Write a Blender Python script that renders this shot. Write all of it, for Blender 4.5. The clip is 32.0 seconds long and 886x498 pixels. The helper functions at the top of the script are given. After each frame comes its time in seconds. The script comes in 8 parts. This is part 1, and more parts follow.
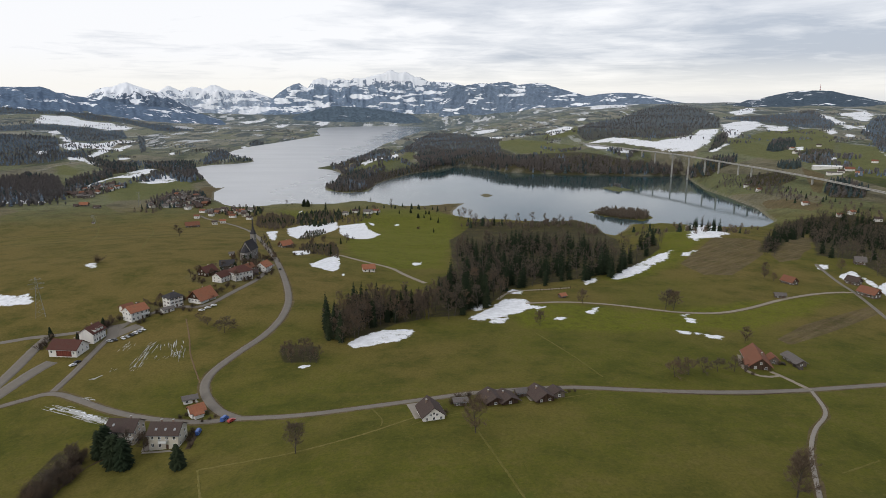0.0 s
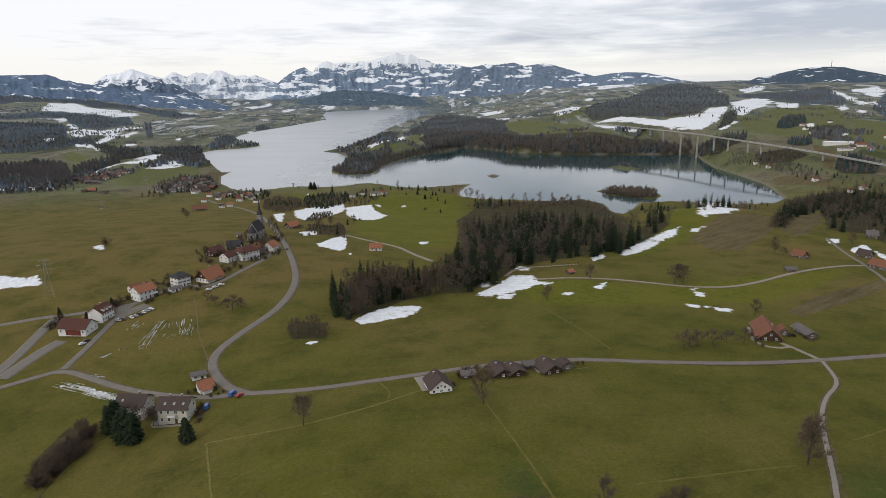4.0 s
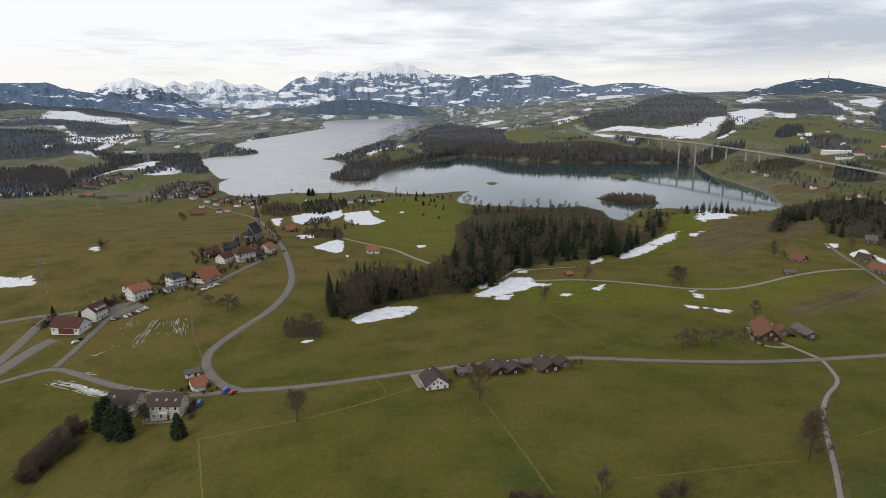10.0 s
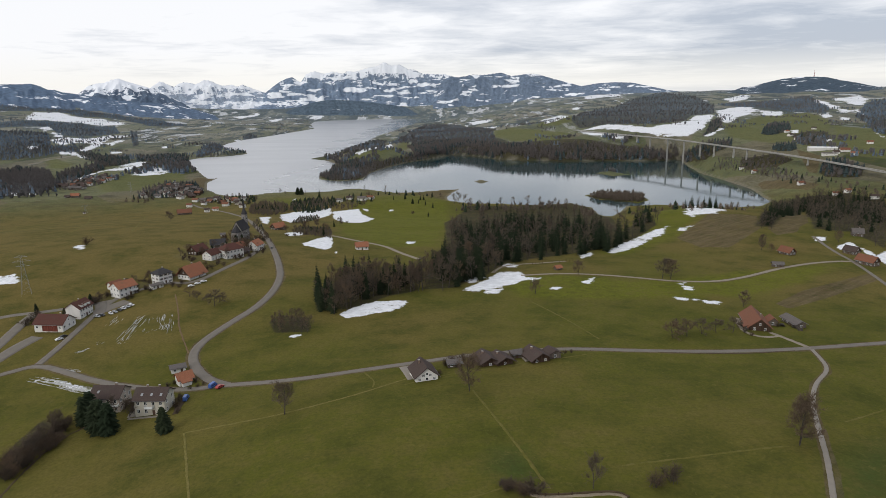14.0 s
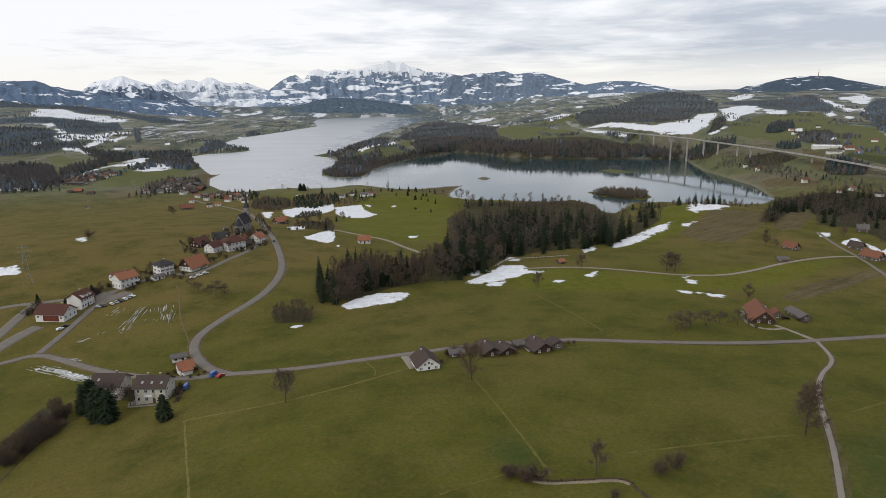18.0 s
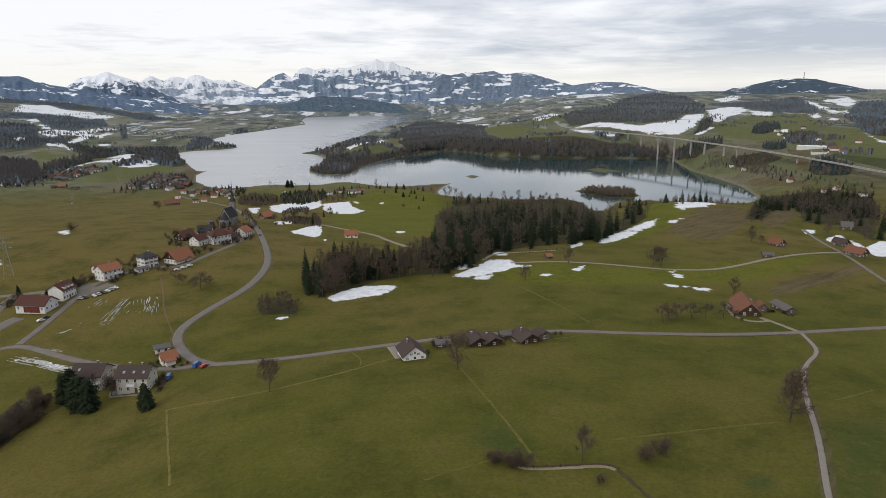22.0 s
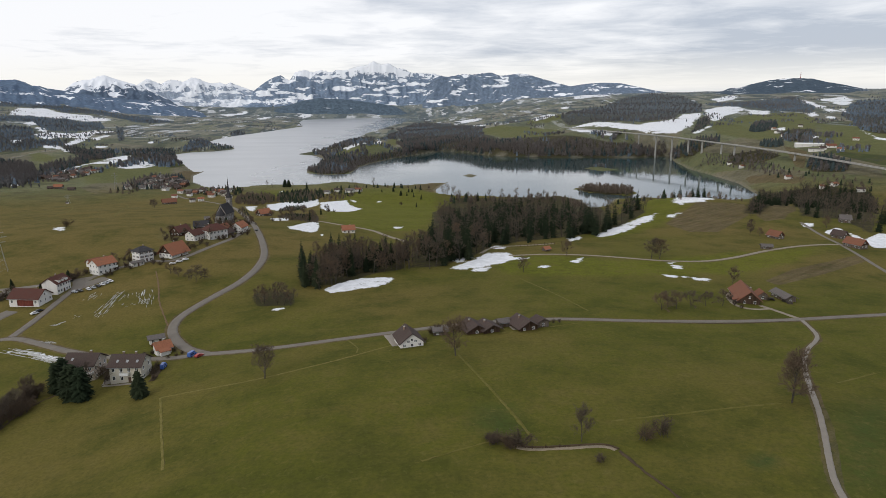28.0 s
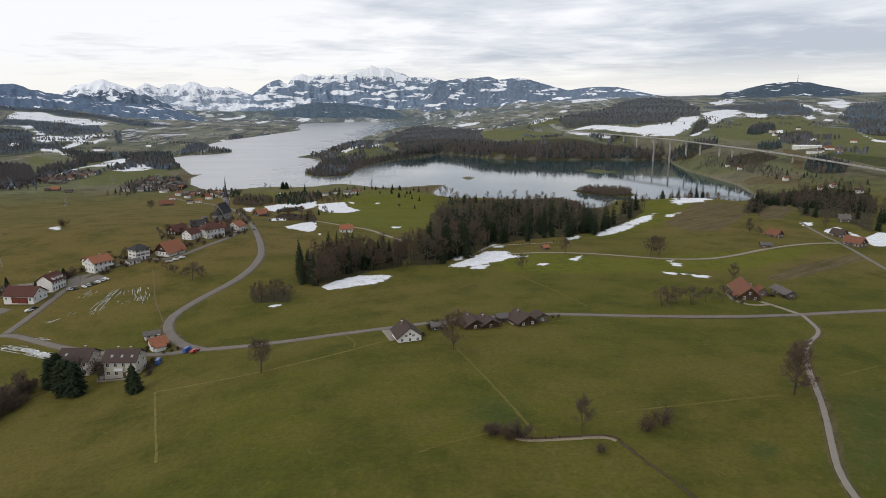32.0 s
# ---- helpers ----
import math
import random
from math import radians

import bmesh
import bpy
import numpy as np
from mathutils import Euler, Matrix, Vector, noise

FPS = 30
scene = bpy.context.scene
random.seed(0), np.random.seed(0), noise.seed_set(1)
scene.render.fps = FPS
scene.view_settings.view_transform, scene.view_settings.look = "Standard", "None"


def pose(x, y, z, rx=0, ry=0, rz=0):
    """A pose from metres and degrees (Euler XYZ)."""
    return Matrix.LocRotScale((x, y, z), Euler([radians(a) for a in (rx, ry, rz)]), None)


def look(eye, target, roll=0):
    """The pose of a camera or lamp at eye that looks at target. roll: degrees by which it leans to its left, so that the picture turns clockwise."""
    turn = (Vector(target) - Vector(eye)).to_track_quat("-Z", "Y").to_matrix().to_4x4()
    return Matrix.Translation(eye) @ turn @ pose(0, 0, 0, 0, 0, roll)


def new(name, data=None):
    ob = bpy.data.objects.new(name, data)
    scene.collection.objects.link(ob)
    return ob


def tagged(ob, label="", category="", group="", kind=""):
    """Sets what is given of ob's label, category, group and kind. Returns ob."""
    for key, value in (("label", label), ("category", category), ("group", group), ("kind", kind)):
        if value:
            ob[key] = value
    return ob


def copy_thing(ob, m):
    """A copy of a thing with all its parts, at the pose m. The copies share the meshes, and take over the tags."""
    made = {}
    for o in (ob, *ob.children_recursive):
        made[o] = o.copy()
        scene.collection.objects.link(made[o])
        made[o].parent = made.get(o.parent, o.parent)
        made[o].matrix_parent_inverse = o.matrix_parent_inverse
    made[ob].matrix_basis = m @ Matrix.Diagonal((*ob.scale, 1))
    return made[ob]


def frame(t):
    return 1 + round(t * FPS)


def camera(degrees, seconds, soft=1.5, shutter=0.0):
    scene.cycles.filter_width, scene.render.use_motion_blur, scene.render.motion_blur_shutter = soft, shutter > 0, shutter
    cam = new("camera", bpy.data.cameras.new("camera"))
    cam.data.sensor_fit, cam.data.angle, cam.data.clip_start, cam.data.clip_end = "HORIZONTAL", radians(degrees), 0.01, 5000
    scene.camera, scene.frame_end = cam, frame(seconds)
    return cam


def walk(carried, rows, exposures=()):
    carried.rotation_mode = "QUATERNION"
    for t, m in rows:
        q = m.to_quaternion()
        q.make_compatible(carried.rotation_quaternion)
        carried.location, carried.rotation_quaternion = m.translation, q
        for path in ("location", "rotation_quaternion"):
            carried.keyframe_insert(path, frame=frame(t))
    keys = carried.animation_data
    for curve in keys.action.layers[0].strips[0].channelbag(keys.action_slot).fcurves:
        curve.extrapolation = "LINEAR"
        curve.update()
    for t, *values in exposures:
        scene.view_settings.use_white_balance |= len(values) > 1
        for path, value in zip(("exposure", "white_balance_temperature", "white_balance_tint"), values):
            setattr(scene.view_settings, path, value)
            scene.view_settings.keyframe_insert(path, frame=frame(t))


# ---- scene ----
cam = camera(68.57, 32.0, soft=0.62)
PATH = [
    (0.0, pose(-2.91, 2.83, 120.85, 77.059, -0.158, 0.623)),
    (0.5, pose(-2.79, 2.95, 120.00, 76.938, -0.510, 0.760)),
    (1.0, pose(-2.55, 3.16, 119.39, 76.487, 1.359, -0.182)),
    (1.5, pose(-2.59, 3.15, 118.73, 76.536, 0.806, -0.506)),
    (2.0, pose(-2.59, 3.16, 118.20, 76.360, 0.777, 0.221)),
    (2.5, pose(-2.53, 3.16, 117.65, 76.439, 0.774, -0.347)),
    (3.0, pose(-2.35, 3.26, 117.08, 75.931, 0.357, -0.368)),
    (3.5, pose(-2.18, 3.40, 116.58, 75.743, 0.271, 1.066)),
    (5.5, pose(-1.98, 4.14, 114.35, 75.291, 1.457, 0.547)),
    (6.0, pose(-1.91, 4.14, 113.99, 75.993, 1.071, 0.901)),
    (6.5, pose(-1.76, 4.10, 113.48, 76.504, 1.005, 0.400)),
    (7.0, pose(-1.68, 4.03, 112.94, 77.061, 0.781, 0.486)),
    (7.5, pose(-1.65, 4.05, 112.42, 76.558, 0.784, 0.607)),
    (8.0, pose(-1.60, 4.13, 111.92, 76.485, 0.510, 0.526)),
    (8.5, pose(-1.57, 4.18, 111.39, 76.983, 0.618, 0.713)),
    (9.0, pose(-1.45, 4.37, 110.97, 76.771, 0.447, 0.420)),
    (9.5, pose(-1.49, 4.47, 110.36, 76.288, 0.307, 0.894)),
    (10.0, pose(-1.48, 4.66, 109.87, 76.529, 0.431, 1.072)),
    (10.5, pose(-1.38, 4.87, 109.25, 76.375, 0.701, 0.408)),
    (11.0, pose(-1.36, 5.00, 108.65, 76.591, 0.280, 0.368)),
    (11.5, pose(-1.27, 5.24, 108.33, 76.086, 0.604, 0.257)),
    (12.0, pose(-1.20, 5.34, 107.92, 76.246, 1.166, 0.605)),
    (12.5, pose(-1.08, 5.45, 107.50, 76.459, 1.062, 0.379)),
    (13.0, pose(-0.98, 5.54, 106.78, 76.391, 0.889, 0.351)),
    (13.5, pose(-0.87, 5.66, 106.17, 76.410, 0.453, -0.033)),
    (14.0, pose(-0.89, 5.74, 105.70, 76.572, 0.644, 0.131)),
    (14.5, pose(-1.01, 5.74, 105.12, 76.409, 0.272, 0.546)),
    (16.5, pose(-0.85, 6.16, 103.10, 76.310, 0.222, 0.415)),
    (17.0, pose(-0.77, 6.28, 102.46, 76.416, 0.892, 0.297)),
    (17.5, pose(-0.82, 6.46, 102.01, 76.238, 0.656, -0.182)),
    (18.0, pose(-0.93, 6.51, 101.56, 76.477, 0.469, 0.398)),
    (18.5, pose(-0.90, 6.53, 101.05, 76.774, 1.175, 0.527)),
    (19.0, pose(-0.78, 6.60, 100.49, 76.653, 0.706, 0.106)),
    (19.5, pose(-0.67, 6.75, 99.98, 76.181, 0.645, -0.106)),
    (20.0, pose(-0.67, 6.85, 99.54, 76.511, 0.287, -0.097)),
    (20.5, pose(-0.63, 6.90, 99.14, 76.669, 0.881, -0.137)),
    (21.0, pose(-0.48, 6.93, 98.66, 76.764, 0.596, -0.054)),
    (21.5, pose(-0.38, 6.94, 98.01, 76.516, 0.225, -0.241)),
    (22.0, pose(-0.37, 6.97, 97.40, 76.473, -0.018, -0.545)),
    (22.5, pose(-0.43, 7.08, 96.94, 76.919, 0.326, -0.342)),
    (23.0, pose(-0.47, 7.17, 96.51, 76.704, 1.017, -0.070)),
    (23.5, pose(-0.39, 7.19, 95.81, 77.296, 0.565, -0.429)),
    (24.0, pose(-0.24, 7.22, 95.32, 76.718, 0.174, -0.246)),
    (24.5, pose(-0.11, 7.26, 94.91, 76.545, 0.055, -0.170)),
    (25.0, pose(0.01, 7.28, 94.34, 76.687, 0.238, -0.519)),
    (25.5, pose(0.04, 7.34, 93.86, 76.545, 0.347, -0.615)),
    (27.5, pose(0.02, 7.69, 91.52, 76.352, 0.363, -0.776)),
    (28.0, pose(0.14, 7.95, 91.03, 76.686, 0.263, -0.767)),
    (28.5, pose(0.22, 8.13, 90.45, 76.381, -0.110, -0.946)),
    (29.0, pose(0.27, 8.24, 89.84, 76.328, 0.146, -1.015)),
    (29.5, pose(0.24, 8.25, 89.17, 76.560, 0.176, -1.023)),
    (30.0, pose(0.20, 8.31, 88.70, 76.175, 0.301, -1.128)),
    (30.5, pose(0.28, 8.49, 88.24, 76.636, 0.452, -0.983)),
    (31.0, pose(0.37, 8.72, 87.77, 76.936, 0.367, -1.143)),
    (31.5, pose(0.36, 8.90, 87.18, 76.586, 0.199, -0.963)),
    (32.0, pose(0.22, 9.08, 86.78, 77.071, 0.290, -0.923)),
]
walk(cam, PATH)

# ---- sky, sun, exposure ----
scene.view_settings.exposure = 0.0
world = bpy.data.worlds.new("overcast_sky")
scene.world = world
world.use_nodes = True
wt = world.node_tree
wt.nodes.clear()


def wnode(kind, **values):
    n = wt.nodes.new(kind)
    for key, v in values.items():
        n.inputs[key].default_value = v
    return n


def wmath(op, a, b=None, clamp=False):
    n = wt.nodes.new("ShaderNodeMath")
    n.operation, n.use_clamp = op, clamp
    for i, v in enumerate((a, b)):
        if isinstance(v, (int, float)):
            n.inputs[i].default_value = v
        elif v is not None:
            wt.links.new(v, n.inputs[i])
    return n.outputs[0]


def wmix(f, a, b):
    n = wt.nodes.new("ShaderNodeMix")
    n.data_type = "RGBA"
    for slot, v in (("Factor", f), ("A", a), ("B", b)):
        sockets = [q for q in n.inputs if q.name == slot and q.enabled]
        if isinstance(v, (int, float, tuple)):
            sockets[0].default_value = v
        else:
            wt.links.new(v, sockets[0])
    return [q for q in n.outputs if q.enabled][0]


SUN_TURN, SUN_UP = radians(215), radians(28)
sky = wt.nodes.new("ShaderNodeTexSky")
sky.sky_type, sky.sun_disc, sky.sun_elevation, sky.sun_rotation = "NISHITA", False, SUN_UP, SUN_TURN
co = wt.nodes.new("ShaderNodeTexCoord")
sep = wt.nodes.new("ShaderNodeSeparateXYZ")
wt.links.new(co.outputs["Generated"], sep.inputs[0])
sx, sy, sz = sep.outputs
# cloud deck: a flat sheet overhead, so that it draws out into streaks towards the horizon
up = wmath("ADD", wmath("MAXIMUM", sz, 0.0), 0.055)
flat = wt.nodes.new("ShaderNodeCombineXYZ")
wt.links.new(wmath("DIVIDE", sx, up), flat.inputs[0])
wt.links.new(wmath("DIVIDE", sy, up), flat.inputs[1])
broad = wnode("ShaderNodeTexNoise", Scale=0.34, Detail=7.0, Roughness=0.58)
fine = wnode("ShaderNodeTexNoise", Scale=1.3, Detail=6.0, Roughness=0.6, Distortion=0.6)
for n in (broad, fine):
    wt.links.new(flat.outputs[0], n.inputs["Vector"])
grey = wmath("ADD", wmath("MULTIPLY", broad.outputs[0], 0.75), wmath("MULTIPLY", fine.outputs[0], 0.35))
# thinner and brighter to the east (left), greyer to the west
grey = wmath("ADD", grey, wmath("MULTIPLY", sx, 0.27))
dark = wmath("MULTIPLY", wmath("SUBTRACT", grey, 0.47), 4.2, clamp=True)
clouds = wmix(dark, (1.02, 1.02, 1.05, 1), (0.52, 0.565, 0.66, 1))
low = wmath("SUBTRACT", 1.0, wmath("MULTIPLY", wmath("ABSOLUTE", wmath("SUBTRACT", sz, 0.015)), 22.0), clamp=True)
clouds = wmix(wmath("MULTIPLY", low, 0.85), clouds, (1.02, 1.0, 0.955, 1))
nishita = wmix(0.0, sky.outputs[0], (0, 0, 0, 1))
scaled = wt.nodes.new("ShaderNodeVectorMath")
scaled.operation = "SCALE"
scaled.inputs["Scale"].default_value = 0.1
wt.links.new(nishita, scaled.inputs[0])
total = wmix(0.9, scaled.outputs[0], clouds)
back = wnode("ShaderNodeBackground", Strength=1.0)
wt.links.new(total, back.inputs[0])
wout = wt.nodes.new("ShaderNodeOutputWorld")
wt.links.new(back.outputs[0], wout.inputs[0])

sun = new("sun", bpy.data.lights.new("sun", "SUN"))
sun.data.energy, sun.data.angle, sun.data.color = 0.95, radians(25), (1.0, 0.97, 0.92)
sun.matrix_world = look((0, 0, 0), (-math.sin(SUN_TURN) * math.cos(SUN_UP), -math.cos(SUN_TURN) * math.cos(SUN_UP), -math.sin(SUN_UP)))

# ---- materials ----
class Shader:
    """A node material, built by short calls."""

    def __init__(self, name, rough=0.9, spec=0.2):
        self.mat = bpy.data.materials.new(name)
        self.mat.use_nodes = True
        self.t = self.mat.node_tree
        self.b = self.t.nodes["Principled BSDF"]
        self.b.inputs["Roughness"].default_value = rough
        self.b.inputs["Specular IOR Level"].default_value = spec
        self.pos = self.t.nodes.new("ShaderNodeNewGeometry").outputs["Position"]

    def put(self, sock, v):
        if hasattr(v, "links"):
            self.t.links.new(v, sock)
        elif isinstance(v, (tuple, list)) and len(v) == 3 and sock.type == "RGBA":
            sock.default_value = (*v, 1)
        else:
            sock.default_value = v

    def noise(self, scale, detail=4.0, rough=0.55, vec=None, stretch=None, warp=0.0):
        n = self.t.nodes.new("ShaderNodeTexNoise")
        n.inputs["Scale"].default_value, n.inputs["Detail"].default_value = scale, detail
        n.inputs["Roughness"].default_value, n.inputs["Distortion"].default_value = rough, warp
        v = vec or self.pos
        if stretch:
            m = self.t.nodes.new("ShaderNodeMapping")
            m.inputs["Scale"].default_value = stretch
            self.t.links.new(v, m.inputs[0])
            v = m.outputs[0]
        self.t.links.new(v, n.inputs["Vector"])
        return n.outputs[0]

    def cells(self, scale, stretch=None, out="Color"):
        n = self.t.nodes.new("ShaderNodeTexVoronoi")
        n.inputs["Scale"].default_value = scale
        v = self.pos
        if stretch:
            m = self.t.nodes.new("ShaderNodeMapping")
            m.inputs["Scale"].default_value = stretch
            self.t.links.new(v, m.inputs[0])
            v = m.outputs[0]
        self.t.links.new(v, n.inputs["Vector"])
        return n.outputs[out]

    def attr(self, name):
        n = self.t.nodes.new("ShaderNodeAttribute")
        n.attribute_name = name
        return n.outputs["Fac"]

    def one(self):
        return self.t.nodes.new("ShaderNodeObjectInfo").outputs["Random"]

    def island(self):
        return self.t.nodes.new("ShaderNodeNewGeometry").outputs["Random Per Island"]

    def math(self, op, a, b=0.0, clamp=False):
        n = self.t.nodes.new("ShaderNodeMath")
        n.operation, n.use_clamp = op, clamp
        self.put(n.inputs[0], a), self.put(n.inputs[1], b)
        return n.outputs[0]

    def span(self, v, lo, hi, a=0.0, b=1.0):
        n = self.t.nodes.new("ShaderNodeMapRange")
        n.clamp = True
        for k, q in zip(("Value", "From Min", "From Max", "To Min", "To Max"), (v, lo, hi, a, b)):
            self.put(n.inputs[k], q)
        return n.outputs[0]

    def part(self, v, axis):
        n = self.t.nodes.new("ShaderNodeSeparateXYZ")
        self.put(n.inputs[0], v)
        return n.outputs[axis]

    def mix(self, f, a, b):
        n = self.t.nodes.new("ShaderNodeMix")
        n.data_type = "RGBA"
        for slot, v in (("Factor", f), ("A", a), ("B", b)):
            self.put([q for q in n.inputs if q.name == slot and q.enabled][0], v)
        return [q for q in n.outputs if q.enabled][0]

    def bump(self, h, strength=0.4, distance=0.1):
        n = self.t.nodes.new("ShaderNodeBump")
        n.inputs["Strength"].default_value, n.inputs["Distance"].default_value = strength, distance
        self.t.links.new(h, n.inputs["Height"])
        self.t.links.new(n.outputs[0], self.b.inputs["Normal"])

    def color(self, c):
        self.put(self.b.inputs["Base Color"], c)
        return self.mat


def simple(name, c, rough=0.8, vary=0.25, scale=0.6, spec=0.25, metal=0.0):
    """A surface of one colour with broad stains, fine grain and a tint of its own for every object."""
    s = Shader(name, rough, spec)
    s.b.inputs["Metallic"].default_value = metal
    dark = tuple(v * (1 - vary) for v in c)
    light = tuple(min(1, v * (1 + vary * 0.6)) for v in c)
    n = s.math("ADD", s.math("MULTIPLY", s.noise(scale), 0.6), s.math("MULTIPLY", s.noise(scale * 9), 0.4))
    m = s.mix(s.span(n, 0.3, 0.7), dark, light)
    m = s.mix(s.math("MULTIPLY", s.one(), 0.35), m, dark)
    s.bump(s.noise(scale * 20), 0.25, 0.03)
    return s.color(m)


def ground_material():
    s = Shader("meadow_ground", 1.0, 0.06)
    broad, mid, fine = s.noise(0.006, 5), s.noise(0.045, 5), s.noise(0.9, 6, 0.7)
    dry, green, deep = (0.156, 0.115, 0.036), (0.098, 0.098, 0.016), (0.060, 0.066, 0.012)
    # the western meadows are drier
    west = s.span(s.math("ADD", s.part(s.pos, 0), s.math("MULTIPLY", s.noise(0.01, 3), 120.0)), 70.0, -110.0, -0.10, 0.06)
    upper = s.span(s.part(s.pos, 1), 240.0, 400.0, 0.0, 0.13)
    c = s.mix(s.span(s.math("ADD", s.math("ADD", broad, west), upper), 0.40, 0.64), green, dry)
    c = s.mix(s.math("MULTIPLY", s.span(mid, 0.45, 0.7), 0.6), c, deep)
    # mowing lines and cattle tracks
    lines = s.noise(0.02, 3, 0.5, stretch=(1.0, 9.0, 1.0), warp=0.3)
    c = s.mix(s.math("MULTIPLY", s.span(lines, 0.52, 0.72), 0.22), c, dry)
    # furrows run north-east in the ploughed plots
    px, py = s.part(s.pos, 0), s.part(s.pos, 1)
    across = s.math("SUBTRACT", s.math("MULTIPLY", px, 0.66), s.math("MULTIPLY", py, 0.75))
    along = s.math("ADD", s.math("MULTIPLY", px, 0.75), s.math("MULTIPLY", py, 0.66))
    rows = s.t.nodes.new("ShaderNodeCombineXYZ")
    s.put(rows.inputs[0], s.math("MULTIPLY", across, 0.32)), s.put(rows.inputs[1], s.math("MULTIPLY", along, 0.025))
    furrow = s.noise(1.0, 4, 0.65, vec=rows.outputs[0])
    # distant field plots, pasture, stubble and plough-land, paler and bluer outwards as painted haze
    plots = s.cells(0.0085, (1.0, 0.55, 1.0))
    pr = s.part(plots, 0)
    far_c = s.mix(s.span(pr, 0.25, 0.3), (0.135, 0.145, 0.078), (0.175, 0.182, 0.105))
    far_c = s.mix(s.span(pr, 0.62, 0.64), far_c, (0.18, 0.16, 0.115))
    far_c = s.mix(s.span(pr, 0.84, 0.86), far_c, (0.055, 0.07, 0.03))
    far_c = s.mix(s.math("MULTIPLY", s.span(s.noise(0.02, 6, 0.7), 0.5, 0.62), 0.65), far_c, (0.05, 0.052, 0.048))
    remote_haze = s.mix(s.span(pr, 0.4, 0.5), (0.215, 0.228, 0.18), (0.29, 0.285, 0.245))
    remote_haze = s.mix(s.span(s.noise(0.02, 6, 0.7, stretch=(1.0, 0.22, 1.0)), 0.48, 0.55), remote_haze, (0.095, 0.12, 0.14))
    remote_haze = s.mix(s.span(s.noise(0.014, 5, 0.65, stretch=(1.0, 0.2, 1.0)), 0.58, 0.61), remote_haze, (0.66, 0.68, 0.72))
    far_c = s.mix(s.attr("remote_haze"), far_c, remote_haze)
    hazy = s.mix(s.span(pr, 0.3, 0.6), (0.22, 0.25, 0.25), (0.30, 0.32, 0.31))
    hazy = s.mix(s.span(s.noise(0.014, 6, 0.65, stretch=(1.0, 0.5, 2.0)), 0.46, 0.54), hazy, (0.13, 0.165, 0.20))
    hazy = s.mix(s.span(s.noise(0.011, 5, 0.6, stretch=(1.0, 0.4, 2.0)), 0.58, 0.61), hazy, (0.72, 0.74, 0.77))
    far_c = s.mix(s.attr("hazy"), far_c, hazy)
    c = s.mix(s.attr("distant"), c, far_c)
    # far off, lush grass and wood floor also shift to haze-tinted colours
    c = s.mix(s.math("MULTIPLY", s.span(s.math("ADD", s.attr("lush"), s.math("MULTIPLY", mid, 0.5)), 0.6, 0.95), 0.9), c, s.mix(s.attr("distant"), (0.126, 0.134, 0.014), (0.138, 0.146, 0.062)))
    c = s.mix(s.math("MULTIPLY", s.span(s.math("ADD", s.attr("bare"), s.math("MULTIPLY", s.noise(0.25, 4), 0.3)), 0.60, 0.66), 0.88), c, s.mix(s.span(furrow, 0.4, 0.62), (0.098, 0.068, 0.040), (0.165, 0.122, 0.075)))
    c = s.mix(s.span(s.math("ADD", s.attr("wood"), s.math("MULTIPLY", mid, 0.3)), 0.55, 0.75), c, s.mix(s.attr("remote_haze"), (0.042, 0.034, 0.024), (0.100, 0.124, 0.158)))
    c = s.mix(s.math("MULTIPLY", s.span(s.math("ADD", s.attr("shore"), s.math("MULTIPLY", s.noise(0.02, 4), 0.5)), 0.6, 1.2), 0.6), c, (0.26, 0.235, 0.195))
    c = s.mix(s.math("MULTIPLY", s.attr("hollow"), 0.8), c, (0.034, 0.066, 0.02))
    c = s.mix(s.math("MULTIPLY", s.span(s.attr("worn"), 0.3, 0.7), 0.75), c, (0.15, 0.125, 0.055))
    c = s.mix(s.math("MULTIPLY", s.span(s.noise(0.22, 5, 0.7), 0.42, 0.62), 0.5), c, s.mix(s.span(mid, 0.4, 0.6), (0.136, 0.108, 0.034), (0.046, 0.052, 0.011)))
    c = s.mix(s.math("MULTIPLY", s.span(fine, 0.4, 0.7), 0.55), c, (0.043, 0.047, 0.011))
    c = s.mix(s.math("MULTIPLY", s.math("MULTIPLY", s.span(s.noise(0.42, 5, 0.75, warp=0.6), 0.56, 0.68), s.math("SUBTRACT", 1.0, s.attr("distant"))), 0.4), c, (0.15, 0.13, 0.04))
    edge = s.math("ADD", s.math("MULTIPLY", s.math("SUBTRACT", s.noise(0.16, 6, 0.65), 0.5), 1.5), s.math("MULTIPLY", s.math("SUBTRACT", s.noise(0.03, 4), 0.5), 1.3))
    edge = s.math("ADD", edge, s.math("MULTIPLY", s.attr("distant"), s.math("MULTIPLY", s.math("SUBTRACT", s.noise(0.012, 5, 0.65), 0.5), 2.6)))
    sn = s.math("ADD", s.attr("snow"), s.math("MULTIPLY", edge, s.span(s.attr("snow"), 0.0, 0.3)))
    snow_c = s.mix(s.span(s.noise(0.3, 5), 0.35, 0.7), (0.80, 0.81, 0.83), (0.62, 0.63, 0.64))
    c = s.mix(s.math("MULTIPLY", s.span(sn, 0.46, 0.62), s.span(s.math("ADD", s.math("MULTIPLY", s.noise(0.55, 6, 0.7, stretch=(1.0, 0.6, 1.0)), 1.2), s.math("MULTIPLY", sn, 0.55)), 0.78, 0.98, 0.35, 1.0)), c, snow_c)
    s.bump(fine, 0.5, 0.25)
    return s.color(c)


GRASS = ground_material()
ASPHALT = simple("asphalt", (0.178, 0.157, 0.13), 0.9, 0.2, 0.25)
GRAVEL = simple("gravel_track", (0.27, 0.23, 0.175), 0.95, 0.25, 0.4)


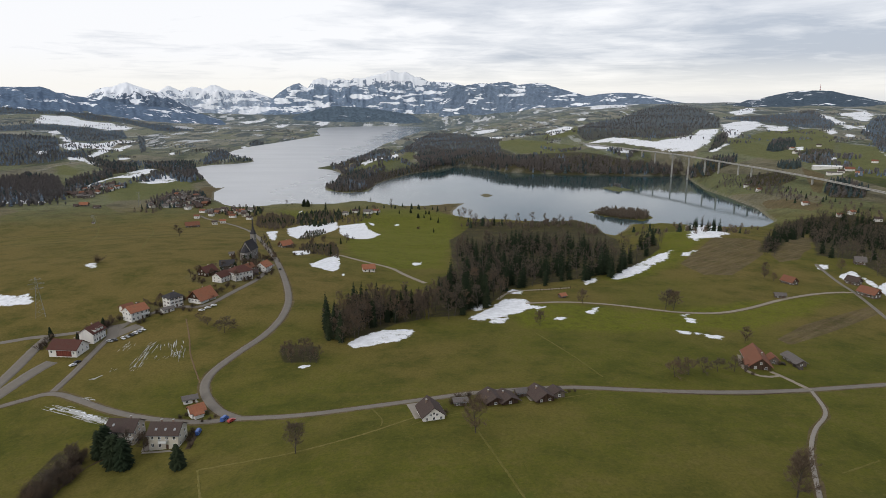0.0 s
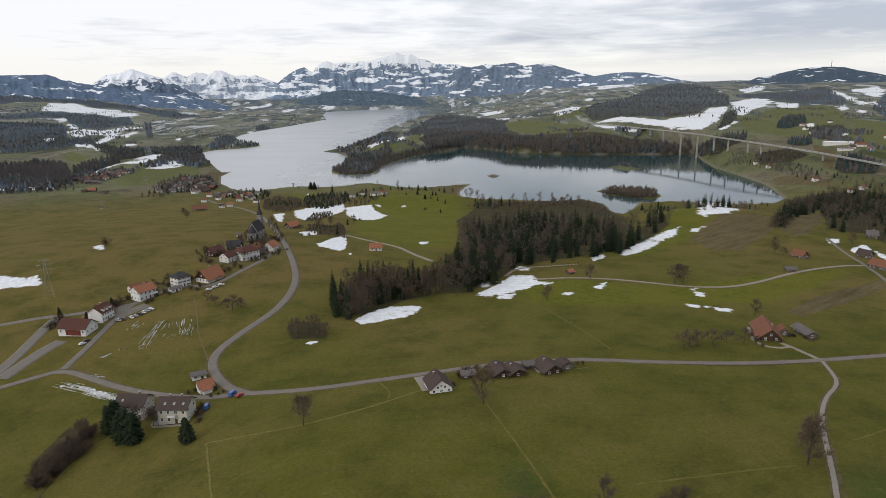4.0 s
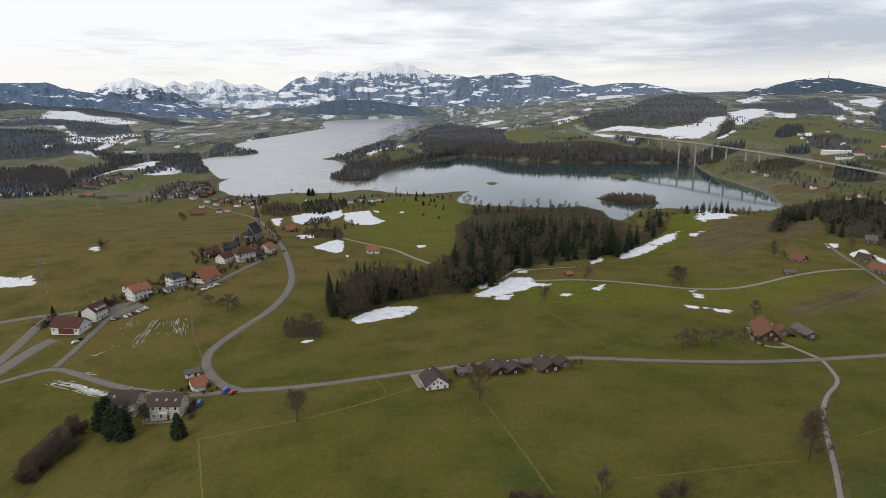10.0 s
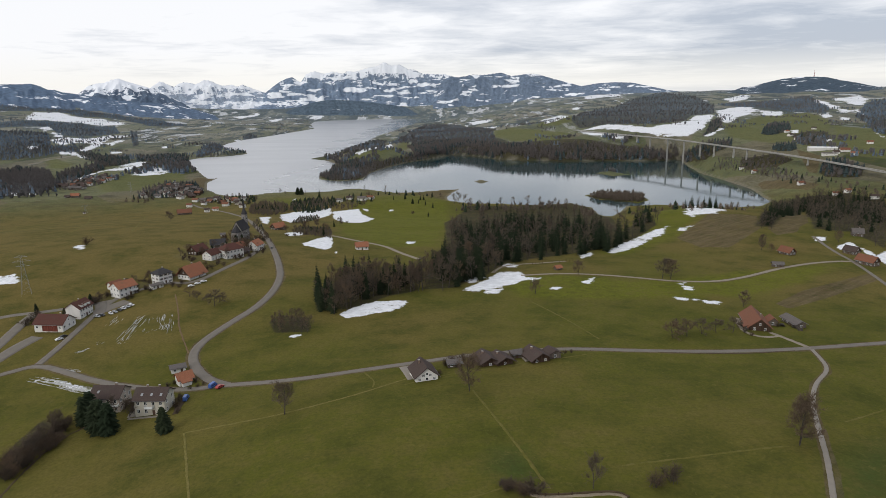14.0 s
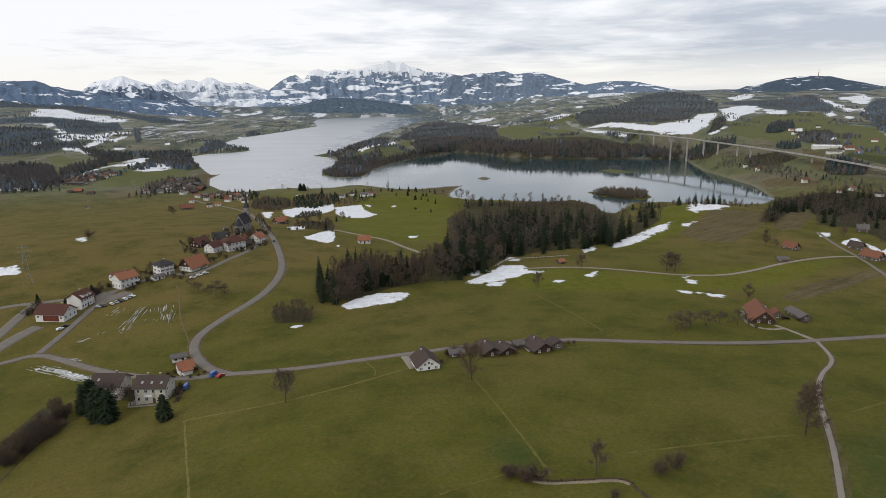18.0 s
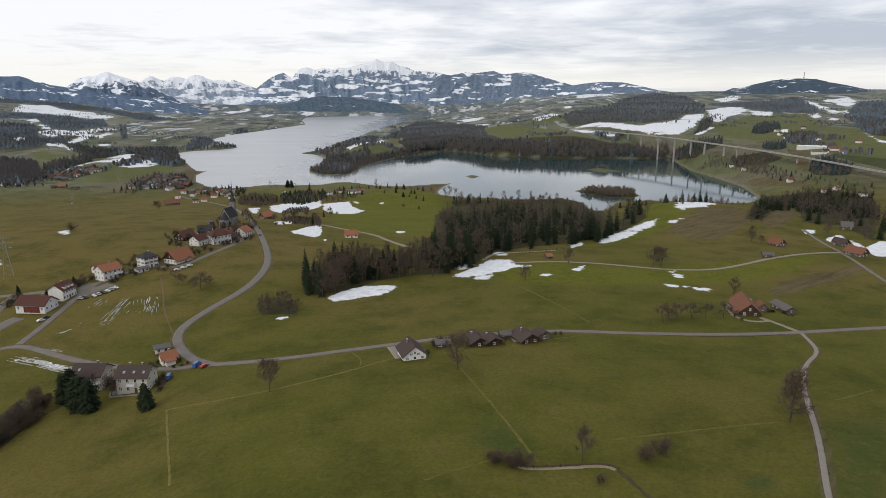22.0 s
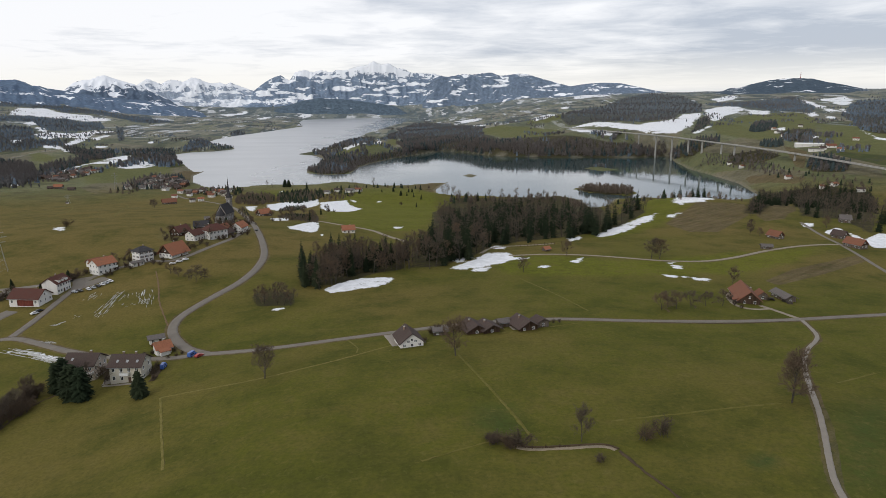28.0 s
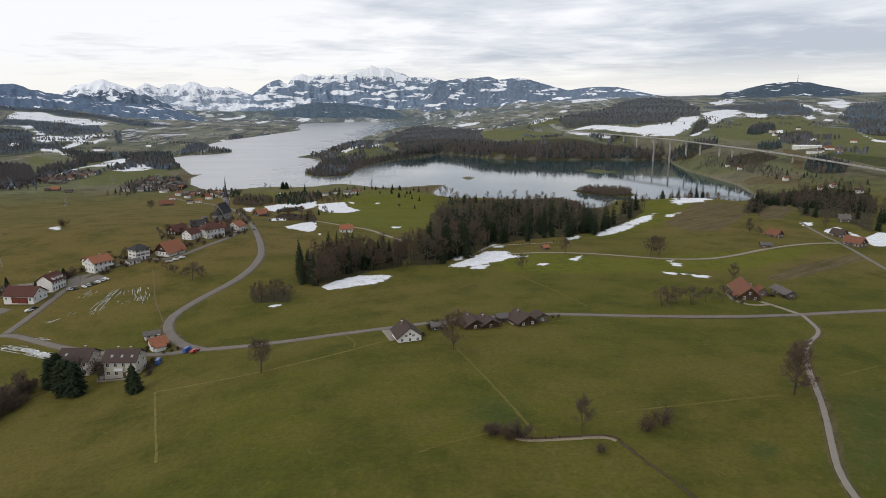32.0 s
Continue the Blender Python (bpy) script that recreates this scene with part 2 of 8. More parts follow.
def water_material():
    s = Shader("lake_water", 0.04, 0.5)
    s.b.inputs["IOR"].default_value = 1.52
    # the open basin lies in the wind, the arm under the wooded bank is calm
    wind_sheen = s.span(s.math("ADD", s.part(s.pos, 0), s.math("MULTIPLY", s.noise(0.004, 3), 260.0)), 60.0, -260.0)
    calm = s.math("ADD", s.span(s.noise(0.004, 4, 0.6, stretch=(1.0, 3.0, 1.0)), 0.35, 0.7, 0.03, 0.1), s.math("MULTIPLY", wind_sheen, 0.26))
    s.put(s.b.inputs["Roughness"], calm)
    s.bump(s.noise(0.12, 5, 0.6, stretch=(1.0, 1.6, 1.0)), 0.09, 0.4)
    ripple = [n for n in s.t.nodes if n.bl_idname == "ShaderNodeBump"][0]
    s.put(ripple.inputs["Strength"], s.span(wind_sheen, 0.0, 1.0, 0.08, 0.45))
    # the open basin's base colour is lifted to paint in the sky's sheen
    return s.color(s.mix(wind_sheen, (0.02, 0.05, 0.053), (0.35, 0.362, 0.375)))


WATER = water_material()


def mountain_material(name, line, softness, clear, hazy_lows, hazy_rock):
    """Winter woods and limestone below, tinted blue in the base colour as distance haze, snow broken by steep ribs
    above the given height.
    """
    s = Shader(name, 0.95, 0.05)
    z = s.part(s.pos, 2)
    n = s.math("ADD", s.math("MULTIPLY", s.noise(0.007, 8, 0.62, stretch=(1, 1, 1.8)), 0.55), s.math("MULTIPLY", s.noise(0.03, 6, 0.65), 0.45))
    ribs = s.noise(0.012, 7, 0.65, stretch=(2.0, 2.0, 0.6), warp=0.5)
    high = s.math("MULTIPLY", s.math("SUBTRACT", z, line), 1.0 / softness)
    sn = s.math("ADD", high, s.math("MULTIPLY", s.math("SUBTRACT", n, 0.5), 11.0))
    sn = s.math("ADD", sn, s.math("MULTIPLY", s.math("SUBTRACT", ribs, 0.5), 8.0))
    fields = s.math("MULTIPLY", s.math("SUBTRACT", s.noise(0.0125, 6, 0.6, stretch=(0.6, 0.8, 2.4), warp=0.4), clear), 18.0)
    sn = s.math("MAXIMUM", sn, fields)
    wood = s.mix(s.span(s.noise(0.05, 6, 0.7), 0.35, 0.65), tuple(v * 0.8 for v in hazy_lows), tuple(v * 1.5 for v in hazy_lows))
    wood = s.mix(s.math("MULTIPLY", s.span(s.noise(0.16, 4, 0.7), 0.45, 0.65), 0.5), wood, tuple(v * 0.55 for v in hazy_lows))
    wood = s.mix(s.span(s.math("ADD", high, s.math("MULTIPLY", n, 2.0)), 0.0, 2.0), wood, hazy_rock)
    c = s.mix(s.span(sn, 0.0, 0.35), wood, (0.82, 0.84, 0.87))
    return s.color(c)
# ---- relief: heights on bearings (degrees right of +y) and distances, bent smoothly between them ----
LAKE_Z = -60.0
BEARINGS = [-42, -31, -21, -11, 0, 11, 21, 31, 42]
NEAR_R = [50, 120, 200, 290, 400, 540, 720, 900, 1100]
NEAR_Z = [
    [10.8, 10.9, 11.0, 11.1, 11.1, 11.2, 11.2, 11.2, 11.2],
    [-1.0, 1.9, 5.0, 7.5, 8.7, 9.3, 9.7, 9.7, 9.3],
    [-10.5, -6.6, -1.4, 3.5, 5.1, 5.6, 6.1, 6.5, 5.5],
    [-14.6, -11.6, -7.9, -4.4, -2.1, -0.8, -1.1, -1.2, -1.2],
    [-13.6, -8.5, -4.0, -6.6, -9.4, -7.9, -7.8, -8.5, -8.7],
    [-9.4, -3.7, -6.1, -12.8, -19.0, -18.6, -14.3, -14.5, -15.6],
    [-18.1, -17.8, -21.0, -33.1, -39.1, -34.0, -19.6, -20.4, -21.4],
    [-39.3, -41.0, -43.9, -52.4, -56.8, -56.1, -50.5, -41.8, -35.3],
    [-60.0, -60.1, -60.2, -60.3, -60.3, -60.4, -60.4, -60.1, -59.8],
]
FAR_R = [1100, 1400, 1800, 2400, 3200, 4100, 4600, 4880]
FAR_Z = [
    [-45, -54, -58, -60, -60, -60, -58, -45, -35],
    [-40, -52, -56, -58, -58, -58, -45, -20, -15],
    [-30, -46, -54, -56, -44, -12, -5, 6, 8],
    [0, -22, -48, -54, -46, 2, 24, 28, 32],
    [40, 10, -36, -52, -52, 20, 50, 62, 72],
    [95, 62, -18, -50, -52, 55, 88, 102, 112],
    [120, 95, 0, -48, -50, 72, 98, 110, 120],
    [130, 105, 30, 30, 48, 88, 104, 116, 128],
]
SHORE_SOUTH = [
(-695, 1757), (-594, 1549), (-524, 1406), (-490, 1343), (-476, 1360), (-472, 1287),
    (-439, 1188), (-398, 1130), (-373, 1107), (-344, 1105), (-322, 1125), (-306, 1139), (-280, 1152), (-248, 1143), (-223, 1141), (-201, 1155), (-179, 1177),
    (-165, 1184), (-138, 1167), (-121, 1150), (-100, 1134), (-70, 1125), (-31, 1137), (3, 1158), (25, 1161), (10, 1113), (2, 1065), (4, 1033),
    (36, 1005), (96, 994), (147, 984), (192, 996),
    (214, 957), (213, 894), (223, 876), (244, 910), (269, 962), (315, 973),
    (360, 959), (412, 944), (460, 949), (495, 989), (526, 1119), (530, 1220),
    (527, 1351), (552, 1496), (585, 1629), (499, 1598), (406, 1613), (295, 1616),
]
SHORE_NORTH = [
    (215, 1644), (147, 1669), (80, 1777), (19, 1822), (-27, 1729), (-96, 1634),
    (-141, 1510), (-164, 1422), (-168, 1304), (-210, 1282), (-254, 1314), (-269, 1383),
    (-258, 1468), (-276, 1634), (-315, 1712), (-367, 1752), (-331, 1846), (-290, 2012),
    (-285, 2245), (-278, 2715), (-238, 3195), (-172, 3875), (-24, 4065), (47, 4217),
    (-186, 4646), (-383, 4634), (-573, 4569), (-746, 4440), (-847, 4293), (-787, 3867),
    (-668, 3379), (-705, 3081), (-750, 2757), (-784, 2557), (-782, 2349), (-757, 2191),
    (-678, 2085), (-617, 2031), (-584, 1926), (-622, 1860), (-674, 1834),
]
LAKE = SHORE_SOUTH + SHORE_NORTH


def bend(p0, p1, p2, p3, f):
    return p1 + 0.5 * f * (p2 - p0 + f * (2 * p0 - 5 * p1 + 4 * p2 - p3 + f * (3 * (p1 - p2) + p3 - p0)))


def from_table(rows, steps, b, r):
    rows = np.asarray(rows, float)
    i = np.interp(np.log(np.maximum(r, 1)), np.log(steps), np.arange(len(steps)))
    j = np.interp(b, BEARINGS, np.arange(len(BEARINGS)))
    i0, j0 = np.minimum(i.astype(int), len(steps) - 2), np.minimum(j.astype(int), len(BEARINGS) - 2)
    fi, fj = i - i0, j - j0
    n, m = rows.shape
    lines = []
    for a in (-1, 0, 1, 2):
        k = np.clip(i0 + a, 0, n - 1)
        lines.append(bend(*[rows[k, np.clip(j0 + c, 0, m - 1)] for c in (-1, 0, 1, 2)], fj))
    return bend(*lines, fi)


def edge_distance(x, y, ring):
    """Distance to a closed line, negative inside it."""
    ring = np.asarray(ring, float)
    best, inside = np.full(np.shape(x), 1e9), np.zeros(np.shape(x), bool)
    for (ax, ay), (bx, by) in zip(ring, np.roll(ring, -1, 0)):
        ex, ey = bx - ax, by - ay
        f = np.clip(((x - ax) * ex + (y - ay) * ey) / (ex * ex + ey * ey + 1e-9), 0, 1)
        best = np.minimum(best, np.hypot(x - ax - f * ex, y - ay - f * ey))
        if ay != by:
            inside ^= ((ay > y) != (by > y)) & (x < ax + (y - ay) / (by - ay) * ex)
    return np.where(inside, -best, best)


def swell(x, y, *waves):
    return sum(h * np.sin(x * kx + p) * np.cos(y * ky + 1.7 * p) for h, kx, ky, p in waves)


def height(x, y):
    x, y = np.asarray(x, float), np.asarray(y, float)
    r, b = np.hypot(x, y), np.degrees(np.arctan2(x, y))
    near, far = from_table(NEAR_Z, NEAR_R, b, r), from_table(FAR_Z, FAR_R, b, r)
    f = np.clip((r - 1000) / 100, 0, 1)
    z = near + (far - near) * f * f * (3 - 2 * f)
    z = z + swell(x, y, (0.25, 0.031, 0.027, 0.4), (0.12, 0.083, 0.071, 2.1))
    z = z + np.clip((r - 1300) / 900, 0, 1) * swell(x, y, (4, 0.011, 0.009, 1.0), (2.5, 0.023, 0.017, 3.0))
    for hx, hy, across, along, turn, up in HILLS:
        c, s = math.cos(math.radians(turn)), math.sin(math.radians(turn))
        px, py = ((x - hx) * c + (y - hy) * s) / across, ((y - hy) * c - (x - hx) * s) / along
        z = z + up * np.exp(-(px * px + py * py))
    near_lake = r > 700
    d = np.full(x.shape, 400.0)
    if near_lake.any():
        d = np.where(near_lake, edge_distance(np.where(near_lake, x, 0), np.where(near_lake, y, 0), LAKE), d)
        for ring in ISLANDS:
            d = np.where(near_lake & (d < 0), np.maximum(d, -edge_distance(x, y, ring)), d)
    shore = LAKE_Z + np.clip(d, -40, 0) * 0.2 + np.where(d < 0, -0.4, 0.4)
    bank = np.clip(d / np.where((y > 1400) & (x > -60) & (x < 560), np.interp(x, [0, 200, 330, 560], [26, 45, 120, 150]), 60), 0, 1)
    z = np.where(d > 0, np.maximum(LAKE_Z + 0.5, LAKE_Z + 0.5 + (z - LAKE_Z) * bank * (2 - bank)), shore)
    return z


# wooded headland, knoll behind the viaduct, spur above the golf course
HILLS = [(-205, 1780, 75, 230, 12, 26), (480, 2250, 230, 160, -10, 22), (640, 1900, 150, 120, 0, 10), (285, 705, 85, 60, 0, 6)]
ISLANDS = [
    [(225, 1070), (242, 1025), (268, 1005), (293, 986), (320, 1018), (320, 1079), (279, 1104)],
    [(54, 1260), (69, 1284), (83, 1265), (67, 1224)],
    [(312, 1380), (352, 1396), (377, 1340), (338, 1316)],
]
# ---- end of relief ----


# ---- ground cover ----
COVER = {k: [] for k in ("snow", "bare", "lush", "wood", "worn", "hollow")}


def cover(kind, soft, *ring):
    COVER[kind].append((soft, ring))


def line_cover(kind, half, *line):
    COVER[kind].append((half, line, "line"))


cover("snow", 2.7, (-56, 323), (-50, 337), (-41, 347), (-28, 351), (-21, 349), (-22, 340), (-30, 329), (-44, 322), (-52, 319))
cover("snow", 3.2, (7, 374), (17, 390), (25, 401), (32, 424), (49, 423), (52, 398), (37, 385), (27, 377), (16, 367))
cover("snow", 3.6, (39, 451), (50, 454), (47, 436), (38, 435))
cover("snow", 3.0, (20, 372), (32, 375), (29, 362), (22, 363))
cover("snow", 3.2, (49, 408), (59, 400), (52, 391))
cover("snow", 4.6, (123, 496), (146, 535), (184, 583), (203, 602), (208, 603), (193, 571), (169, 534), (144, 505), (127, 490))
cover("snow", 4.0, (99, 487), (113, 499), (110, 480), (99, 471))
cover("snow", 5.0, (209, 588), (226, 594), (214, 573), (207, 573))
cover("snow", 6.7, (240, 653), (343, 940), (402, 1035), (419, 1016), (288, 670), (271, 648), (254, 648), (241, 635))
cover("snow", 3.0, (126, 352), (133, 350), (131, 344), (124, 344))
cover("snow", 3.0, (134, 349), (139, 348), (136, 342), (133, 343))
cover("snow", 3.0, (139, 347), (149, 345), (145, 337), (137, 339))
cover("snow", 3.3, (141, 391), (148, 388), (144, 380), (138, 381))
cover("snow", 3.2, (138, 380), (147, 377), (143, 367), (137, 368))
cover("snow", 3.2, (82, 389), (92, 400), (86, 381), (82, 383))
cover("snow", 3.9, (-288, 410), (-280, 413), (-271, 402), (-271, 393), (-275, 391))
cover("snow", 4.4, (-285, 488), (-280, 494), (-268, 475), (-274, 472))
cover("snow", 3.0, (62, 376), (69, 372), (63, 367), (59, 369))
cover("snow", 1.6, (-77, 295.5), (-71, 296), (-68, 294), (-74, 294))
cover("snow", 3.2, (7, 405), (22, 412), (25, 406), (14, 390))
cover("snow", 1.0, (-180, 265), (-169, 263), (-157, 258), (-146, 251), (-144, 247), (-156, 253), (-167, 260), (-178, 262))
cover("snow", 2.5, (-323, 420), (-304, 415), (-285, 408), (-271, 402), (-267, 393), (-280, 390), (-296, 388))
cover("lush", 24.6, (-122, 699), (-147, 994), (-132, 1090), (-46, 1081), (1, 1034), (8, 818), (-5, 527), (-50, 514), (-98, 590))
cover("lush", 31.9, (-289, 1074), (-232, 1068), (-203, 1015), (-249, 986))
cover("lush", 12.7, (41, 407), (76, 408), (133, 386), (179, 398), (232, 431), (271, 445), (231, 401), (194, 371), (168, 350), (132, 362), (67, 362), (44, 382))
cover("lush", 20.2, (203, 645), (380, 1031), (255, 647), (195, 543), (132, 483), (116, 487))
cover("lush", 14.0, (33, 396), (67, 387), (131, 395), (195, 420), (261, 444), (200, 385), (139, 350), (82, 344), (38, 352))
cover("lush", 15.1, (265, 435), (283, 452), (232, 404))
cover("bare", 2.5, (194, 543), (265, 652), (309, 644), (281, 578), (221, 502), (199, 503))
cover("bare", 1.8, (177, 341), (208, 372), (278, 420), (280, 408), (235, 373), (180, 332))
cover("bare", 3.0, (287, 570), (470, 857), (347, 619), (297, 560))
cover("bare", 5.2, (-483, 1197), (-507, 1384), (-437, 1183), (-441, 1128))
cover("bare", 4.5, (-37, 1100), (9, 1230), (-3, 1034))
cover("bare", 5.5, (550, 1490), (527, 1349), (524, 1116), (508, 1101), (515, 1318))
cover("wood", 8.0, (-86, 1784), (-2, 1847), (132, 1745), (270, 1671), (345, 1684), (454, 1657), (522, 1644), (592, 1620), (578, 1578), (470, 1609), (197, 1658), (-2, 1785), (-81, 1679))
cover("wood", 4.1, (-70, 333), (-78, 372), (-66, 392), (-48, 402), (-30, 410), (-18, 408), (-18, 373), (-32, 361), (-51, 334))
cover("wood", 6.5, (-15, 376), (-14, 448), (0, 528), (-3, 773), (35, 973), (110, 966), (195, 1061), (215, 907), (162, 595), (215, 682), (200, 613), (143, 524), (90, 487), (40, 455), (26, 415), (3, 380))
cover("wood", 8.8, (279, 586), (462, 912), (500, 941), (534, 958), (587, 951), (605, 894), (341, 498), (360, 571), (332, 584), (486, 877), (297, 587))
cover("wood", 19.9, (-76, 1656), (18, 1747), (223, 1599), (548, 1543), (601, 1583), (552, 1643), (447, 1672), (175, 1816), (151, 2132), (98, 2691), (-138, 3422))
cover("wood", 3.2, (-91, 317), (-88, 325), (-71, 321), (-67, 300), (-84, 301))
cover("wood", 2.6, (-142, 191), (-152, 206), (-153, 226), (-148, 232), (-139, 219), (-139, 200))
cover("wood", 10.8, (225, 1050), (267, 1001), (306, 1001), (328, 1060), (301, 1077), (245, 1077))
cover("hollow", 2.0, (71.2, 140.7), (74.1, 143.2), (77.0, 144.5), (78.8, 143.3), (78.6, 140.8), (75.6, 138.3), (72.3, 138.1))
cover("hollow", 9.0, (107.3, 163.6), (127.0, 174.9), (97.5, 131.8), (88.7, 131.3))
cover("hollow", 6.0, (13.3, 171.3), (19.5, 170.9), (20.5, 159.4), (16.5, 156.6), (11.1, 161.5))
cover("snow", 11.9, (-1752, 2769), (-1957, 3162), (-1899, 3242), (-1699, 3068), (-1633, 3135), (-1436, 2991), (-1411, 2911), (-1458, 2793), (-1580, 2806), (-1723, 2853))
cover("snow", 10.0, (-1518, 2467), (-1531, 2558), (-1457, 2453), (-1379, 2275))
cover("snow", 9.0, (-1362, 2278), (-1333, 2281), (-1259, 2169), (-1279, 2155))
cover("snow", 8.4, (-1230, 2046), (-1248, 2159), (-1188, 2196), (-1190, 2308), (-1143, 2252), (-1065, 1997), (-1135, 2034), (-1102, 1889))
cover("snow", 7.7, (-1021, 1824), (-1060, 1956), (-1119, 2149), (-1058, 2042), (-1015, 1886), (-993, 1807))
cover("snow", 8.4, (-1056, 2044), (-1115, 2214), (-1109, 2291), (-1056, 2149), (-1013, 1992))
cover("snow", 7.6, (-1169, 1839), (-1158, 1867), (-1127, 1810), (-1138, 1794))
cover("snow", 7.0, (-1043, 1765), (-1027, 1796), (-970, 1745), (-902, 1679), (-922, 1668), (-984, 1718), (-1010, 1727))
cover("snow", 9.2, (-1217, 2362), (-1168, 2444), (-1133, 2349), (-1151, 2268))
cover("snow", 7.2, (-942, 1842), (-920, 1861), (-905, 1823), (-922, 1809))
cover("snow", 6.1, (-822, 1504), (-842, 1569), (-820, 1541), (-804, 1478))
cover("snow", 5.6, (-731, 1222), (-737, 1287), (-755, 1403), (-769, 1527), (-762, 1641), (-728, 1616), (-711, 1461), (-751, 1441), (-744, 1361), (-711, 1241))
cover("snow", 5.5, (-667, 1379), (-693, 1488), (-691, 1540), (-650, 1504), (-602, 1441), (-604, 1383), (-635, 1373))
cover("snow", 4.6, (-792, 1091), (-705, 1113), (-685, 1085), (-761, 1047))
cover("snow", 7.8, (-896, 2067), (-894, 2113), (-863, 2036), (-865, 2002))
cover("snow", 16.0, (-1371, 4270), (-1286, 4545), (-1254, 4492), (-1287, 4168))
cover("snow", 15.4, (-1631, 4036), (-1685, 4349), (-1589, 4117), (-1567, 3907))
cover("snow", 15.0, (-1162, 4353), (-1092, 4441), (-982, 3922), (-1015, 3861))
cover("snow", 9.2, (-793, 2452), (-793, 2573), (-782, 2522), (-784, 2434))
cover("snow", 16.2, (-920, 4517), (-884, 4634), (-843, 4620), (-852, 4356))
cover("snow", 16.5, (-419, 4672), (-284, 4737), (-275, 4705), (-398, 4657))
cover("snow", 7.1, (410, 1969), (508, 2063), (526, 1932), (564, 1838), (683, 1909), (826, 2207), (900, 2226), (815, 2035), (689, 1774), (622, 1692), (570, 1690), (531, 1780), (473, 1854))
cover("snow", 6.4, (388, 1942), (424, 1848), (476, 1743), (473, 1709), (439, 1718), (394, 1782))
cover("snow", 8.6, (1020, 2509), (1139, 2576), (1138, 2420), (1016, 2208), (929, 2096), (830, 1945), (818, 1982))
cover("snow", 8.8, (1130, 2404), (1190, 2340), (1081, 2146), (1028, 2160))
cover("snow", 6.5, (658, 1680), (759, 1813), (753, 1783), (653, 1644))
cover("snow", 12.3, (1345, 3235), (1534, 3478), (1536, 3350), (1349, 3025), (1274, 2988))
cover("snow", 10.4, (1630, 2984), (1557, 2728), (1411, 2396), (1310, 2203), (1378, 2393), (1532, 2767))
cover("snow", 11.2, (1690, 2919), (1856, 2986), (1714, 2710), (1506, 2418), (1583, 2654), (1596, 2735))
cover("snow", 8.8, (1366, 2228), (1376, 2218), (1257, 1980), (1292, 2069))
cover("snow", 8.3, (1184, 2116), (1277, 2215), (1159, 1993), (1106, 1936))
cover("snow", 8.9, (1303, 2210), (1319, 2194), (1294, 2151), (1279, 2163))
cover("snow", 7.8, (1175, 1986), (1174, 1932), (1120, 1849), (1128, 1900))
cover("snow", 5.9, (980, 1510), (940, 1409), (937, 1350), (986, 1282), (906, 1339))
cover("snow", 6.4, (867, 1654), (884, 1660), (843, 1591), (836, 1594))
cover("snow", 5.8, (837, 1459), (850, 1449), (829, 1417), (825, 1432))
cover("snow", 9.0, (1352, 2279), (1342, 2197), (1314, 2159), (1310, 2203))
cover("snow", 9.2, (390, 2711), (512, 2949), (531, 2849), (388, 2233), (332, 2182))
cover("snow", 11.7, (109, 3468), (232, 3455), (251, 3316), (130, 3112))
cover("snow", 9.5, (165, 2895), (214, 2677), (195, 2581), (157, 2671))
cover("snow", 16.5, (752, 4698), (913, 4603), (926, 4573), (787, 4664))
cover("snow", 11.7, (646, 3395), (675, 3325), (637, 3162), (610, 3190))
cover("snow", 15.6, (926, 4573), (1186, 4529), (1071, 4063), (874, 4140))
cover("snow", 6.4, (-232, 1682), (-179, 1735), (-183, 2162), (-166, 2082), (-157, 1731), (-199, 1649), (-217, 1637))
cover("snow", 7.0, (-119, 2044), (-98, 2072), (-93, 1920), (-107, 1937))
cover("snow", 2.7, (-230, 787), (-223, 817), (-184, 663), (-193, 675))
cover("snow", 3.0, (-220, 849), (-211, 897), (-170, 955), (-155, 864), (-164, 780), (-173, 708), (-193, 753))
cover("snow", 3.0, (-160, 906), (-128, 942), (-115, 880), (-90, 817), (-99, 751), (-123, 756), (-144, 815))
cover("snow", 2.1, (-149, 588), (-138, 609), (-130, 578), (-139, 563))
cover("snow", 1.9, (-117, 517), (-111, 552), (-106, 584), (-92, 516), (-91, 486), (-103, 498), (-113, 507))
cover("snow", 3.3, (-124, 950), (-115, 944), (-108, 915), (-117, 922))
cover("snow", 3.3, (-83, 939), (-77, 947), (-75, 926), (-81, 918))
cover("snow", 1.9, (-35, 555), (-28, 559), (-28, 543), (-34, 539))
cover("snow", 3.8, (-253, 1054), (-247, 1074), (-242, 1054), (-247, 1040))
cover("snow", 1.7, (-86, 487), (-83, 485), (-82, 477), (-85, 479))
cover("snow", 2.2, (311, 547), (320, 543), (314, 532), (302, 526))
cover("snow", 2.1, (308, 507), (331, 527), (326, 508), (313, 496), (304, 495))
cover("snow", 2.0, (324, 506), (327, 495), (316, 469), (317, 483))
cover("snow", 2.0, (320, 477), (350, 505), (384, 488), (350, 444), (309, 448), (314, 464))
cover("lush", 21.5, (-225, 1634), (-172, 1664), (-138, 2262), (-110, 2102), (-105, 1858), (-155, 1631), (-188, 1552), (-212, 1581))
cover("lush", 24.2, (179, 2506), (258, 2179), (369, 1930), (336, 1754), (280, 1732), (186, 1832), (153, 2070))
cover("lush", 29.3, (390, 2711), (547, 2870), (439, 2179), (357, 2107), (301, 2156))
cover("lush", 21.5, (-983, 1607), (-984, 1656), (-874, 1532), (-842, 1454), (-892, 1466))
cover("lush", 24.3, (772, 1847), (1032, 2161), (1237, 2265), (1069, 1836), (838, 1434), (725, 1481), (697, 1628))
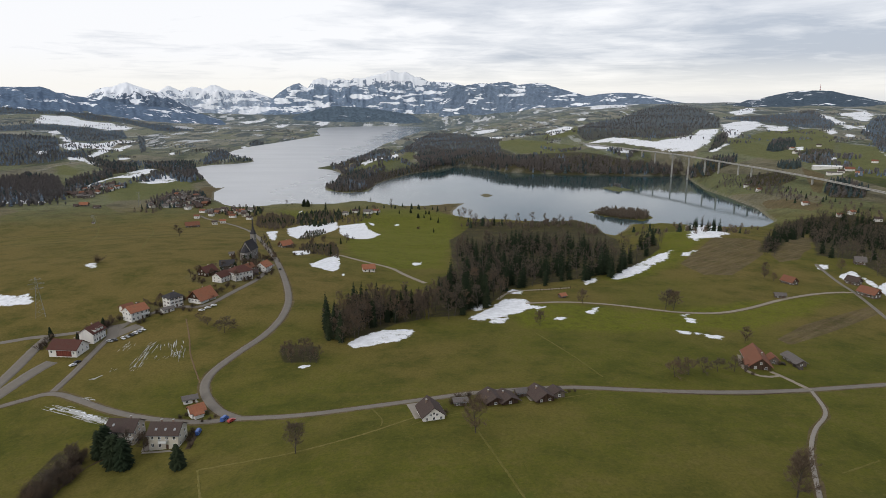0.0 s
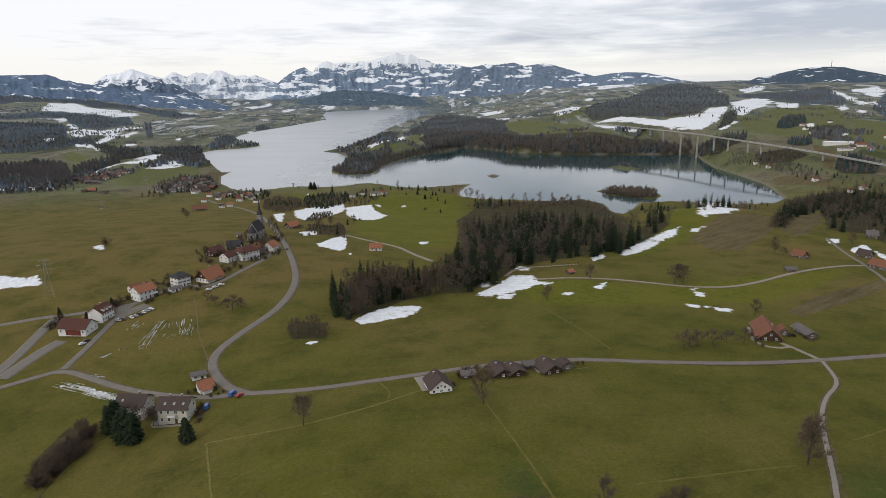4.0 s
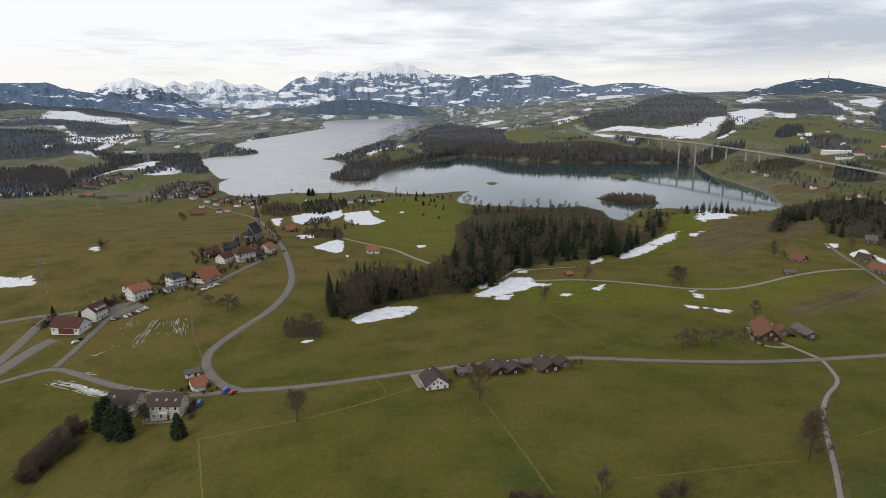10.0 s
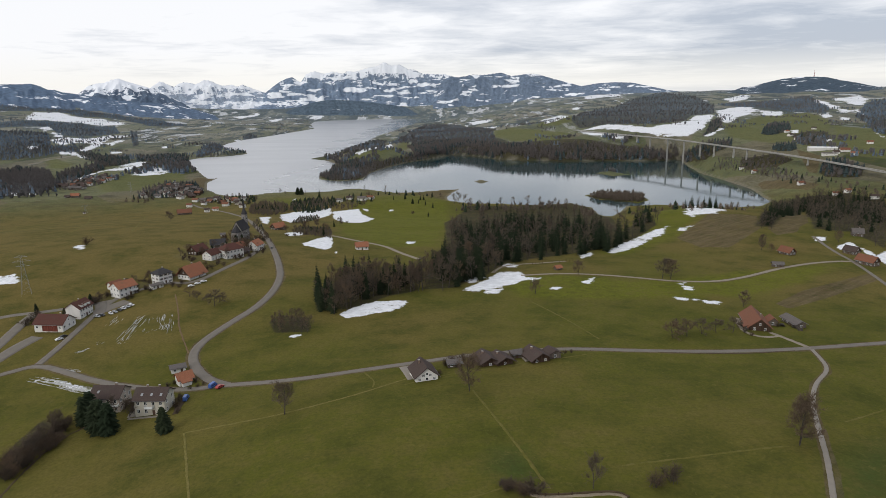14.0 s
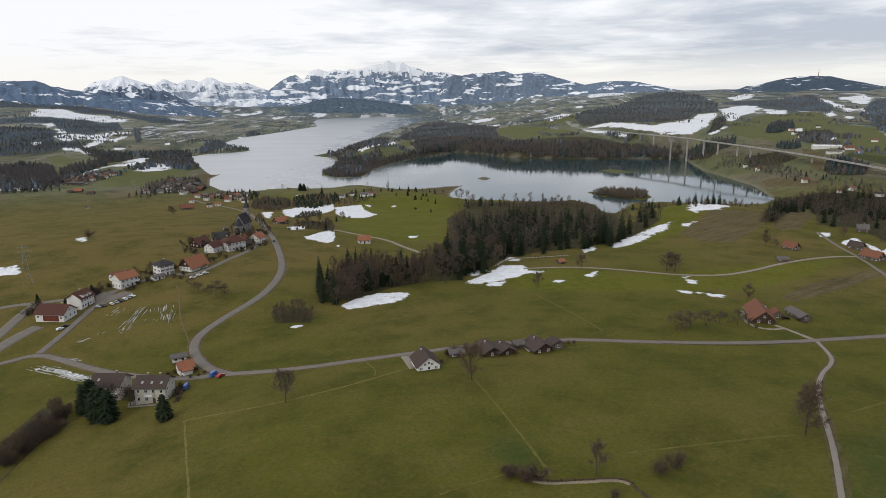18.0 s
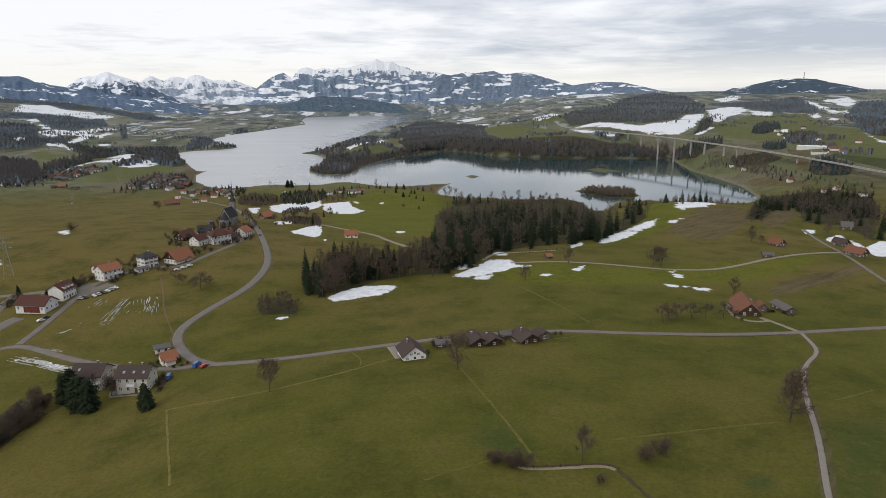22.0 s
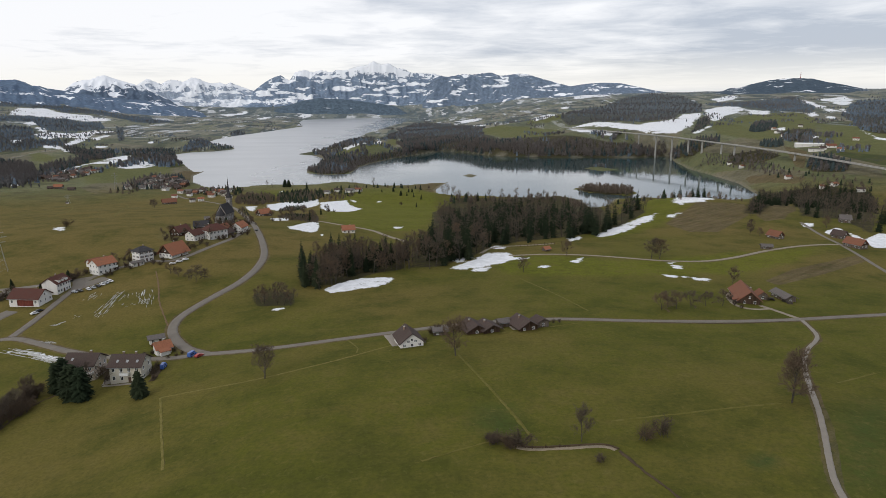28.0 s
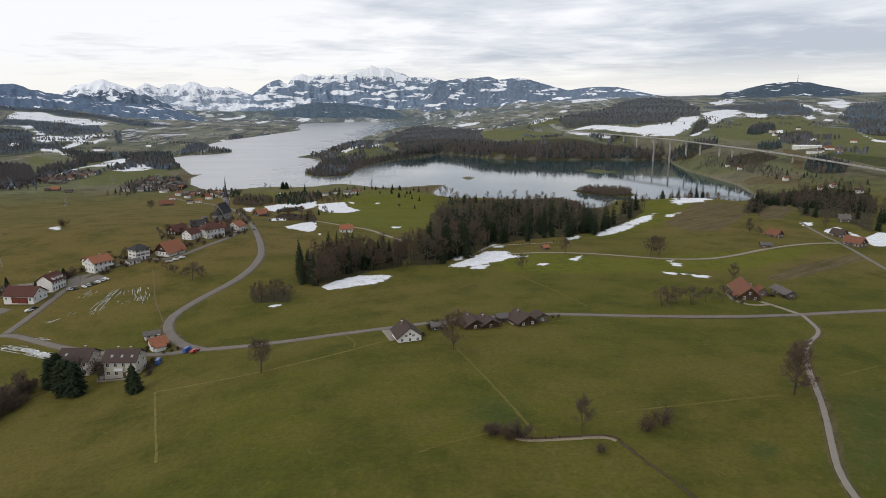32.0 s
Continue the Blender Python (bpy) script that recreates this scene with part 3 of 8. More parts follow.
cover("lush", 20.0, (1034, 1776), (1027, 1617), (948, 1232), (835, 1080), (755, 1231), (842, 1429))
cover("lush", 16.8, (-666, 1235), (-677, 1388), (-580, 1439), (-510, 1285), (-551, 1145), (-600, 1127))
cover("bare", 3.1, (289, 581), (327, 633), (533, 924), (460, 805), (306, 563), (282, 550))
cover("bare", 5.4, (-502, 1269), (-512, 1348), (-479, 1341), (-449, 1213), (-440, 1165), (-469, 1188))
cover("bare", 5.6, (729, 1369), (719, 1262), (628, 1106), (626, 1128))
cover("bare", 4.5, (-7, 1104), (3, 1132), (35, 1208), (17, 1107), (5, 1046))
cover("bare", 4.8, (545, 1142), (570, 1094), (592, 1031), (556, 998), (528, 1084))
cover("wood", 14.7, (-2291, 3237), (-2070, 3540), (-1872, 3491), (-1611, 3361), (-1465, 3408), (-1239, 3186), (-1315, 2939), (-1512, 3150), (-1665, 3197), (-1732, 3128), (-1945, 3321), (-2006, 3244), (-2022, 2850))
cover("wood", 11.6, (-1753, 2463), (-1669, 2763), (-1553, 2758), (-1424, 2726), (-1399, 2803), (-1217, 2466), (-1214, 2319), (-1243, 2232), (-1303, 2215), (-1505, 2522), (-1658, 2327))
cover("wood", 8.8, (-1583, 2219), (-1356, 2253), (-1117, 1860), (-1074, 1908), (-995, 1784), (-1028, 1757), (-1028, 1684), (-1107, 1538))
cover("wood", 7.4, (-987, 1762), (-937, 1778), (-856, 1765), (-761, 1580), (-780, 1524), (-796, 1469), (-839, 1570), (-910, 1652))
cover("wood", 6.4, (-810, 1357), (-832, 1458), (-820, 1528), (-769, 1477), (-749, 1371), (-742, 1296), (-742, 1239))
cover("wood", 5.9, (-974, 1348), (-903, 1433), (-851, 1397), (-728, 1212), (-698, 1148), (-705, 1113), (-778, 1071))
cover("wood", 7.3, (-852, 1805), (-798, 1767), (-777, 1879), (-705, 1796), (-617, 1575), (-594, 1461), (-650, 1504), (-708, 1595), (-746, 1635), (-767, 1627))
cover("wood", 8.6, (-742, 1956), (-771, 2106), (-790, 2263), (-767, 2282), (-666, 1951), (-678, 1847), (-690, 1816))
cover("wood", 11.0, (-810, 2631), (-814, 2751), (-778, 2727), (-737, 2573), (-752, 2483))
cover("wood", 10.3, (-1271, 2662), (-1197, 2565), (-958, 2053), (-955, 2009))
cover("wood", 11.3, (413, 2169), (613, 3015), (805, 3166), (1073, 3730), (1406, 4260), (1334, 3579), (1124, 2785), (916, 2267), (818, 2210), (682, 1954), (594, 1886), (508, 2063), (409, 2007))
cover("wood", 11.7, (1149, 2817), (1314, 2861), (1471, 2883), (1669, 3067), (1483, 2636), (1342, 2331), (1250, 2184), (1223, 2256), (1182, 2392), (1122, 2538))
cover("wood", 9.2, (1399, 2243), (1667, 2607), (1858, 2443), (1048, 1365), (969, 1444), (984, 1523), (1115, 1757), (1208, 1961))
cover("wood", 7.7, (776, 1622), (842, 1751), (951, 1919), (975, 1885), (864, 1659), (810, 1601), (776, 1588))
cover("wood", 6.3, (694, 1403), (724, 1439), (753, 1423), (735, 1376), (711, 1353), (691, 1372))
cover("wood", 5.2, (634, 1108), (687, 1191), (715, 1199), (706, 1132), (701, 1099), (664, 1047), (643, 1058), (624, 1073))
cover("wood", 8.0, (679, 1726), (829, 2048), (867, 2077), (770, 1848), (700, 1723), (648, 1664))
cover("wood", 6.6, (592, 1639), (619, 1586), (688, 1580), (644, 1493), (565, 1426), (560, 1512))
cover("wood", 5.7, (599, 1337), (673, 1346), (666, 1254), (606, 1209), (567, 1238))
cover("wood", 6.1, (-271, 1360), (-283, 1522), (-260, 1541), (-221, 1604), (-186, 1534), (-149, 1564), (-90, 1707), (-39, 1724), (-99, 1615), (-149, 1421), (-180, 1293), (-224, 1291))
cover("wood", 8.4, (-335, 2261), (-315, 2441), (-243, 2355), (-199, 2265), (-181, 1751), (-234, 1700), (-303, 1759))
cover("wood", 9.6, (-177, 2127), (-149, 2869), (-110, 3569), (78, 3171), (179, 2506), (150, 1979), (61, 1838), (-65, 1847), (-94, 1949), (-115, 2197))
cover("wood", 6.9, (813, 1553), (884, 1611), (909, 1581), (858, 1469), (781, 1397), (764, 1434))
cover("worn", 5.0, (-192, 446), (-172, 428), (-146, 432), (-134, 452), (-130, 478), (-148, 520), (-172, 540), (-186, 520))
cover("worn", 5.0, (-214, 328), (-206, 356), (-194, 382), (-170, 404), (-150, 412), (-148, 396), (-166, 386), (-184, 366), (-188, 340), (-192, 316))
line_cover("bare", 2.7, (-205.8, 263.8), (-196.1, 271.3), (-186.0, 279.2), (-167.9, 269.9), (-146.7, 257.9), (-123.2, 248.1), (-102.9, 243.1), (-89.9, 244.7), (-68.6, 241.0), (-50.8, 240.6), (-33.7, 243.5), (-16.2, 247.7), (6.4, 254.3), (25.0, 257.1), (48.8, 260.7), (72.0, 259.6), (95.0, 258.7), (118.8, 259.9), (152.9, 266.5), (193.5, 277.6), (235.4, 288.9))
line_cover("bare", 3.0, (-88.7, 244.3), (-99.5, 252.2), (-110.9, 268.0), (-116.4, 281.1), (-117.2, 293.9), (-110.7, 315.0), (-102.8, 337.2), (-100.9, 364.9), (-104.8, 398.6), (-116.1, 437.9), (-136.2, 496.5), (-159.9, 561.3), (-195.2, 652.3), (-250.0, 790.2), (-299.3, 878.6), (-393.7, 1003.1))
line_cover("bare", 2.4, (-186.0, 279.2), (-187.1, 298.8), (-190.1, 330.1), (-190.8, 358.6), (-183.8, 371.4), (-171.0, 384.5), (-152.0, 379.8), (-144.6, 419.0), (-139.2, 450.9), (-143.5, 503.8))
line_cover("bare", 1.5, (154.9, 266.6), (150.6, 249.3), (145.9, 238.9), (133.2, 225.4), (120.8, 205.1), (109.7, 181.1), (101.7, 163.1), (93.3, 146.4), (88.2, 136.2), (85.9, 130.5), (84.6, 125.6), (83.7, 121.3), (82.1, 115.0), (79.2, 106.2))
line_cover("bare", 2.2, (47.0, 409.9), (76.8, 414.1), (104.5, 407.7), (123.2, 398.3), (141.2, 389.3), (165.9, 390.6), (194.6, 407.7), (224.2, 430.6), (256.5, 447.7), (276.7, 455.2), (290.4, 456.5))
line_cover("bare", 0.8, (112.6, 184.1), (106.9, 172.1), (101.3, 158.6), (94.8, 145.8), (90.8, 138.4), (87.0, 131.2))
line_cover("bare", 1.0, (14.3, 155.3), (17.7, 153.7), (20.8, 150.5))


def line_distance(x, y, line):
    best = np.full(np.shape(x), 1e9)
    for (ax, ay), (bx, by) in zip(line, line[1:]):
        ex, ey = bx - ax, by - ay
        f = np.clip(((x - ax) * ex + (y - ay) * ey) / (ex * ex + ey * ey + 1e-9), 0, 1)
        best = np.minimum(best, np.hypot(x - ax - f * ex, y - ay - f * ey))
    return best


def link_mesh(name, co, faces, mat, smooth=True, parent=None):
    me = bpy.data.meshes.new(name)
    me.from_pydata(co, [], faces)
    me.materials.append(mat)
    if smooth:
        me.shade_smooth()
    ob = new(name, me)
    ob.parent = parent
    return ob


def build_ground():
    bear = np.radians(np.concatenate([np.arange(-180, -50, 5.0), np.arange(-50, 50, 0.18), np.arange(50, 180, 5.0)]))
    dist = np.concatenate([[0.02, 8, 16, 24], np.geomspace(32, 4880, 470)])
    bb, rr = np.meshgrid(bear, dist)
    x, y = (rr * np.sin(bb)).ravel(), (rr * np.cos(bb)).ravel()
    z = height(x, y)
    n, m = bb.shape
    idx = np.arange(n * m).reshape(n, m)
    quads = np.stack([idx[:-1], idx[1:], np.roll(idx, -1, 1)[1:], np.roll(idx, -1, 1)[:-1]], -1).reshape(-1, 4)
    me = bpy.data.meshes.new("ground")
    me.vertices.add(n * m)
    me.vertices.foreach_set("co", np.stack([x, y, z], 1).ravel())
    me.loops.add(quads.size)
    me.loops.foreach_set("vertex_index", quads.ravel())
    me.polygons.add(len(quads))
    me.polygons.foreach_set("loop_start", np.arange(0, quads.size, 4))
    me.update(calc_edges=True)
    r = np.hypot(x, y)
    # distance masks that fade the ground colours towards painted haze
    values = {"distant": np.clip((r - 1000) / 250, 0, 1), "remote_haze": np.clip((r - 1600) / 1200, 0, 1), "hazy": np.clip((r - 3700) / 800, 0, 1)}
    values["shore"] = np.zeros(len(x))
    k = np.nonzero((r > 800) & (r < 2600) & (np.abs(bb.ravel()) < 0.9))[0]
    values["shore"][k] = np.clip((6 - np.abs(edge_distance(x[k], y[k], LAKE) - 1)) / 4, 0, 1)
    for kind, rings in COVER.items():
        v = np.zeros(len(x))
        for soft, ring, *form in rings:
            a = np.asarray(ring, float)
            lo, hi = a.min(0) - 3 * soft - 5, a.max(0) + 3 * soft + 5
            k = np.nonzero((x > lo[0]) & (x < hi[0]) & (y > lo[1]) & (y < hi[1]))[0]
            d = line_distance(x[k], y[k], a) - soft if form else edge_distance(x[k], y[k], a)
            v[k] = np.maximum(v[k], np.clip(0.5 - d / (2 * soft), 0, 1))
        values[kind] = v
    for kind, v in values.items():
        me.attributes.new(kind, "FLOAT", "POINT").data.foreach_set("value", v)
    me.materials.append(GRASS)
    me.shade_smooth()
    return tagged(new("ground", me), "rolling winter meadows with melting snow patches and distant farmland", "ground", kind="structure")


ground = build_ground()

lake_ring = [(-2600, 800), (1500, 700), (1500, 2200), (1000, 4800), (-2600, 4800)]
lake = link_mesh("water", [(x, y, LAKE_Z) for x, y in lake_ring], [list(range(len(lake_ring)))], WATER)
tagged(lake, "calm grey-green lake water mirroring the overcast sky, open basin painted paler as sheen", "lake", kind="structure")


# ---- mountains along the skyline: bearing and elevation of the crest, in degrees ----
def crest(line, b):
    return np.interp(b, [p[0] for p in line], [p[1] for p in line])


def mountain(name, label, line, far, deep, mat, rough, seed, bow=1.2, steps=30):
    b = np.arange(line[0][0], line[-1][0], 0.09)
    e = crest(line, b)
    co, n = [], len(b)
    out = np.minimum(far - deep * (1 - np.arange(steps + 8) / steps), 4870)
    base = height(out[:, None] * np.sin(np.radians(b)), out[:, None] * np.cos(np.radians(b)))
    for j in range(steps + 8):
        f = j / steps
        d = far - deep * (1 - f)
        for k, (bi, ei) in enumerate(zip(b, e)):
            top = 100 + far * math.tan(radians(ei))
            foot = base[j, k] - 5
            g = min(1.0, max(0.0, f))
            ridge = 0.5 - abs(noise.noise(Vector((bi * 0.8 + seed, f * 1.5, seed * 3.7)))) * 2
            rib = noise.noise(Vector((bi * 1.7 + seed, f * 2.0, 9.1))) + 0.6 * noise.noise(Vector((bi * 4.3, f * 4.0, seed)))
            z = foot + (top - foot) * (g**bow if f <= 1 else 1 - (f - 1) * 1.6)
            z += (top - foot) * rough * (ridge + rib) * g * (1 - g) * 2.2
            z += (top - foot) * 0.03 * noise.noise(Vector((bi * 6.0, seed, 0))) * (g > 0.85)
            co.append((d * math.sin(radians(bi)), d * math.cos(radians(bi)), z))
    faces = [(j * n + i, j * n + i + 1, (j + 1) * n + i + 1, (j + 1) * n + i) for j in range(steps + 7) for i in range(n - 1)]
    return tagged(link_mesh(name, co, faces, mat), label, "mountain", kind="structure")


# bluish wood and rock colours below hold the haze of each range
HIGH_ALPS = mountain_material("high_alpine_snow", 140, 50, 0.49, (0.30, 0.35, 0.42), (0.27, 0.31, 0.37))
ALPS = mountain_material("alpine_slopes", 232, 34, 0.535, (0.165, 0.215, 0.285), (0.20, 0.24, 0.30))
DOME = mountain_material("haze_blue_wooded_dome", 330, 45, 0.57, (0.135, 0.175, 0.232), (0.17, 0.21, 0.26))
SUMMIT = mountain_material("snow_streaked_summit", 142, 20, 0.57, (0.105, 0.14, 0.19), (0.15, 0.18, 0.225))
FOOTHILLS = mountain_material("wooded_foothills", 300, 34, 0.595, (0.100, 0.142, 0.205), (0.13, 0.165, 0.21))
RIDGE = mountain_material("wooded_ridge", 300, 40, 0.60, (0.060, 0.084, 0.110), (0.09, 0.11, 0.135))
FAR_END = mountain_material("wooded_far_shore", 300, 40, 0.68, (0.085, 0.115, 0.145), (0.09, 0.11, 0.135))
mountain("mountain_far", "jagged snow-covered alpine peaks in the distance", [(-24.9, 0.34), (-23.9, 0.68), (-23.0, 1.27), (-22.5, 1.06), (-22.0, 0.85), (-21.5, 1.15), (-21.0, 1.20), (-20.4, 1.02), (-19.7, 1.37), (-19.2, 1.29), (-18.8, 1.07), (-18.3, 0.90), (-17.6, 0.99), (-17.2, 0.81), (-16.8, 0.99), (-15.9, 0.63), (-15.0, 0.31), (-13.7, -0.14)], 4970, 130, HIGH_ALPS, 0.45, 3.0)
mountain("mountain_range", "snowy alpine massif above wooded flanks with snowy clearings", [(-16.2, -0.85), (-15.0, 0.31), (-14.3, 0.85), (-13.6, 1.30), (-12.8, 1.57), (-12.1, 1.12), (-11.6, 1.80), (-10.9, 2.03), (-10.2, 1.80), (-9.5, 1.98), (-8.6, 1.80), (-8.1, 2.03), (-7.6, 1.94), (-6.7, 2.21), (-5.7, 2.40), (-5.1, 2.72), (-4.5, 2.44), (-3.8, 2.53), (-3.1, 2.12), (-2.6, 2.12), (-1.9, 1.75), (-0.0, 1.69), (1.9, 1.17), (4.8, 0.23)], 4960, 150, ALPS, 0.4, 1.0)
mountain("mountain_dome", "broad wooded mountain tinted blue as haze, with snowy ski slopes", [(-1.0, -0.31), (-0.3, 0.95), (0.2, 1.55), (1.2, 1.41), (2.4, 1.63), (3.3, 1.58), (4.8, 1.76), (5.7, 1.47), (7.2, 1.65), (7.9, 1.59), (9.1, 1.22), (10.0, 0.98), (11.4, 0.60), (13.8, 0.08)], 4900, 160, DOME, 0.3, 15.0)
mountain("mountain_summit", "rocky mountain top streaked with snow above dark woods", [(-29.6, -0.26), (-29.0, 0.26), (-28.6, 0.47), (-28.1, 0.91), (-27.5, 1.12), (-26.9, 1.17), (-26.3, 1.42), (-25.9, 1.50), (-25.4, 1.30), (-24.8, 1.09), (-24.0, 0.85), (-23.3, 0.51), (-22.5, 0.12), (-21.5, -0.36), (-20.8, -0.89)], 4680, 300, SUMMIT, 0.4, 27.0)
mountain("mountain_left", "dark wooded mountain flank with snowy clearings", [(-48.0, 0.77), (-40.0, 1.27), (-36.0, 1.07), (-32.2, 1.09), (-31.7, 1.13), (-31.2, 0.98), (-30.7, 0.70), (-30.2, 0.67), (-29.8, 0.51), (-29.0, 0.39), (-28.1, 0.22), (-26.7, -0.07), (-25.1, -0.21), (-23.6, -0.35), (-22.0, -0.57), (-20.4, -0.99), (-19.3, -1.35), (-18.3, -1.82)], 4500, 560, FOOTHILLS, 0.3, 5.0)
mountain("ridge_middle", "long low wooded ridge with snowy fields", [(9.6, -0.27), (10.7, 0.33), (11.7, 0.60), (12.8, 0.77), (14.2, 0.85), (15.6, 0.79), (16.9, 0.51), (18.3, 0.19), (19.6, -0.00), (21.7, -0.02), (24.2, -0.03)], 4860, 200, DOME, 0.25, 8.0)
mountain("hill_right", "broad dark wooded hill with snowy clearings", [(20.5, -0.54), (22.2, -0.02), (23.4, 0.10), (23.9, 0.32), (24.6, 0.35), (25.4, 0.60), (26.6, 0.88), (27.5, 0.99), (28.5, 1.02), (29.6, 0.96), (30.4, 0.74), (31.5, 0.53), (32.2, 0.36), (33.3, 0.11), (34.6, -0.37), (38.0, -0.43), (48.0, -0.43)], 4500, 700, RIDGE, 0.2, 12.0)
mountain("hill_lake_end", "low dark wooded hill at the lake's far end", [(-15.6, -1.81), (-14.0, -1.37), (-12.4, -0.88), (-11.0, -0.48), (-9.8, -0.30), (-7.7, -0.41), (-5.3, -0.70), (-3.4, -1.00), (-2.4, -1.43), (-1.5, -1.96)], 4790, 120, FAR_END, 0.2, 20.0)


# ---- roads and tracks, laid on the ground ----
def smooth_line(points, step):
    """A line of even steps through the points, rounded at the bends."""
    p = np.asarray(points, float)
    for _ in range(3):
        q = np.empty((2 * len(p) - 2, 2))
        q[0::2], q[1::2] = p[:-1] * 0.75 + p[1:] * 0.25, p[:-1] * 0.25 + p[1:] * 0.75
        p = np.vstack([p[:1], q, p[-1:]])
    d = np.concatenate([[0], np.cumsum(np.hypot(*np.diff(p, axis=0).T))])
    at = np.linspace(0, d[-1], max(3, int(d[-1] / step)))
    return np.stack([np.interp(at, d, p[:, 0]), np.interp(at, d, p[:, 1])], 1)


def road(name, label, points, width, mat, rise=0.12, ragged=0.0, taper=False):
    line = smooth_line(points, 1.5)
    t = np.gradient(line, axis=0)
    t /= np.hypot(t[:, 0], t[:, 1])[:, None] + 1e-9
    side = np.stack([t[:, 1], -t[:, 0]], 1)
    rng = np.random.default_rng(len(points))
    co = []
    marks = (-0.5, -0.47, -0.25, 0, 0.25, 0.47, 0.5)
    for i, m in enumerate(marks):
        wob = rng.normal(0, ragged, len(line))[:, None] if abs(m) > 0.4 else 0
        thin = np.sin(np.linspace(0.12, 3.02, len(line)))[:, None] if taper else 1.0
        q = line + side * ((m * width + wob) * thin)
        z = height(q[:, 0], q[:, 1]) + (rise if abs(m) < 0.49 else -0.25)
        co.append(np.column_stack([q, z]))
    n = len(line)
    co = np.concatenate(co)
    faces = [(k * n + i, (k + 1) * n + i, (k + 1) * n + i + 1, k * n + i + 1) for k in range(len(marks) - 1) for i in range(n - 1)]
    return tagged(link_mesh(name, co.tolist(), faces, mat), label, "road", kind="structure")


def trodden_material(name, low, high):
    s = Shader(name, 0.95, 0.1)
    n = s.noise(0.5, 5, 0.7)
    return s.color(s.mix(s.span(n, 0.38, 0.62), low, high))


TRODDEN = trodden_material("trodden_grass", (0.118, 0.105, 0.024), (0.165, 0.138, 0.045))
FAINT = trodden_material("faint_trodden_grass", (0.10, 0.094, 0.018), (0.137, 0.118, 0.033))
MUD = simple("muddy_path", (0.165, 0.108, 0.055), 0.95, 0.35, 0.5)
LANE = simple("pale_grey_lane", (0.25, 0.222, 0.185), 0.9, 0.15, 0.4)
STONY = simple("stony_track", (0.27, 0.22, 0.15), 0.95, 0.4, 0.9)
EARTH = simple("dark_earth", (0.075, 0.052, 0.028), 0.95, 0.4, 0.6)
SNOW = simple("old_snow", (0.5, 0.5, 0.48), 0.8, 0.45, 0.6)
road("pavement", "wet concrete yard with thin snow beside the barn", [(-211.0, 272.0), (-209.7, 287.7), (-208.4, 301.9), (-205.6, 311.0)], 8.0, ASPHALT, 0.15, 0.04)
road("road", "grey asphalt country road across the meadows", [(-205.8, 263.8), (-196.1, 271.3), (-186.0, 279.2), (-167.9, 269.9), (-146.7, 257.9), (-123.2, 248.1), (-102.9, 243.1), (-89.9, 244.7), (-68.6, 241.0), (-50.8, 240.6), (-33.7, 243.5), (-16.2, 247.7), (6.4, 254.3), (25.0, 257.1), (48.8, 260.7), (72.0, 259.6), (95.0, 258.7), (118.8, 259.9), (152.9, 266.5), (193.5, 277.6), (235.4, 288.9)], 3.6, ASPHALT, 0.15, 0.04)
road("road", "grey asphalt road winding up to the church", [(-88.7, 244.3), (-99.5, 252.2), (-110.9, 268.0), (-116.4, 281.1), (-117.2, 293.9), (-110.7, 315.0), (-102.8, 337.2), (-100.9, 364.9), (-104.8, 398.6), (-116.1, 437.9), (-136.2, 496.5), (-159.9, 561.3), (-195.2, 652.3), (-250.0, 790.2), (-299.3, 878.6), (-393.7, 1003.1)], 4.5, ASPHALT, 0.15, 0.04)
road("road", "narrow asphalt village street past the farmhouses", [(-186.0, 279.2), (-187.1, 298.8), (-190.1, 330.1), (-190.8, 358.6), (-183.8, 371.4), (-171.0, 384.5), (-152.0, 379.8), (-144.6, 419.0), (-139.2, 450.9), (-143.5, 503.8)], 3.6, ASPHALT, 0.15, 0.04)
road("pavement", "wet asphalt yard beside the red-walled barn", [(-216.5, 272.0), (-218.6, 296.0), (-222.2, 316.0), (-224.9, 329.6), (-226.0, 341.0)], 6.5, ASPHALT, 0.15, 0.04)
road("road", "narrow grey lane behind the terraced house", [(-262.0, 330.0), (-243.1, 338.7), (-235.4, 342.3), (-224.7, 343.9), (-212.0, 347.5), (-200.0, 352.5), (-190.0, 357.0)], 4.2, ASPHALT, 0.13, 0.04)
road("pavement", "grey paved forecourt before the white inn", [(-196.0, 354.5), (-190.4, 344.5), (-188.4, 336.5)], 6.5, ASPHALT, 0.17, 0.04)
road("pavement", "pale paved yard between the apartment houses", [(-122.6, 243.5), (-120.0, 235.0), (-118.4, 228.0), (-117.4, 223.4)], 3.2, LANE, 0.13, 0.06)
road("pavement", "pale paved strip before the cream apartment house", [(-118.0, 222.4), (-112.0, 222.0), (-104.8, 221.6)], 1.3, LANE, 0.15, 0.04)
road("flower_bed", "bare brown earth bed beside the cream apartment house", [(-102.6, 237.5), (-101.6, 229.5), (-100.2, 221.5)], 2.2, EARTH, 0.12, 0.15)
road("ditch", "dark narrow stream bed below the hedge", [(-131.0, 220.5), (-136.6, 212.4), (-137.4, 200.6), (-136.1, 182.1), (-134.0, 168.0)], 0.9, EARTH, 0.08, 0.2)
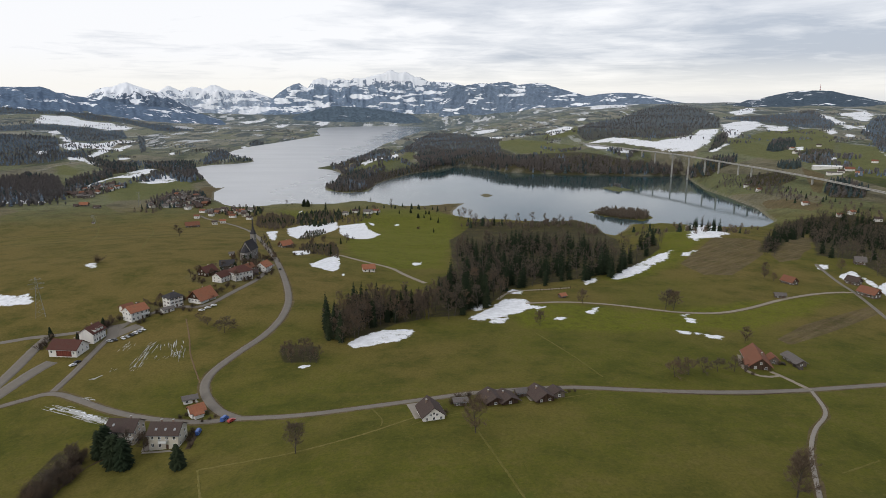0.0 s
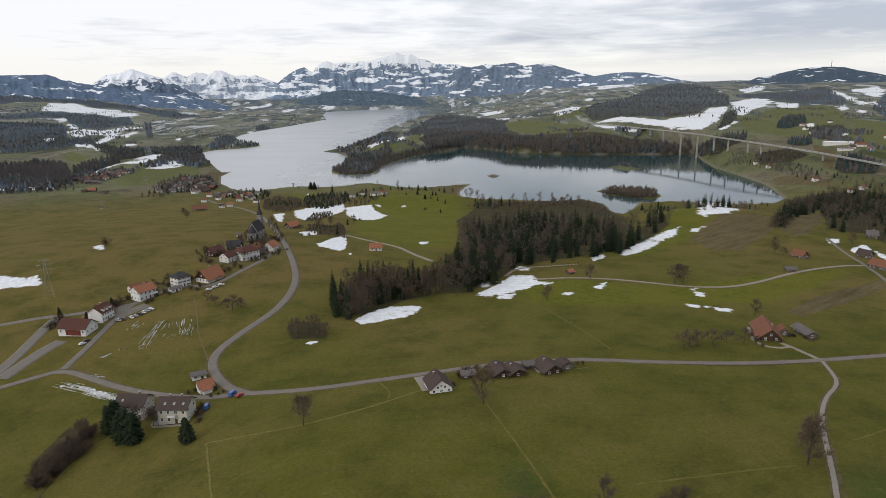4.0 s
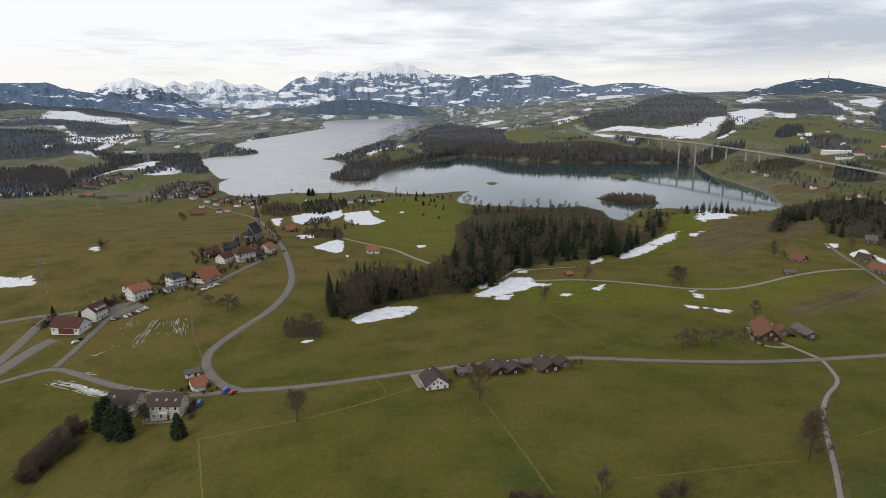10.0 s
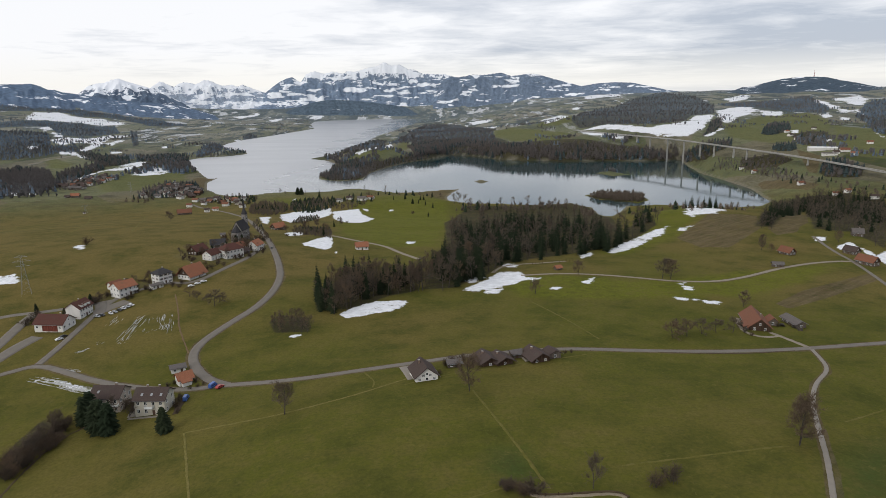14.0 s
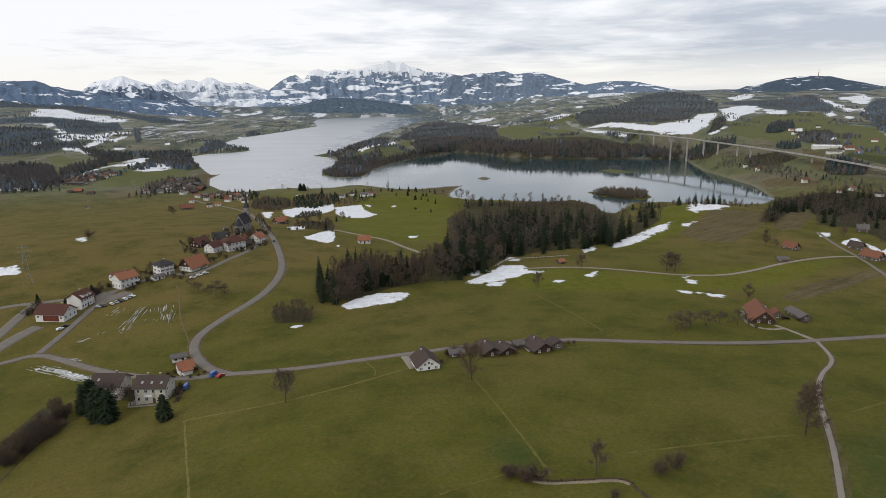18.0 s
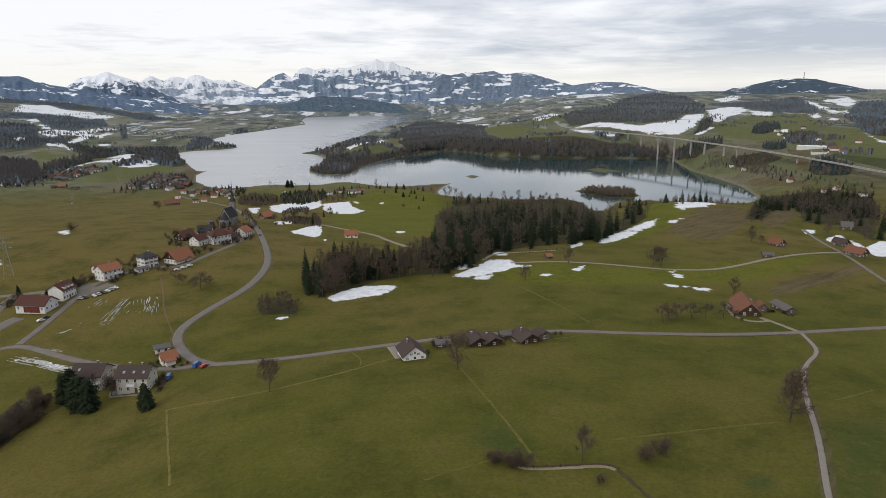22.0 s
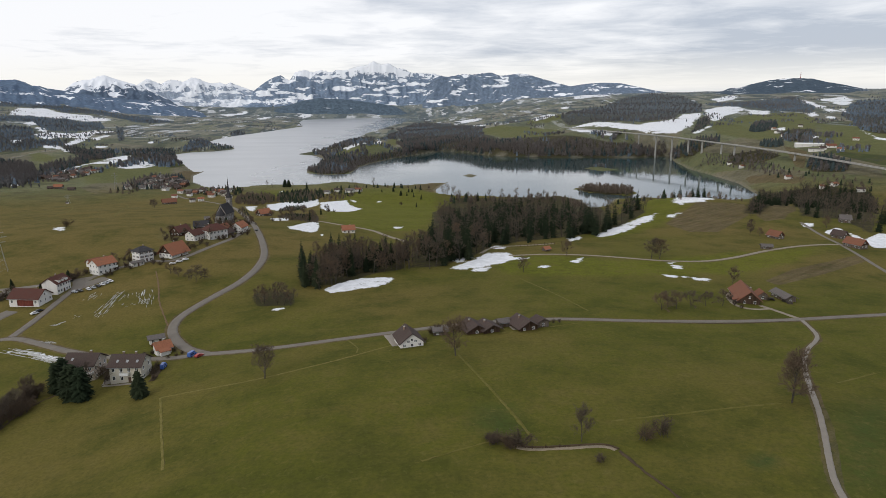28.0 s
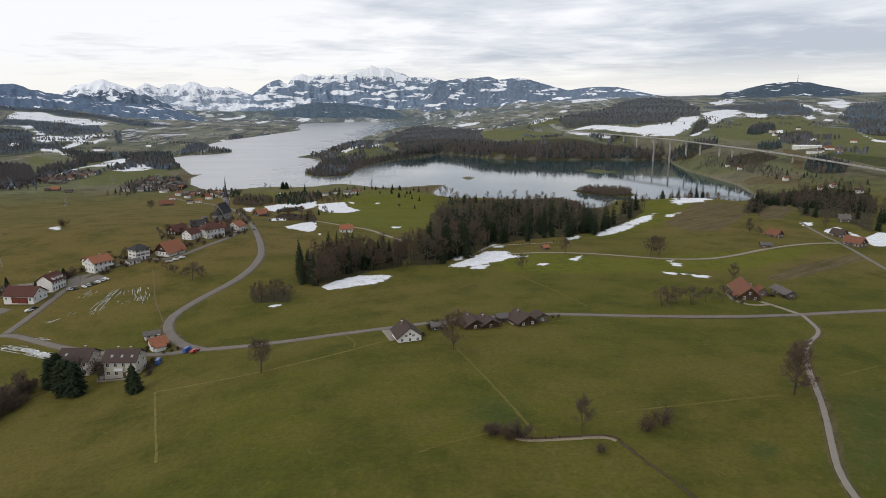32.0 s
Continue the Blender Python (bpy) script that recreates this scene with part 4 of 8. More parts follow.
road("track", "smooth grey farm track beside a bare tree", [(154.9, 266.6), (150.6, 249.3), (145.9, 238.9), (133.2, 225.4), (120.8, 205.1), (109.7, 181.1), (101.7, 163.1), (93.3, 146.4), (88.2, 136.2), (85.9, 130.5), (84.6, 125.6), (83.7, 121.3), (82.1, 115.0), (79.2, 106.2)], 1.6, LANE, 0.15, 0.04)
road("verge", "dark grassy bank along the upper side of the road", [(56.8, 258.8), (68.5, 259.5), (82.1, 258.1), (100.1, 256.5), (121.2, 257.1), (142.9, 262.7), (152.1, 266.3)], 0.7, EARTH, 0.1, 0.15)
road("pavement", "pale gravel yard round the timber farmhouse", [(143.1, 311.1), (137.2, 294.9), (136.6, 284.9), (142.3, 280.8), (149.1, 283.2)], 2.0, GRAVEL, 0.12, 0.2)
road("track", "gravel drive to the timber farmhouse", [(154.9, 266.6), (152.0, 278.4), (148.1, 288.3)], 2.4, GRAVEL, 0.15, 0.12)
road("track", "short pale stony track in the meadow", [(19.4, 149.0), (22.7, 147.6), (32.4, 148.3), (40.9, 149.0), (42.8, 146.8)], 1.1, STONY, 0.15, 0.1)
road("retaining_wall", "low dark stone edge along the short track", [(18.6, 150.2), (22.6, 148.6), (32.3, 149.2), (41.3, 149.9), (43.6, 147.2)], 0.35, EARTH, 0.4, 0.06)
road("track", "pale gravel path along the wood edge", [(29.6, 420.3), (39.3, 445.9), (67.8, 452.5), (84.9, 458.3)], 2.4, GRAVEL, 0.15, 0.12)
road("track", "narrow gravel farm track across the fields", [(47.0, 409.9), (76.8, 414.1), (104.5, 407.7), (123.2, 398.3), (141.2, 389.3), (165.9, 390.6), (194.6, 407.7), (224.2, 430.6), (256.5, 447.7), (276.7, 455.2), (290.4, 456.5)], 3.0, GRAVEL, 0.15, 0.12)
road("road", "narrow asphalt lane past farm buildings", [(311.3, 546.6), (294.8, 485.8), (290.4, 456.5), (271.2, 393.8), (257.8, 349.5)], 2.8, ASPHALT, 0.15, 0.04)
road("track", "gravel lane to the small red-roofed house", [(-104.4, 581.1), (-81.7, 548.0), (-50.2, 519.8), (-39.4, 497.3), (-20.7, 468.3)], 4.0, GRAVEL, 0.15, 0.12)
road("ditch", "dark overgrown ditch running on from the short track", [(43.6, 146.6), (45.6, 139.6), (48.0, 133.7), (50.1, 127.8), (52.1, 121.2), (54.4, 113.9)], 0.8, EARTH, 0.1, 0.15)
road("pavement", "pale paved forecourt beside the white chalet", [(-17.6, 244.5), (-15.4, 237.2), (-13.3, 228.9)], 5.0, LANE, 0.15, 0.04)
road("pavement", "pale paved drive beside the dark timber house", [(29.7, 256.0), (30.8, 250.2), (31.9, 244.8)], 4.0, LANE, 0.15, 0.04)
road("footpath", "muddy path running down the meadow to the bend", [(-156.5, 361.9), (-143.9, 334.8), (-136.0, 314.6), (-127.4, 298.5), (-118.6, 282.2)], 0.7, MUD, 0.05, 0.12)
road("pavement", "asphalt car park below the white inn", [(-190.6, 338.9), (-186.4, 346.6), (-180.7, 354.6)], 8.5, ASPHALT, 0.15, 0.04)
road("footpath", "faint trodden line along the lower garden edges", [(-16.5, 223.5), (-12.4, 226.4), (-2.3, 231.8), (14.3, 237.5), (32.5, 243.7), (43.3, 247.6), (58.3, 254.6)], 0.7, FAINT, 0.04, 0.15)
road("footpath", "faint trodden line in the meadow grass", [(-89.9, 204.4), (-74.6, 205.9), (-55.8, 207.4), (-34.1, 216.1), (-14.8, 231.1)], 0.95, TRODDEN, 0.04, 0.12)
road("footpath", "faint trodden line in the meadow grass", [(-89.9, 204.4), (-68.7, 154.9)], 0.8, TRODDEN, 0.04, 0.12)
road("footpath", "faint trodden line in the meadow grass", [(7.7, 215.6), (13.6, 194.2), (19.8, 171.0), (24.6, 151.4)], 0.9, FAINT, 0.04, 0.12)
road("footpath", "faint trodden line in the meadow grass", [(45.3, 341.4), (57.2, 307.0), (66.0, 274.1)], 0.8, FAINT, 0.04, 0.12)
road("footpath", "faint trodden line in the meadow grass", [(-341.6, 503.4), (-332.0, 539.5), (-349.0, 612.1), (-475.1, 860.3), (-535.2, 956.5)], 0.99, FAINT, 0.04, 0.12)
road("footpath", "faint trodden line in the meadow grass", [(-571.3, 1023.3), (-522.6, 1071.7), (-422.0, 986.6), (-358.5, 912.0)], 1.05, FAINT, 0.04, 0.12)
road("footpath", "faint trodden line in the meadow grass", [(-280.0, 570.2), (-362.1, 780.3), (-462.4, 962.0), (-535.7, 1041.7)], 0.81, FAINT, 0.04, 0.12)
road("footpath", "faint trodden line in the meadow grass", [(45.7, 162.0), (78.9, 169.5), (96.2, 172.7)], 0.8, FAINT, 0.04, 0.12)
road("footpath", "faint trodden line in the meadow grass", [(123.4, 191.1), (142.9, 202.3)], 0.8, FAINT, 0.04, 0.12)
road("footpath", "faint trodden line in the meadow grass", [(-33.3, 240.7), (-27.7, 229.4), (-28.0, 223.3)], 0.65, FAINT, 0.04, 0.12)
road("footpath", "faint trodden line in the meadow grass", [(-3.4, 144.0), (12.0, 152.0), (19.5, 155.2)], 0.65, FAINT, 0.04, 0.12)


def snow_streaks(a, b, count, spread, rng):
    """Thin broken streaks of melting snow along one line of the meadow."""
    a, b = np.array(a), np.array(b)
    way = b - a
    side = np.array([way[1], -way[0]]) / np.hypot(*way)
    for _ in range(2 * count):
        f, long = rng.uniform(-0.1, 0.75), rng.uniform(0.12, 0.45)
        p = a + way * f + side * rng.normal(0, spread * 0.35)
        q = p + way * long + side * rng.normal(0, 0.3)
        mid = (p + q) / 2 + side * rng.normal(0, 0.08)
        tagged(road("snow_streak", "", [tuple(p), tuple(mid), tuple(q)], rng.uniform(0.08, 0.26), SNOW, 0.09, 0.1, True), "thin melting snow streak on the meadow", "snow")


streak_rng = np.random.default_rng(17)
for start, end, count, spread in (
    ((-174.5, 321.9), (-175.0, 332.7), 7, 4),
    ((-158.5, 302.6), (-160.4, 328.8), 12, 5),
    ((-161.8, 322.0), (-160.9, 331.1), 6, 3),
    ((-155.2, 330.0), (-150.4, 316.7), 4, 5),
    ((-149.8, 330.7), (-142.3, 311.2), 6, 4),
    ((-146.0, 328.6), (-138.7, 309.2), 6, 4),
    ((-144.4, 311.6), (-143.5, 318.7), 5, 3),
    ((-168.6, 297.5), (-167.8, 302.0), 4, 4),
    ((-175.8, 289.5), (-170.5, 293.9), 5, 3),
    ((-151.4, 308.4), (-150.3, 313.9), 4, 5),
    ((-157.9, 297.1), (-158.0, 303.8), 5, 5),
    ((-170.1, 273.0), (-162.0, 269.8), 6, 1.5),
    ((-178.0, 264.6), (-145.1, 250.1), 14, 3),
    ((-177.6, 265.8), (-162.5, 260.1), 8, 2),
    ((-167.4, 260.5), (-143.9, 247.8), 10, 3),
):
    snow_streaks(start, end, count, spread, streak_rng)


# ---- trees ----
def bark_material(name, c):
    s = Shader(name, 0.95, 0.1)
    dark = tuple(v * 0.55 for v in c)
    m = s.mix(s.span(s.noise(1.5, 5), 0.35, 0.65), dark, c)
    return s.color(s.mix(s.math("MULTIPLY", s.one(), 0.5), m, dark))


def twig_material(name, c, warm):
    """Bare twigs: every tree a little greyer or redder than the next."""
    s = Shader(name, 1.0, 0.05)
    m = s.mix(s.one(), c, warm)
    m = s.mix(s.span(s.island(), 0.0, 1.0, 0.0, 0.55), m, tuple(v * 0.45 for v in c))
    return s.color(m)


BARK = bark_material("grey_brown_bark", (0.10, 0.085, 0.07))
TWIGS = twig_material("bare_twigs", (0.120, 0.097, 0.076), (0.165, 0.115, 0.074))
SHRUB_TWIGS = twig_material("bare_shrub_twigs", (0.088, 0.070, 0.055), (0.120, 0.084, 0.055))
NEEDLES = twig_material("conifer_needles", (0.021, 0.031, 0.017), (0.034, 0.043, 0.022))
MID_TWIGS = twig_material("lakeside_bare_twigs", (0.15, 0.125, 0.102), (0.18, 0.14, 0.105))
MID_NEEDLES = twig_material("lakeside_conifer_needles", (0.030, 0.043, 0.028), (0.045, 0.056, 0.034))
# the next four are paler, bluer copies with distance haze in their colour
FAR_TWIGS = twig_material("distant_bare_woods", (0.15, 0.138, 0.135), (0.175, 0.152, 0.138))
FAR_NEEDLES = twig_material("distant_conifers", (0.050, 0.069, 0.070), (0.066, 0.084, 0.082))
HAZE_TWIGS = twig_material("hazy_bare_woods", (0.165, 0.168, 0.175), (0.19, 0.176, 0.17))
HAZE_NEEDLES = twig_material("hazy_conifers", (0.130, 0.170, 0.215), (0.152, 0.188, 0.226))


class Sticks:
    """Collects tapering limbs and flat twigs into one mesh."""

    def __init__(self):
        self.co, self.faces = [], []

    def limb(self, a, b, ra, rb, sides=5):
        d = (b - a).normalized()
        u = d.orthogonal().normalized()
        v = d.cross(u)
        k = len(self.co)
        for p, r in ((a, ra), (b, rb)):
            for i in range(sides):
                w = 2 * math.pi * i / sides
                self.co.append(p + u * (r * math.cos(w)) + v * (r * math.sin(w)))
        for i in range(sides):
            j = (i + 1) % sides
            self.faces.append((k + i, k + j, k + sides + j, k + sides + i))

    def twig(self, a, b, w, rng):
        side = Vector((rng.uniform(-1, 1), rng.uniform(-1, 1), rng.uniform(-1, 1))).normalized() * w
        k = len(self.co)
        self.co += [a - side, a + side, b]
        self.faces.append((k, k + 1, k + 2))

    def blade(self, a, d, long, wide, droop):
        """One drooping bough of a conifer: a bent leaf of four faces."""
        side = Vector((-d.y, d.x, 0)).normalized()
        k = len(self.co)
        for f, w in ((0, 0.35), (0.45, 1.0), (1.0, 0.12)):
            p = a + d * (long * f) + Vector((0, 0, -droop * f * f * long))
            up = Vector((0, 0, wide * 0.25 * w))
            self.co += [p - side * (wide * w) - up, p + up * 0.6, p + side * (wide * w) - up]
        for q in (0, 3):
            self.faces += [(k + q, k + q + 1, k + q + 4, k + q + 3), (k + q + 1, k + q + 2, k + q + 5, k + q + 4)]

    def mesh(self, name, mat):
        me = bpy.data.meshes.new(name)
        me.from_pydata([tuple(p) for p in self.co], [], self.faces)
        me.materials.append(mat)
        return me


def tilt(d, angle, rng):
    axis = d.orthogonal().normalized()
    axis.rotate(Matrix.Rotation(rng.uniform(0, 2 * math.pi), 3, d))
    e = d.copy()
    e.rotate(Matrix.Rotation(angle, 3, axis))
    return e


def thing_of(name, label, category, group, parts):
    """An empty at the base with its part meshes."""
    top = tagged(new(name), label, category, group)
    for part_name, me, part_label in parts:
        ob = new(part_name, me)
        ob.parent = top
        if part_label:
            tagged(ob, part_label)
    return top


def bare_tree(seed, tall, spread, limbs=7, forks=4, twigs=6, fine=5, thick=0.02, clear=0.25, stems=1, weight=1.0):
    """Trunk and limbs, and a crown of forked branches that end in fine twigs."""
    rng = random.Random(seed)
    wood, crown = Sticks(), Sticks()
    for s in range(stems):
        base = Vector((rng.uniform(-0.3, 0.3) * (stems > 1) * 3, rng.uniform(-0.2, 0.2) * (stems > 1) * 3, -0.3))
        lean = Vector((rng.uniform(-0.12, 0.12), rng.uniform(-0.12, 0.12), 1)).normalized()
        if stems > 1:
            lean = Vector((0.22 * (s - (stems - 1) / 2), rng.uniform(-0.1, 0.1), 1)).normalized()
        mid = base + lean * (tall * 0.45)
        top = mid + tilt(lean, 0.12, rng) * (tall * 0.42)
        wood.limb(base, mid, tall * thick, tall * thick * 0.65, 7)
        wood.limb(mid, top, tall * thick * 0.65, tall * thick * 0.15, 6)
        for i in range(limbs):
            f = clear + (0.92 - clear) * (i + rng.random() * 0.7) / limbs
            p = base + lean * (tall * 0.87 * f) if f < 0.5 else mid + (top - mid) * ((f - 0.5) / 0.5)
            out = 1.15 - 0.75 * f
            d = tilt(Vector((0, 0, 1)), out + rng.uniform(-0.2, 0.2), rng)
            long = spread * (0.55 + 0.6 * math.sin(math.pi * min(0.95, f + 0.1))) * rng.uniform(0.75, 1.15)
            q = p + d * long * 0.6
            d2 = (d + Vector((0, 0, 0.35))).normalized()
            q2 = q + d2 * long * 0.4
            wood.limb(p, q, tall * thick * 0.3, tall * thick * 0.17, 5)
            wood.limb(q, q2, tall * thick * 0.17, tall * thick * 0.06, 4)
            for j in range(forks):
                g = rng.uniform(0.3, 1.0)
                r = p + (q2 - p) * g
                e = tilt((d + Vector((0, 0, 0.25))).normalized(), rng.uniform(0.3, 0.9), rng)
                m = spread * rng.uniform(0.25, 0.5)
                r2 = r + e * m
                crown.limb(r, r2, tall * thick * 0.06, tall * thick * 0.025, 3)
                for _ in range(twigs):
                    h = r + (r2 - r) * rng.uniform(0.25, 1.0)
                    e2 = tilt(e, rng.uniform(0.2, 1.0), rng)
                    h2 = h + e2 * m * rng.uniform(0.35, 0.75)
                    crown.twig(h, h2, (0.05 + 0.0035 * tall) * weight, rng)
                    for _ in range(fine):
                        a = h + (h2 - h) * rng.uniform(0.2, 1.0)
                        crown.twig(a, a + tilt(e2, rng.uniform(0.2, 1.1), rng) * m * rng.uniform(0.2, 0.5), (0.035 + 0.003 * tall) * weight, rng)
    return wood.mesh("trunk", BARK), crown.mesh("crown", TWIGS)


def conifer(seed, tall, wide, rows=22, full=0.8, blades=11):
    rng = random.Random(seed)
    wood, crown = Sticks(), Sticks()
    wood.limb(Vector((0, 0, -0.3)), Vector((0, 0, tall * 0.97)), tall * 0.017, 0.03, 6)
    for i in range(rows):
        f = i / (rows - 1)
        z = tall * (0.07 + 0.92 * f)
        reach = wide * (1 - f) ** full * (0.75 + 0.25 * min(1, f * 5)) + 0.15
        for k in range(int(blades * (1 - 0.5 * f))):
            a = 2 * math.pi * (k / (blades * (1 - 0.5 * f))) + rng.uniform(-0.35, 0.35) + i * 0.7
            long = reach * rng.uniform(0.65, 1.2)
            d = Vector((math.cos(a), math.sin(a), rng.uniform(-0.15, 0.2) + 0.3 * f)).normalized()
            crown.blade(Vector((0, 0, z + rng.uniform(-0.3, 0.3))), d, long, 0.28 * reach + 0.15, rng.uniform(0.25, 0.55))
    crown.twig(Vector((0, 0, tall * 0.9)), Vector((0, 0, tall)), 0.15, rng)
    return wood.mesh("trunk", BARK), crown.mesh("crown", NEEDLES)


def shrub(seed, tall, wide):
    rng = random.Random(seed)
    wood, crown = Sticks(), Sticks()
    for _ in range(9):
        d = tilt(Vector((0, 0, 1)), rng.uniform(0.1, 0.9), rng)
        p = Vector((rng.uniform(-0.3, 0.3) * wide, rng.uniform(-0.3, 0.3) * wide, -0.2))
        q = p + Vector((d.x * wide, d.y * wide, d.z * tall)) * rng.uniform(0.7, 1.0)
        wood.limb(p, q, 0.06, 0.02, 4)
        for _ in range(16):
            a = p + (q - p) * rng.uniform(0.2, 1)
            e = tilt((q - p).normalized(), rng.uniform(0.2, 1.1), rng)
            b = a + e * tall * rng.uniform(0.2, 0.45)
            crown.twig(a, b, 0.05, rng)
            for _ in range(4):
                a2 = a + (b - a) * rng.uniform(0.2, 1)
                crown.twig(a2, a2 + tilt(e, rng.uniform(0.3, 1.2), rng) * tall * rng.uniform(0.1, 0.3), 0.04, rng)
    return wood.mesh("stem", BARK), crown.mesh("crown", SHRUB_TWIGS)


MODELS = {
    "field": [bare_tree(s, 10, 4.5, limbs=16, forks=8, twigs=7, fine=6, weight=0.46, clear=0.15) for s in (11, 12, 13)],
    "wood": [bare_tree(s, 18, 4.4, limbs=13, forks=5, twigs=6, fine=5, clear=0.22, thick=0.013, weight=0.72) for s in (21, 22, 23, 24)],
    "deep": [bare_tree(s, 18, 4.4, limbs=9, forks=4, twigs=4, fine=3, clear=0.22, thick=0.014, weight=1.25) for s in (25, 26, 27, 28)],
    "deep_conifer": [conifer(s, 18, 3.9, rows=16, blades=8) for s in (51, 52, 53)],
    "yew": [conifer(s, 14, 3.6, rows=30, full=0.27, blades=15) for s in (57, 58)],
    "oak": [bare_tree(31, 16, 4.6, limbs=16, forks=9, twigs=8, fine=7, weight=0.4, clear=0.15, thick=0.014, stems=2)],
    "fruit": [bare_tree(s, 6, 3.0, limbs=11, forks=6, twigs=7, fine=5, weight=0.62, clear=0.14, thick=0.02) for s in (41, 42)],
    "conifer": [conifer(s, 18, 3.9) for s in (51, 52, 53)],
    "spruce": [conifer(s, 14, 3.6, rows=34, full=0.42, blades=16) for s in (54, 55, 56)],
    "shrub": [shrub(s, 4, 2.2) for s in (61, 62)],
}
TREE_NAME = {"yew": "conifer", "field": "bare_tree", "wood": "bare_tree", "oak": "bare_tree", "fruit": "fruit_tree", "conifer": "conifer", "spruce": "conifer", "shrub": "shrub"}
NOMINAL = {"yew": 14, "deep": 18, "deep_conifer": 18, "field": 10, "wood": 18, "oak": 16, "fruit": 6, "conifer": 18, "spruce": 14, "shrub": 4}
FIRST = {}
tree_rng = random.Random(7)


def plant(kind, x, y, tall, label, group="", wide=1.0):
    i = tree_rng.randrange(len(MODELS[kind]))
    z = float(height(np.array([x]), np.array([y]))[0])
    k = tall / NOMINAL[kind]
    m = pose(x, y, z, tree_rng.uniform(-3, 3), tree_rng.uniform(-3, 3), tree_rng.uniform(0, 360)) @ Matrix.Diagonal((k * wide, k * wide, k, 1))
    key = (kind, i, label, group)
    if key not in FIRST:
        trunk, crown = MODELS[kind][i]
        FIRST[key] = thing_of(TREE_NAME[kind], label, "shrub" if kind == "shrub" else "tree", group, (("trunk" if kind != "shrub" else "stem", trunk, ""), ("crown", crown, "")))
        FIRST[key].matrix_basis = m
        return FIRST[key]
    ob = copy_thing(FIRST[key], Matrix())
    ob.matrix_basis = m
    return ob


def scatter(ring, count, gap, rng):
    """Points inside a ring of the plan, none nearer to another than the gap."""
    a = np.asarray(ring, float)
    lo, hi = a.min(0), a.max(0)
    pts = np.empty((0, 2))
    for _ in range(60):
        q = rng.uniform(lo, hi, (count * 2, 2))
        q = q[edge_distance(q[:, 0], q[:, 1], a) < 0]
        for p in q:
            if len(pts) >= count:
                return pts
            if not len(pts) or np.hypot(*(pts - p).T).min() > gap:
                pts = np.vstack([pts, p])
    return pts


def wood(ring, count, gap, share, low, high, group):
    rng = np.random.default_rng(count)
    for x, y in scatter(ring, count, gap, rng):
        # conifers stand in groups
        n = noise.noise(Vector((x * 0.02, y * 0.02, count)))
        dark = rng.random() < share + 0.9 * n
        if math.hypot(x, y) > 455:
            DEEP_WOOD.append(("deep_conifer" if dark else "deep", x, y, rng.uniform(low, high)))
            continue
        if dark:
            plant("conifer", x, y, rng.uniform(low, high) * 1.05, "dark green spruce standing in the wood", group, 0.95)
        else:
            plant("wood", x, y, rng.uniform(low, high), "bare grey-brown deciduous tree in the winter wood", group, 1.05)


DEEP_WOOD = []


def join_deep_wood():
    """The trees further back in the woods, joined."""
    rng = np.random.default_rng(31)
    for kind, label in (("deep", "bare grey-brown trees deep in the winter wood"), ("deep_conifer", "dark green spruces deep in the wood")):
        co, loops, mats, k = [], [], [], 0
        shapes = []
        for pair in MODELS[kind]:
            for slot, me in enumerate(pair):
                v = np.empty(len(me.vertices) * 3)
                me.vertices.foreach_get("co", v)
                shapes.append((slot, v.reshape(-1, 3), [tuple(p.vertices) for p in me.polygons]))
        for what, x, y, tall in DEEP_WOOD:
            if what != kind:
                continue
            i = rng.integers(len(MODELS[kind])) * 2
            z = float(height(np.array([x]), np.array([y]))[0])
            s, a = tall / NOMINAL[kind], rng.uniform(0, 6.28)
            c, q = math.cos(a) * s * 1.05, math.sin(a) * s * 1.05
            for slot, v, f in shapes[i:i + 2]:
                co.append(np.column_stack([v[:, 0] * c - v[:, 1] * q + x, v[:, 0] * q + v[:, 1] * c + y, v[:, 2] * s + z]))
                loops += [[j + k for j in p] for p in f]
                mats += [slot] * len(f)
                k += len(v)
        if not co:
            continue
        ob = link_mesh("deep_wood", np.concatenate(co), loops, BARK, smooth=False)
        ob.data.materials.append(TWIGS if kind == "deep" else NEEDLES)
        ob.data.polygons.foreach_set("material_index", mats)
        tagged(ob, label, "woods", kind="stuff")


# joined far woods
def broom(rng):
    co, faces = [], []
    for i in range(22):
        a, lean = rng.uniform(0, 6.28), rng.uniform(0.0, 0.75)
        h = rng.uniform(0.65, 1.0)
        z0 = rng.uniform(0.05, 0.45)
        r = lean * 0.36 * math.sin(math.pi * min(1, h))
        k = len(co)
        w = 0.085
        p, q = (math.cos(a) * r * 0.35, math.sin(a) * r * 0.35), (math.cos(a) * r, math.sin(a) * r)
        t = (-math.sin(a + 0.8) * w, math.cos(a + 0.8) * w)
        co += [(p[0] - t[0] * 0.5, p[1] - t[1] * 0.5, z0), (p[0] + t[0] * 0.5, p[1] + t[1] * 0.5, z0), (q[0] + t[0] * 1.5, q[1] + t[1] * 1.5, h * 0.8), (q[0] - t[0], q[1] - t[1], h)]
        faces += [(k, k + 1, k + 2, k + 3)]
    return np.array(co), faces


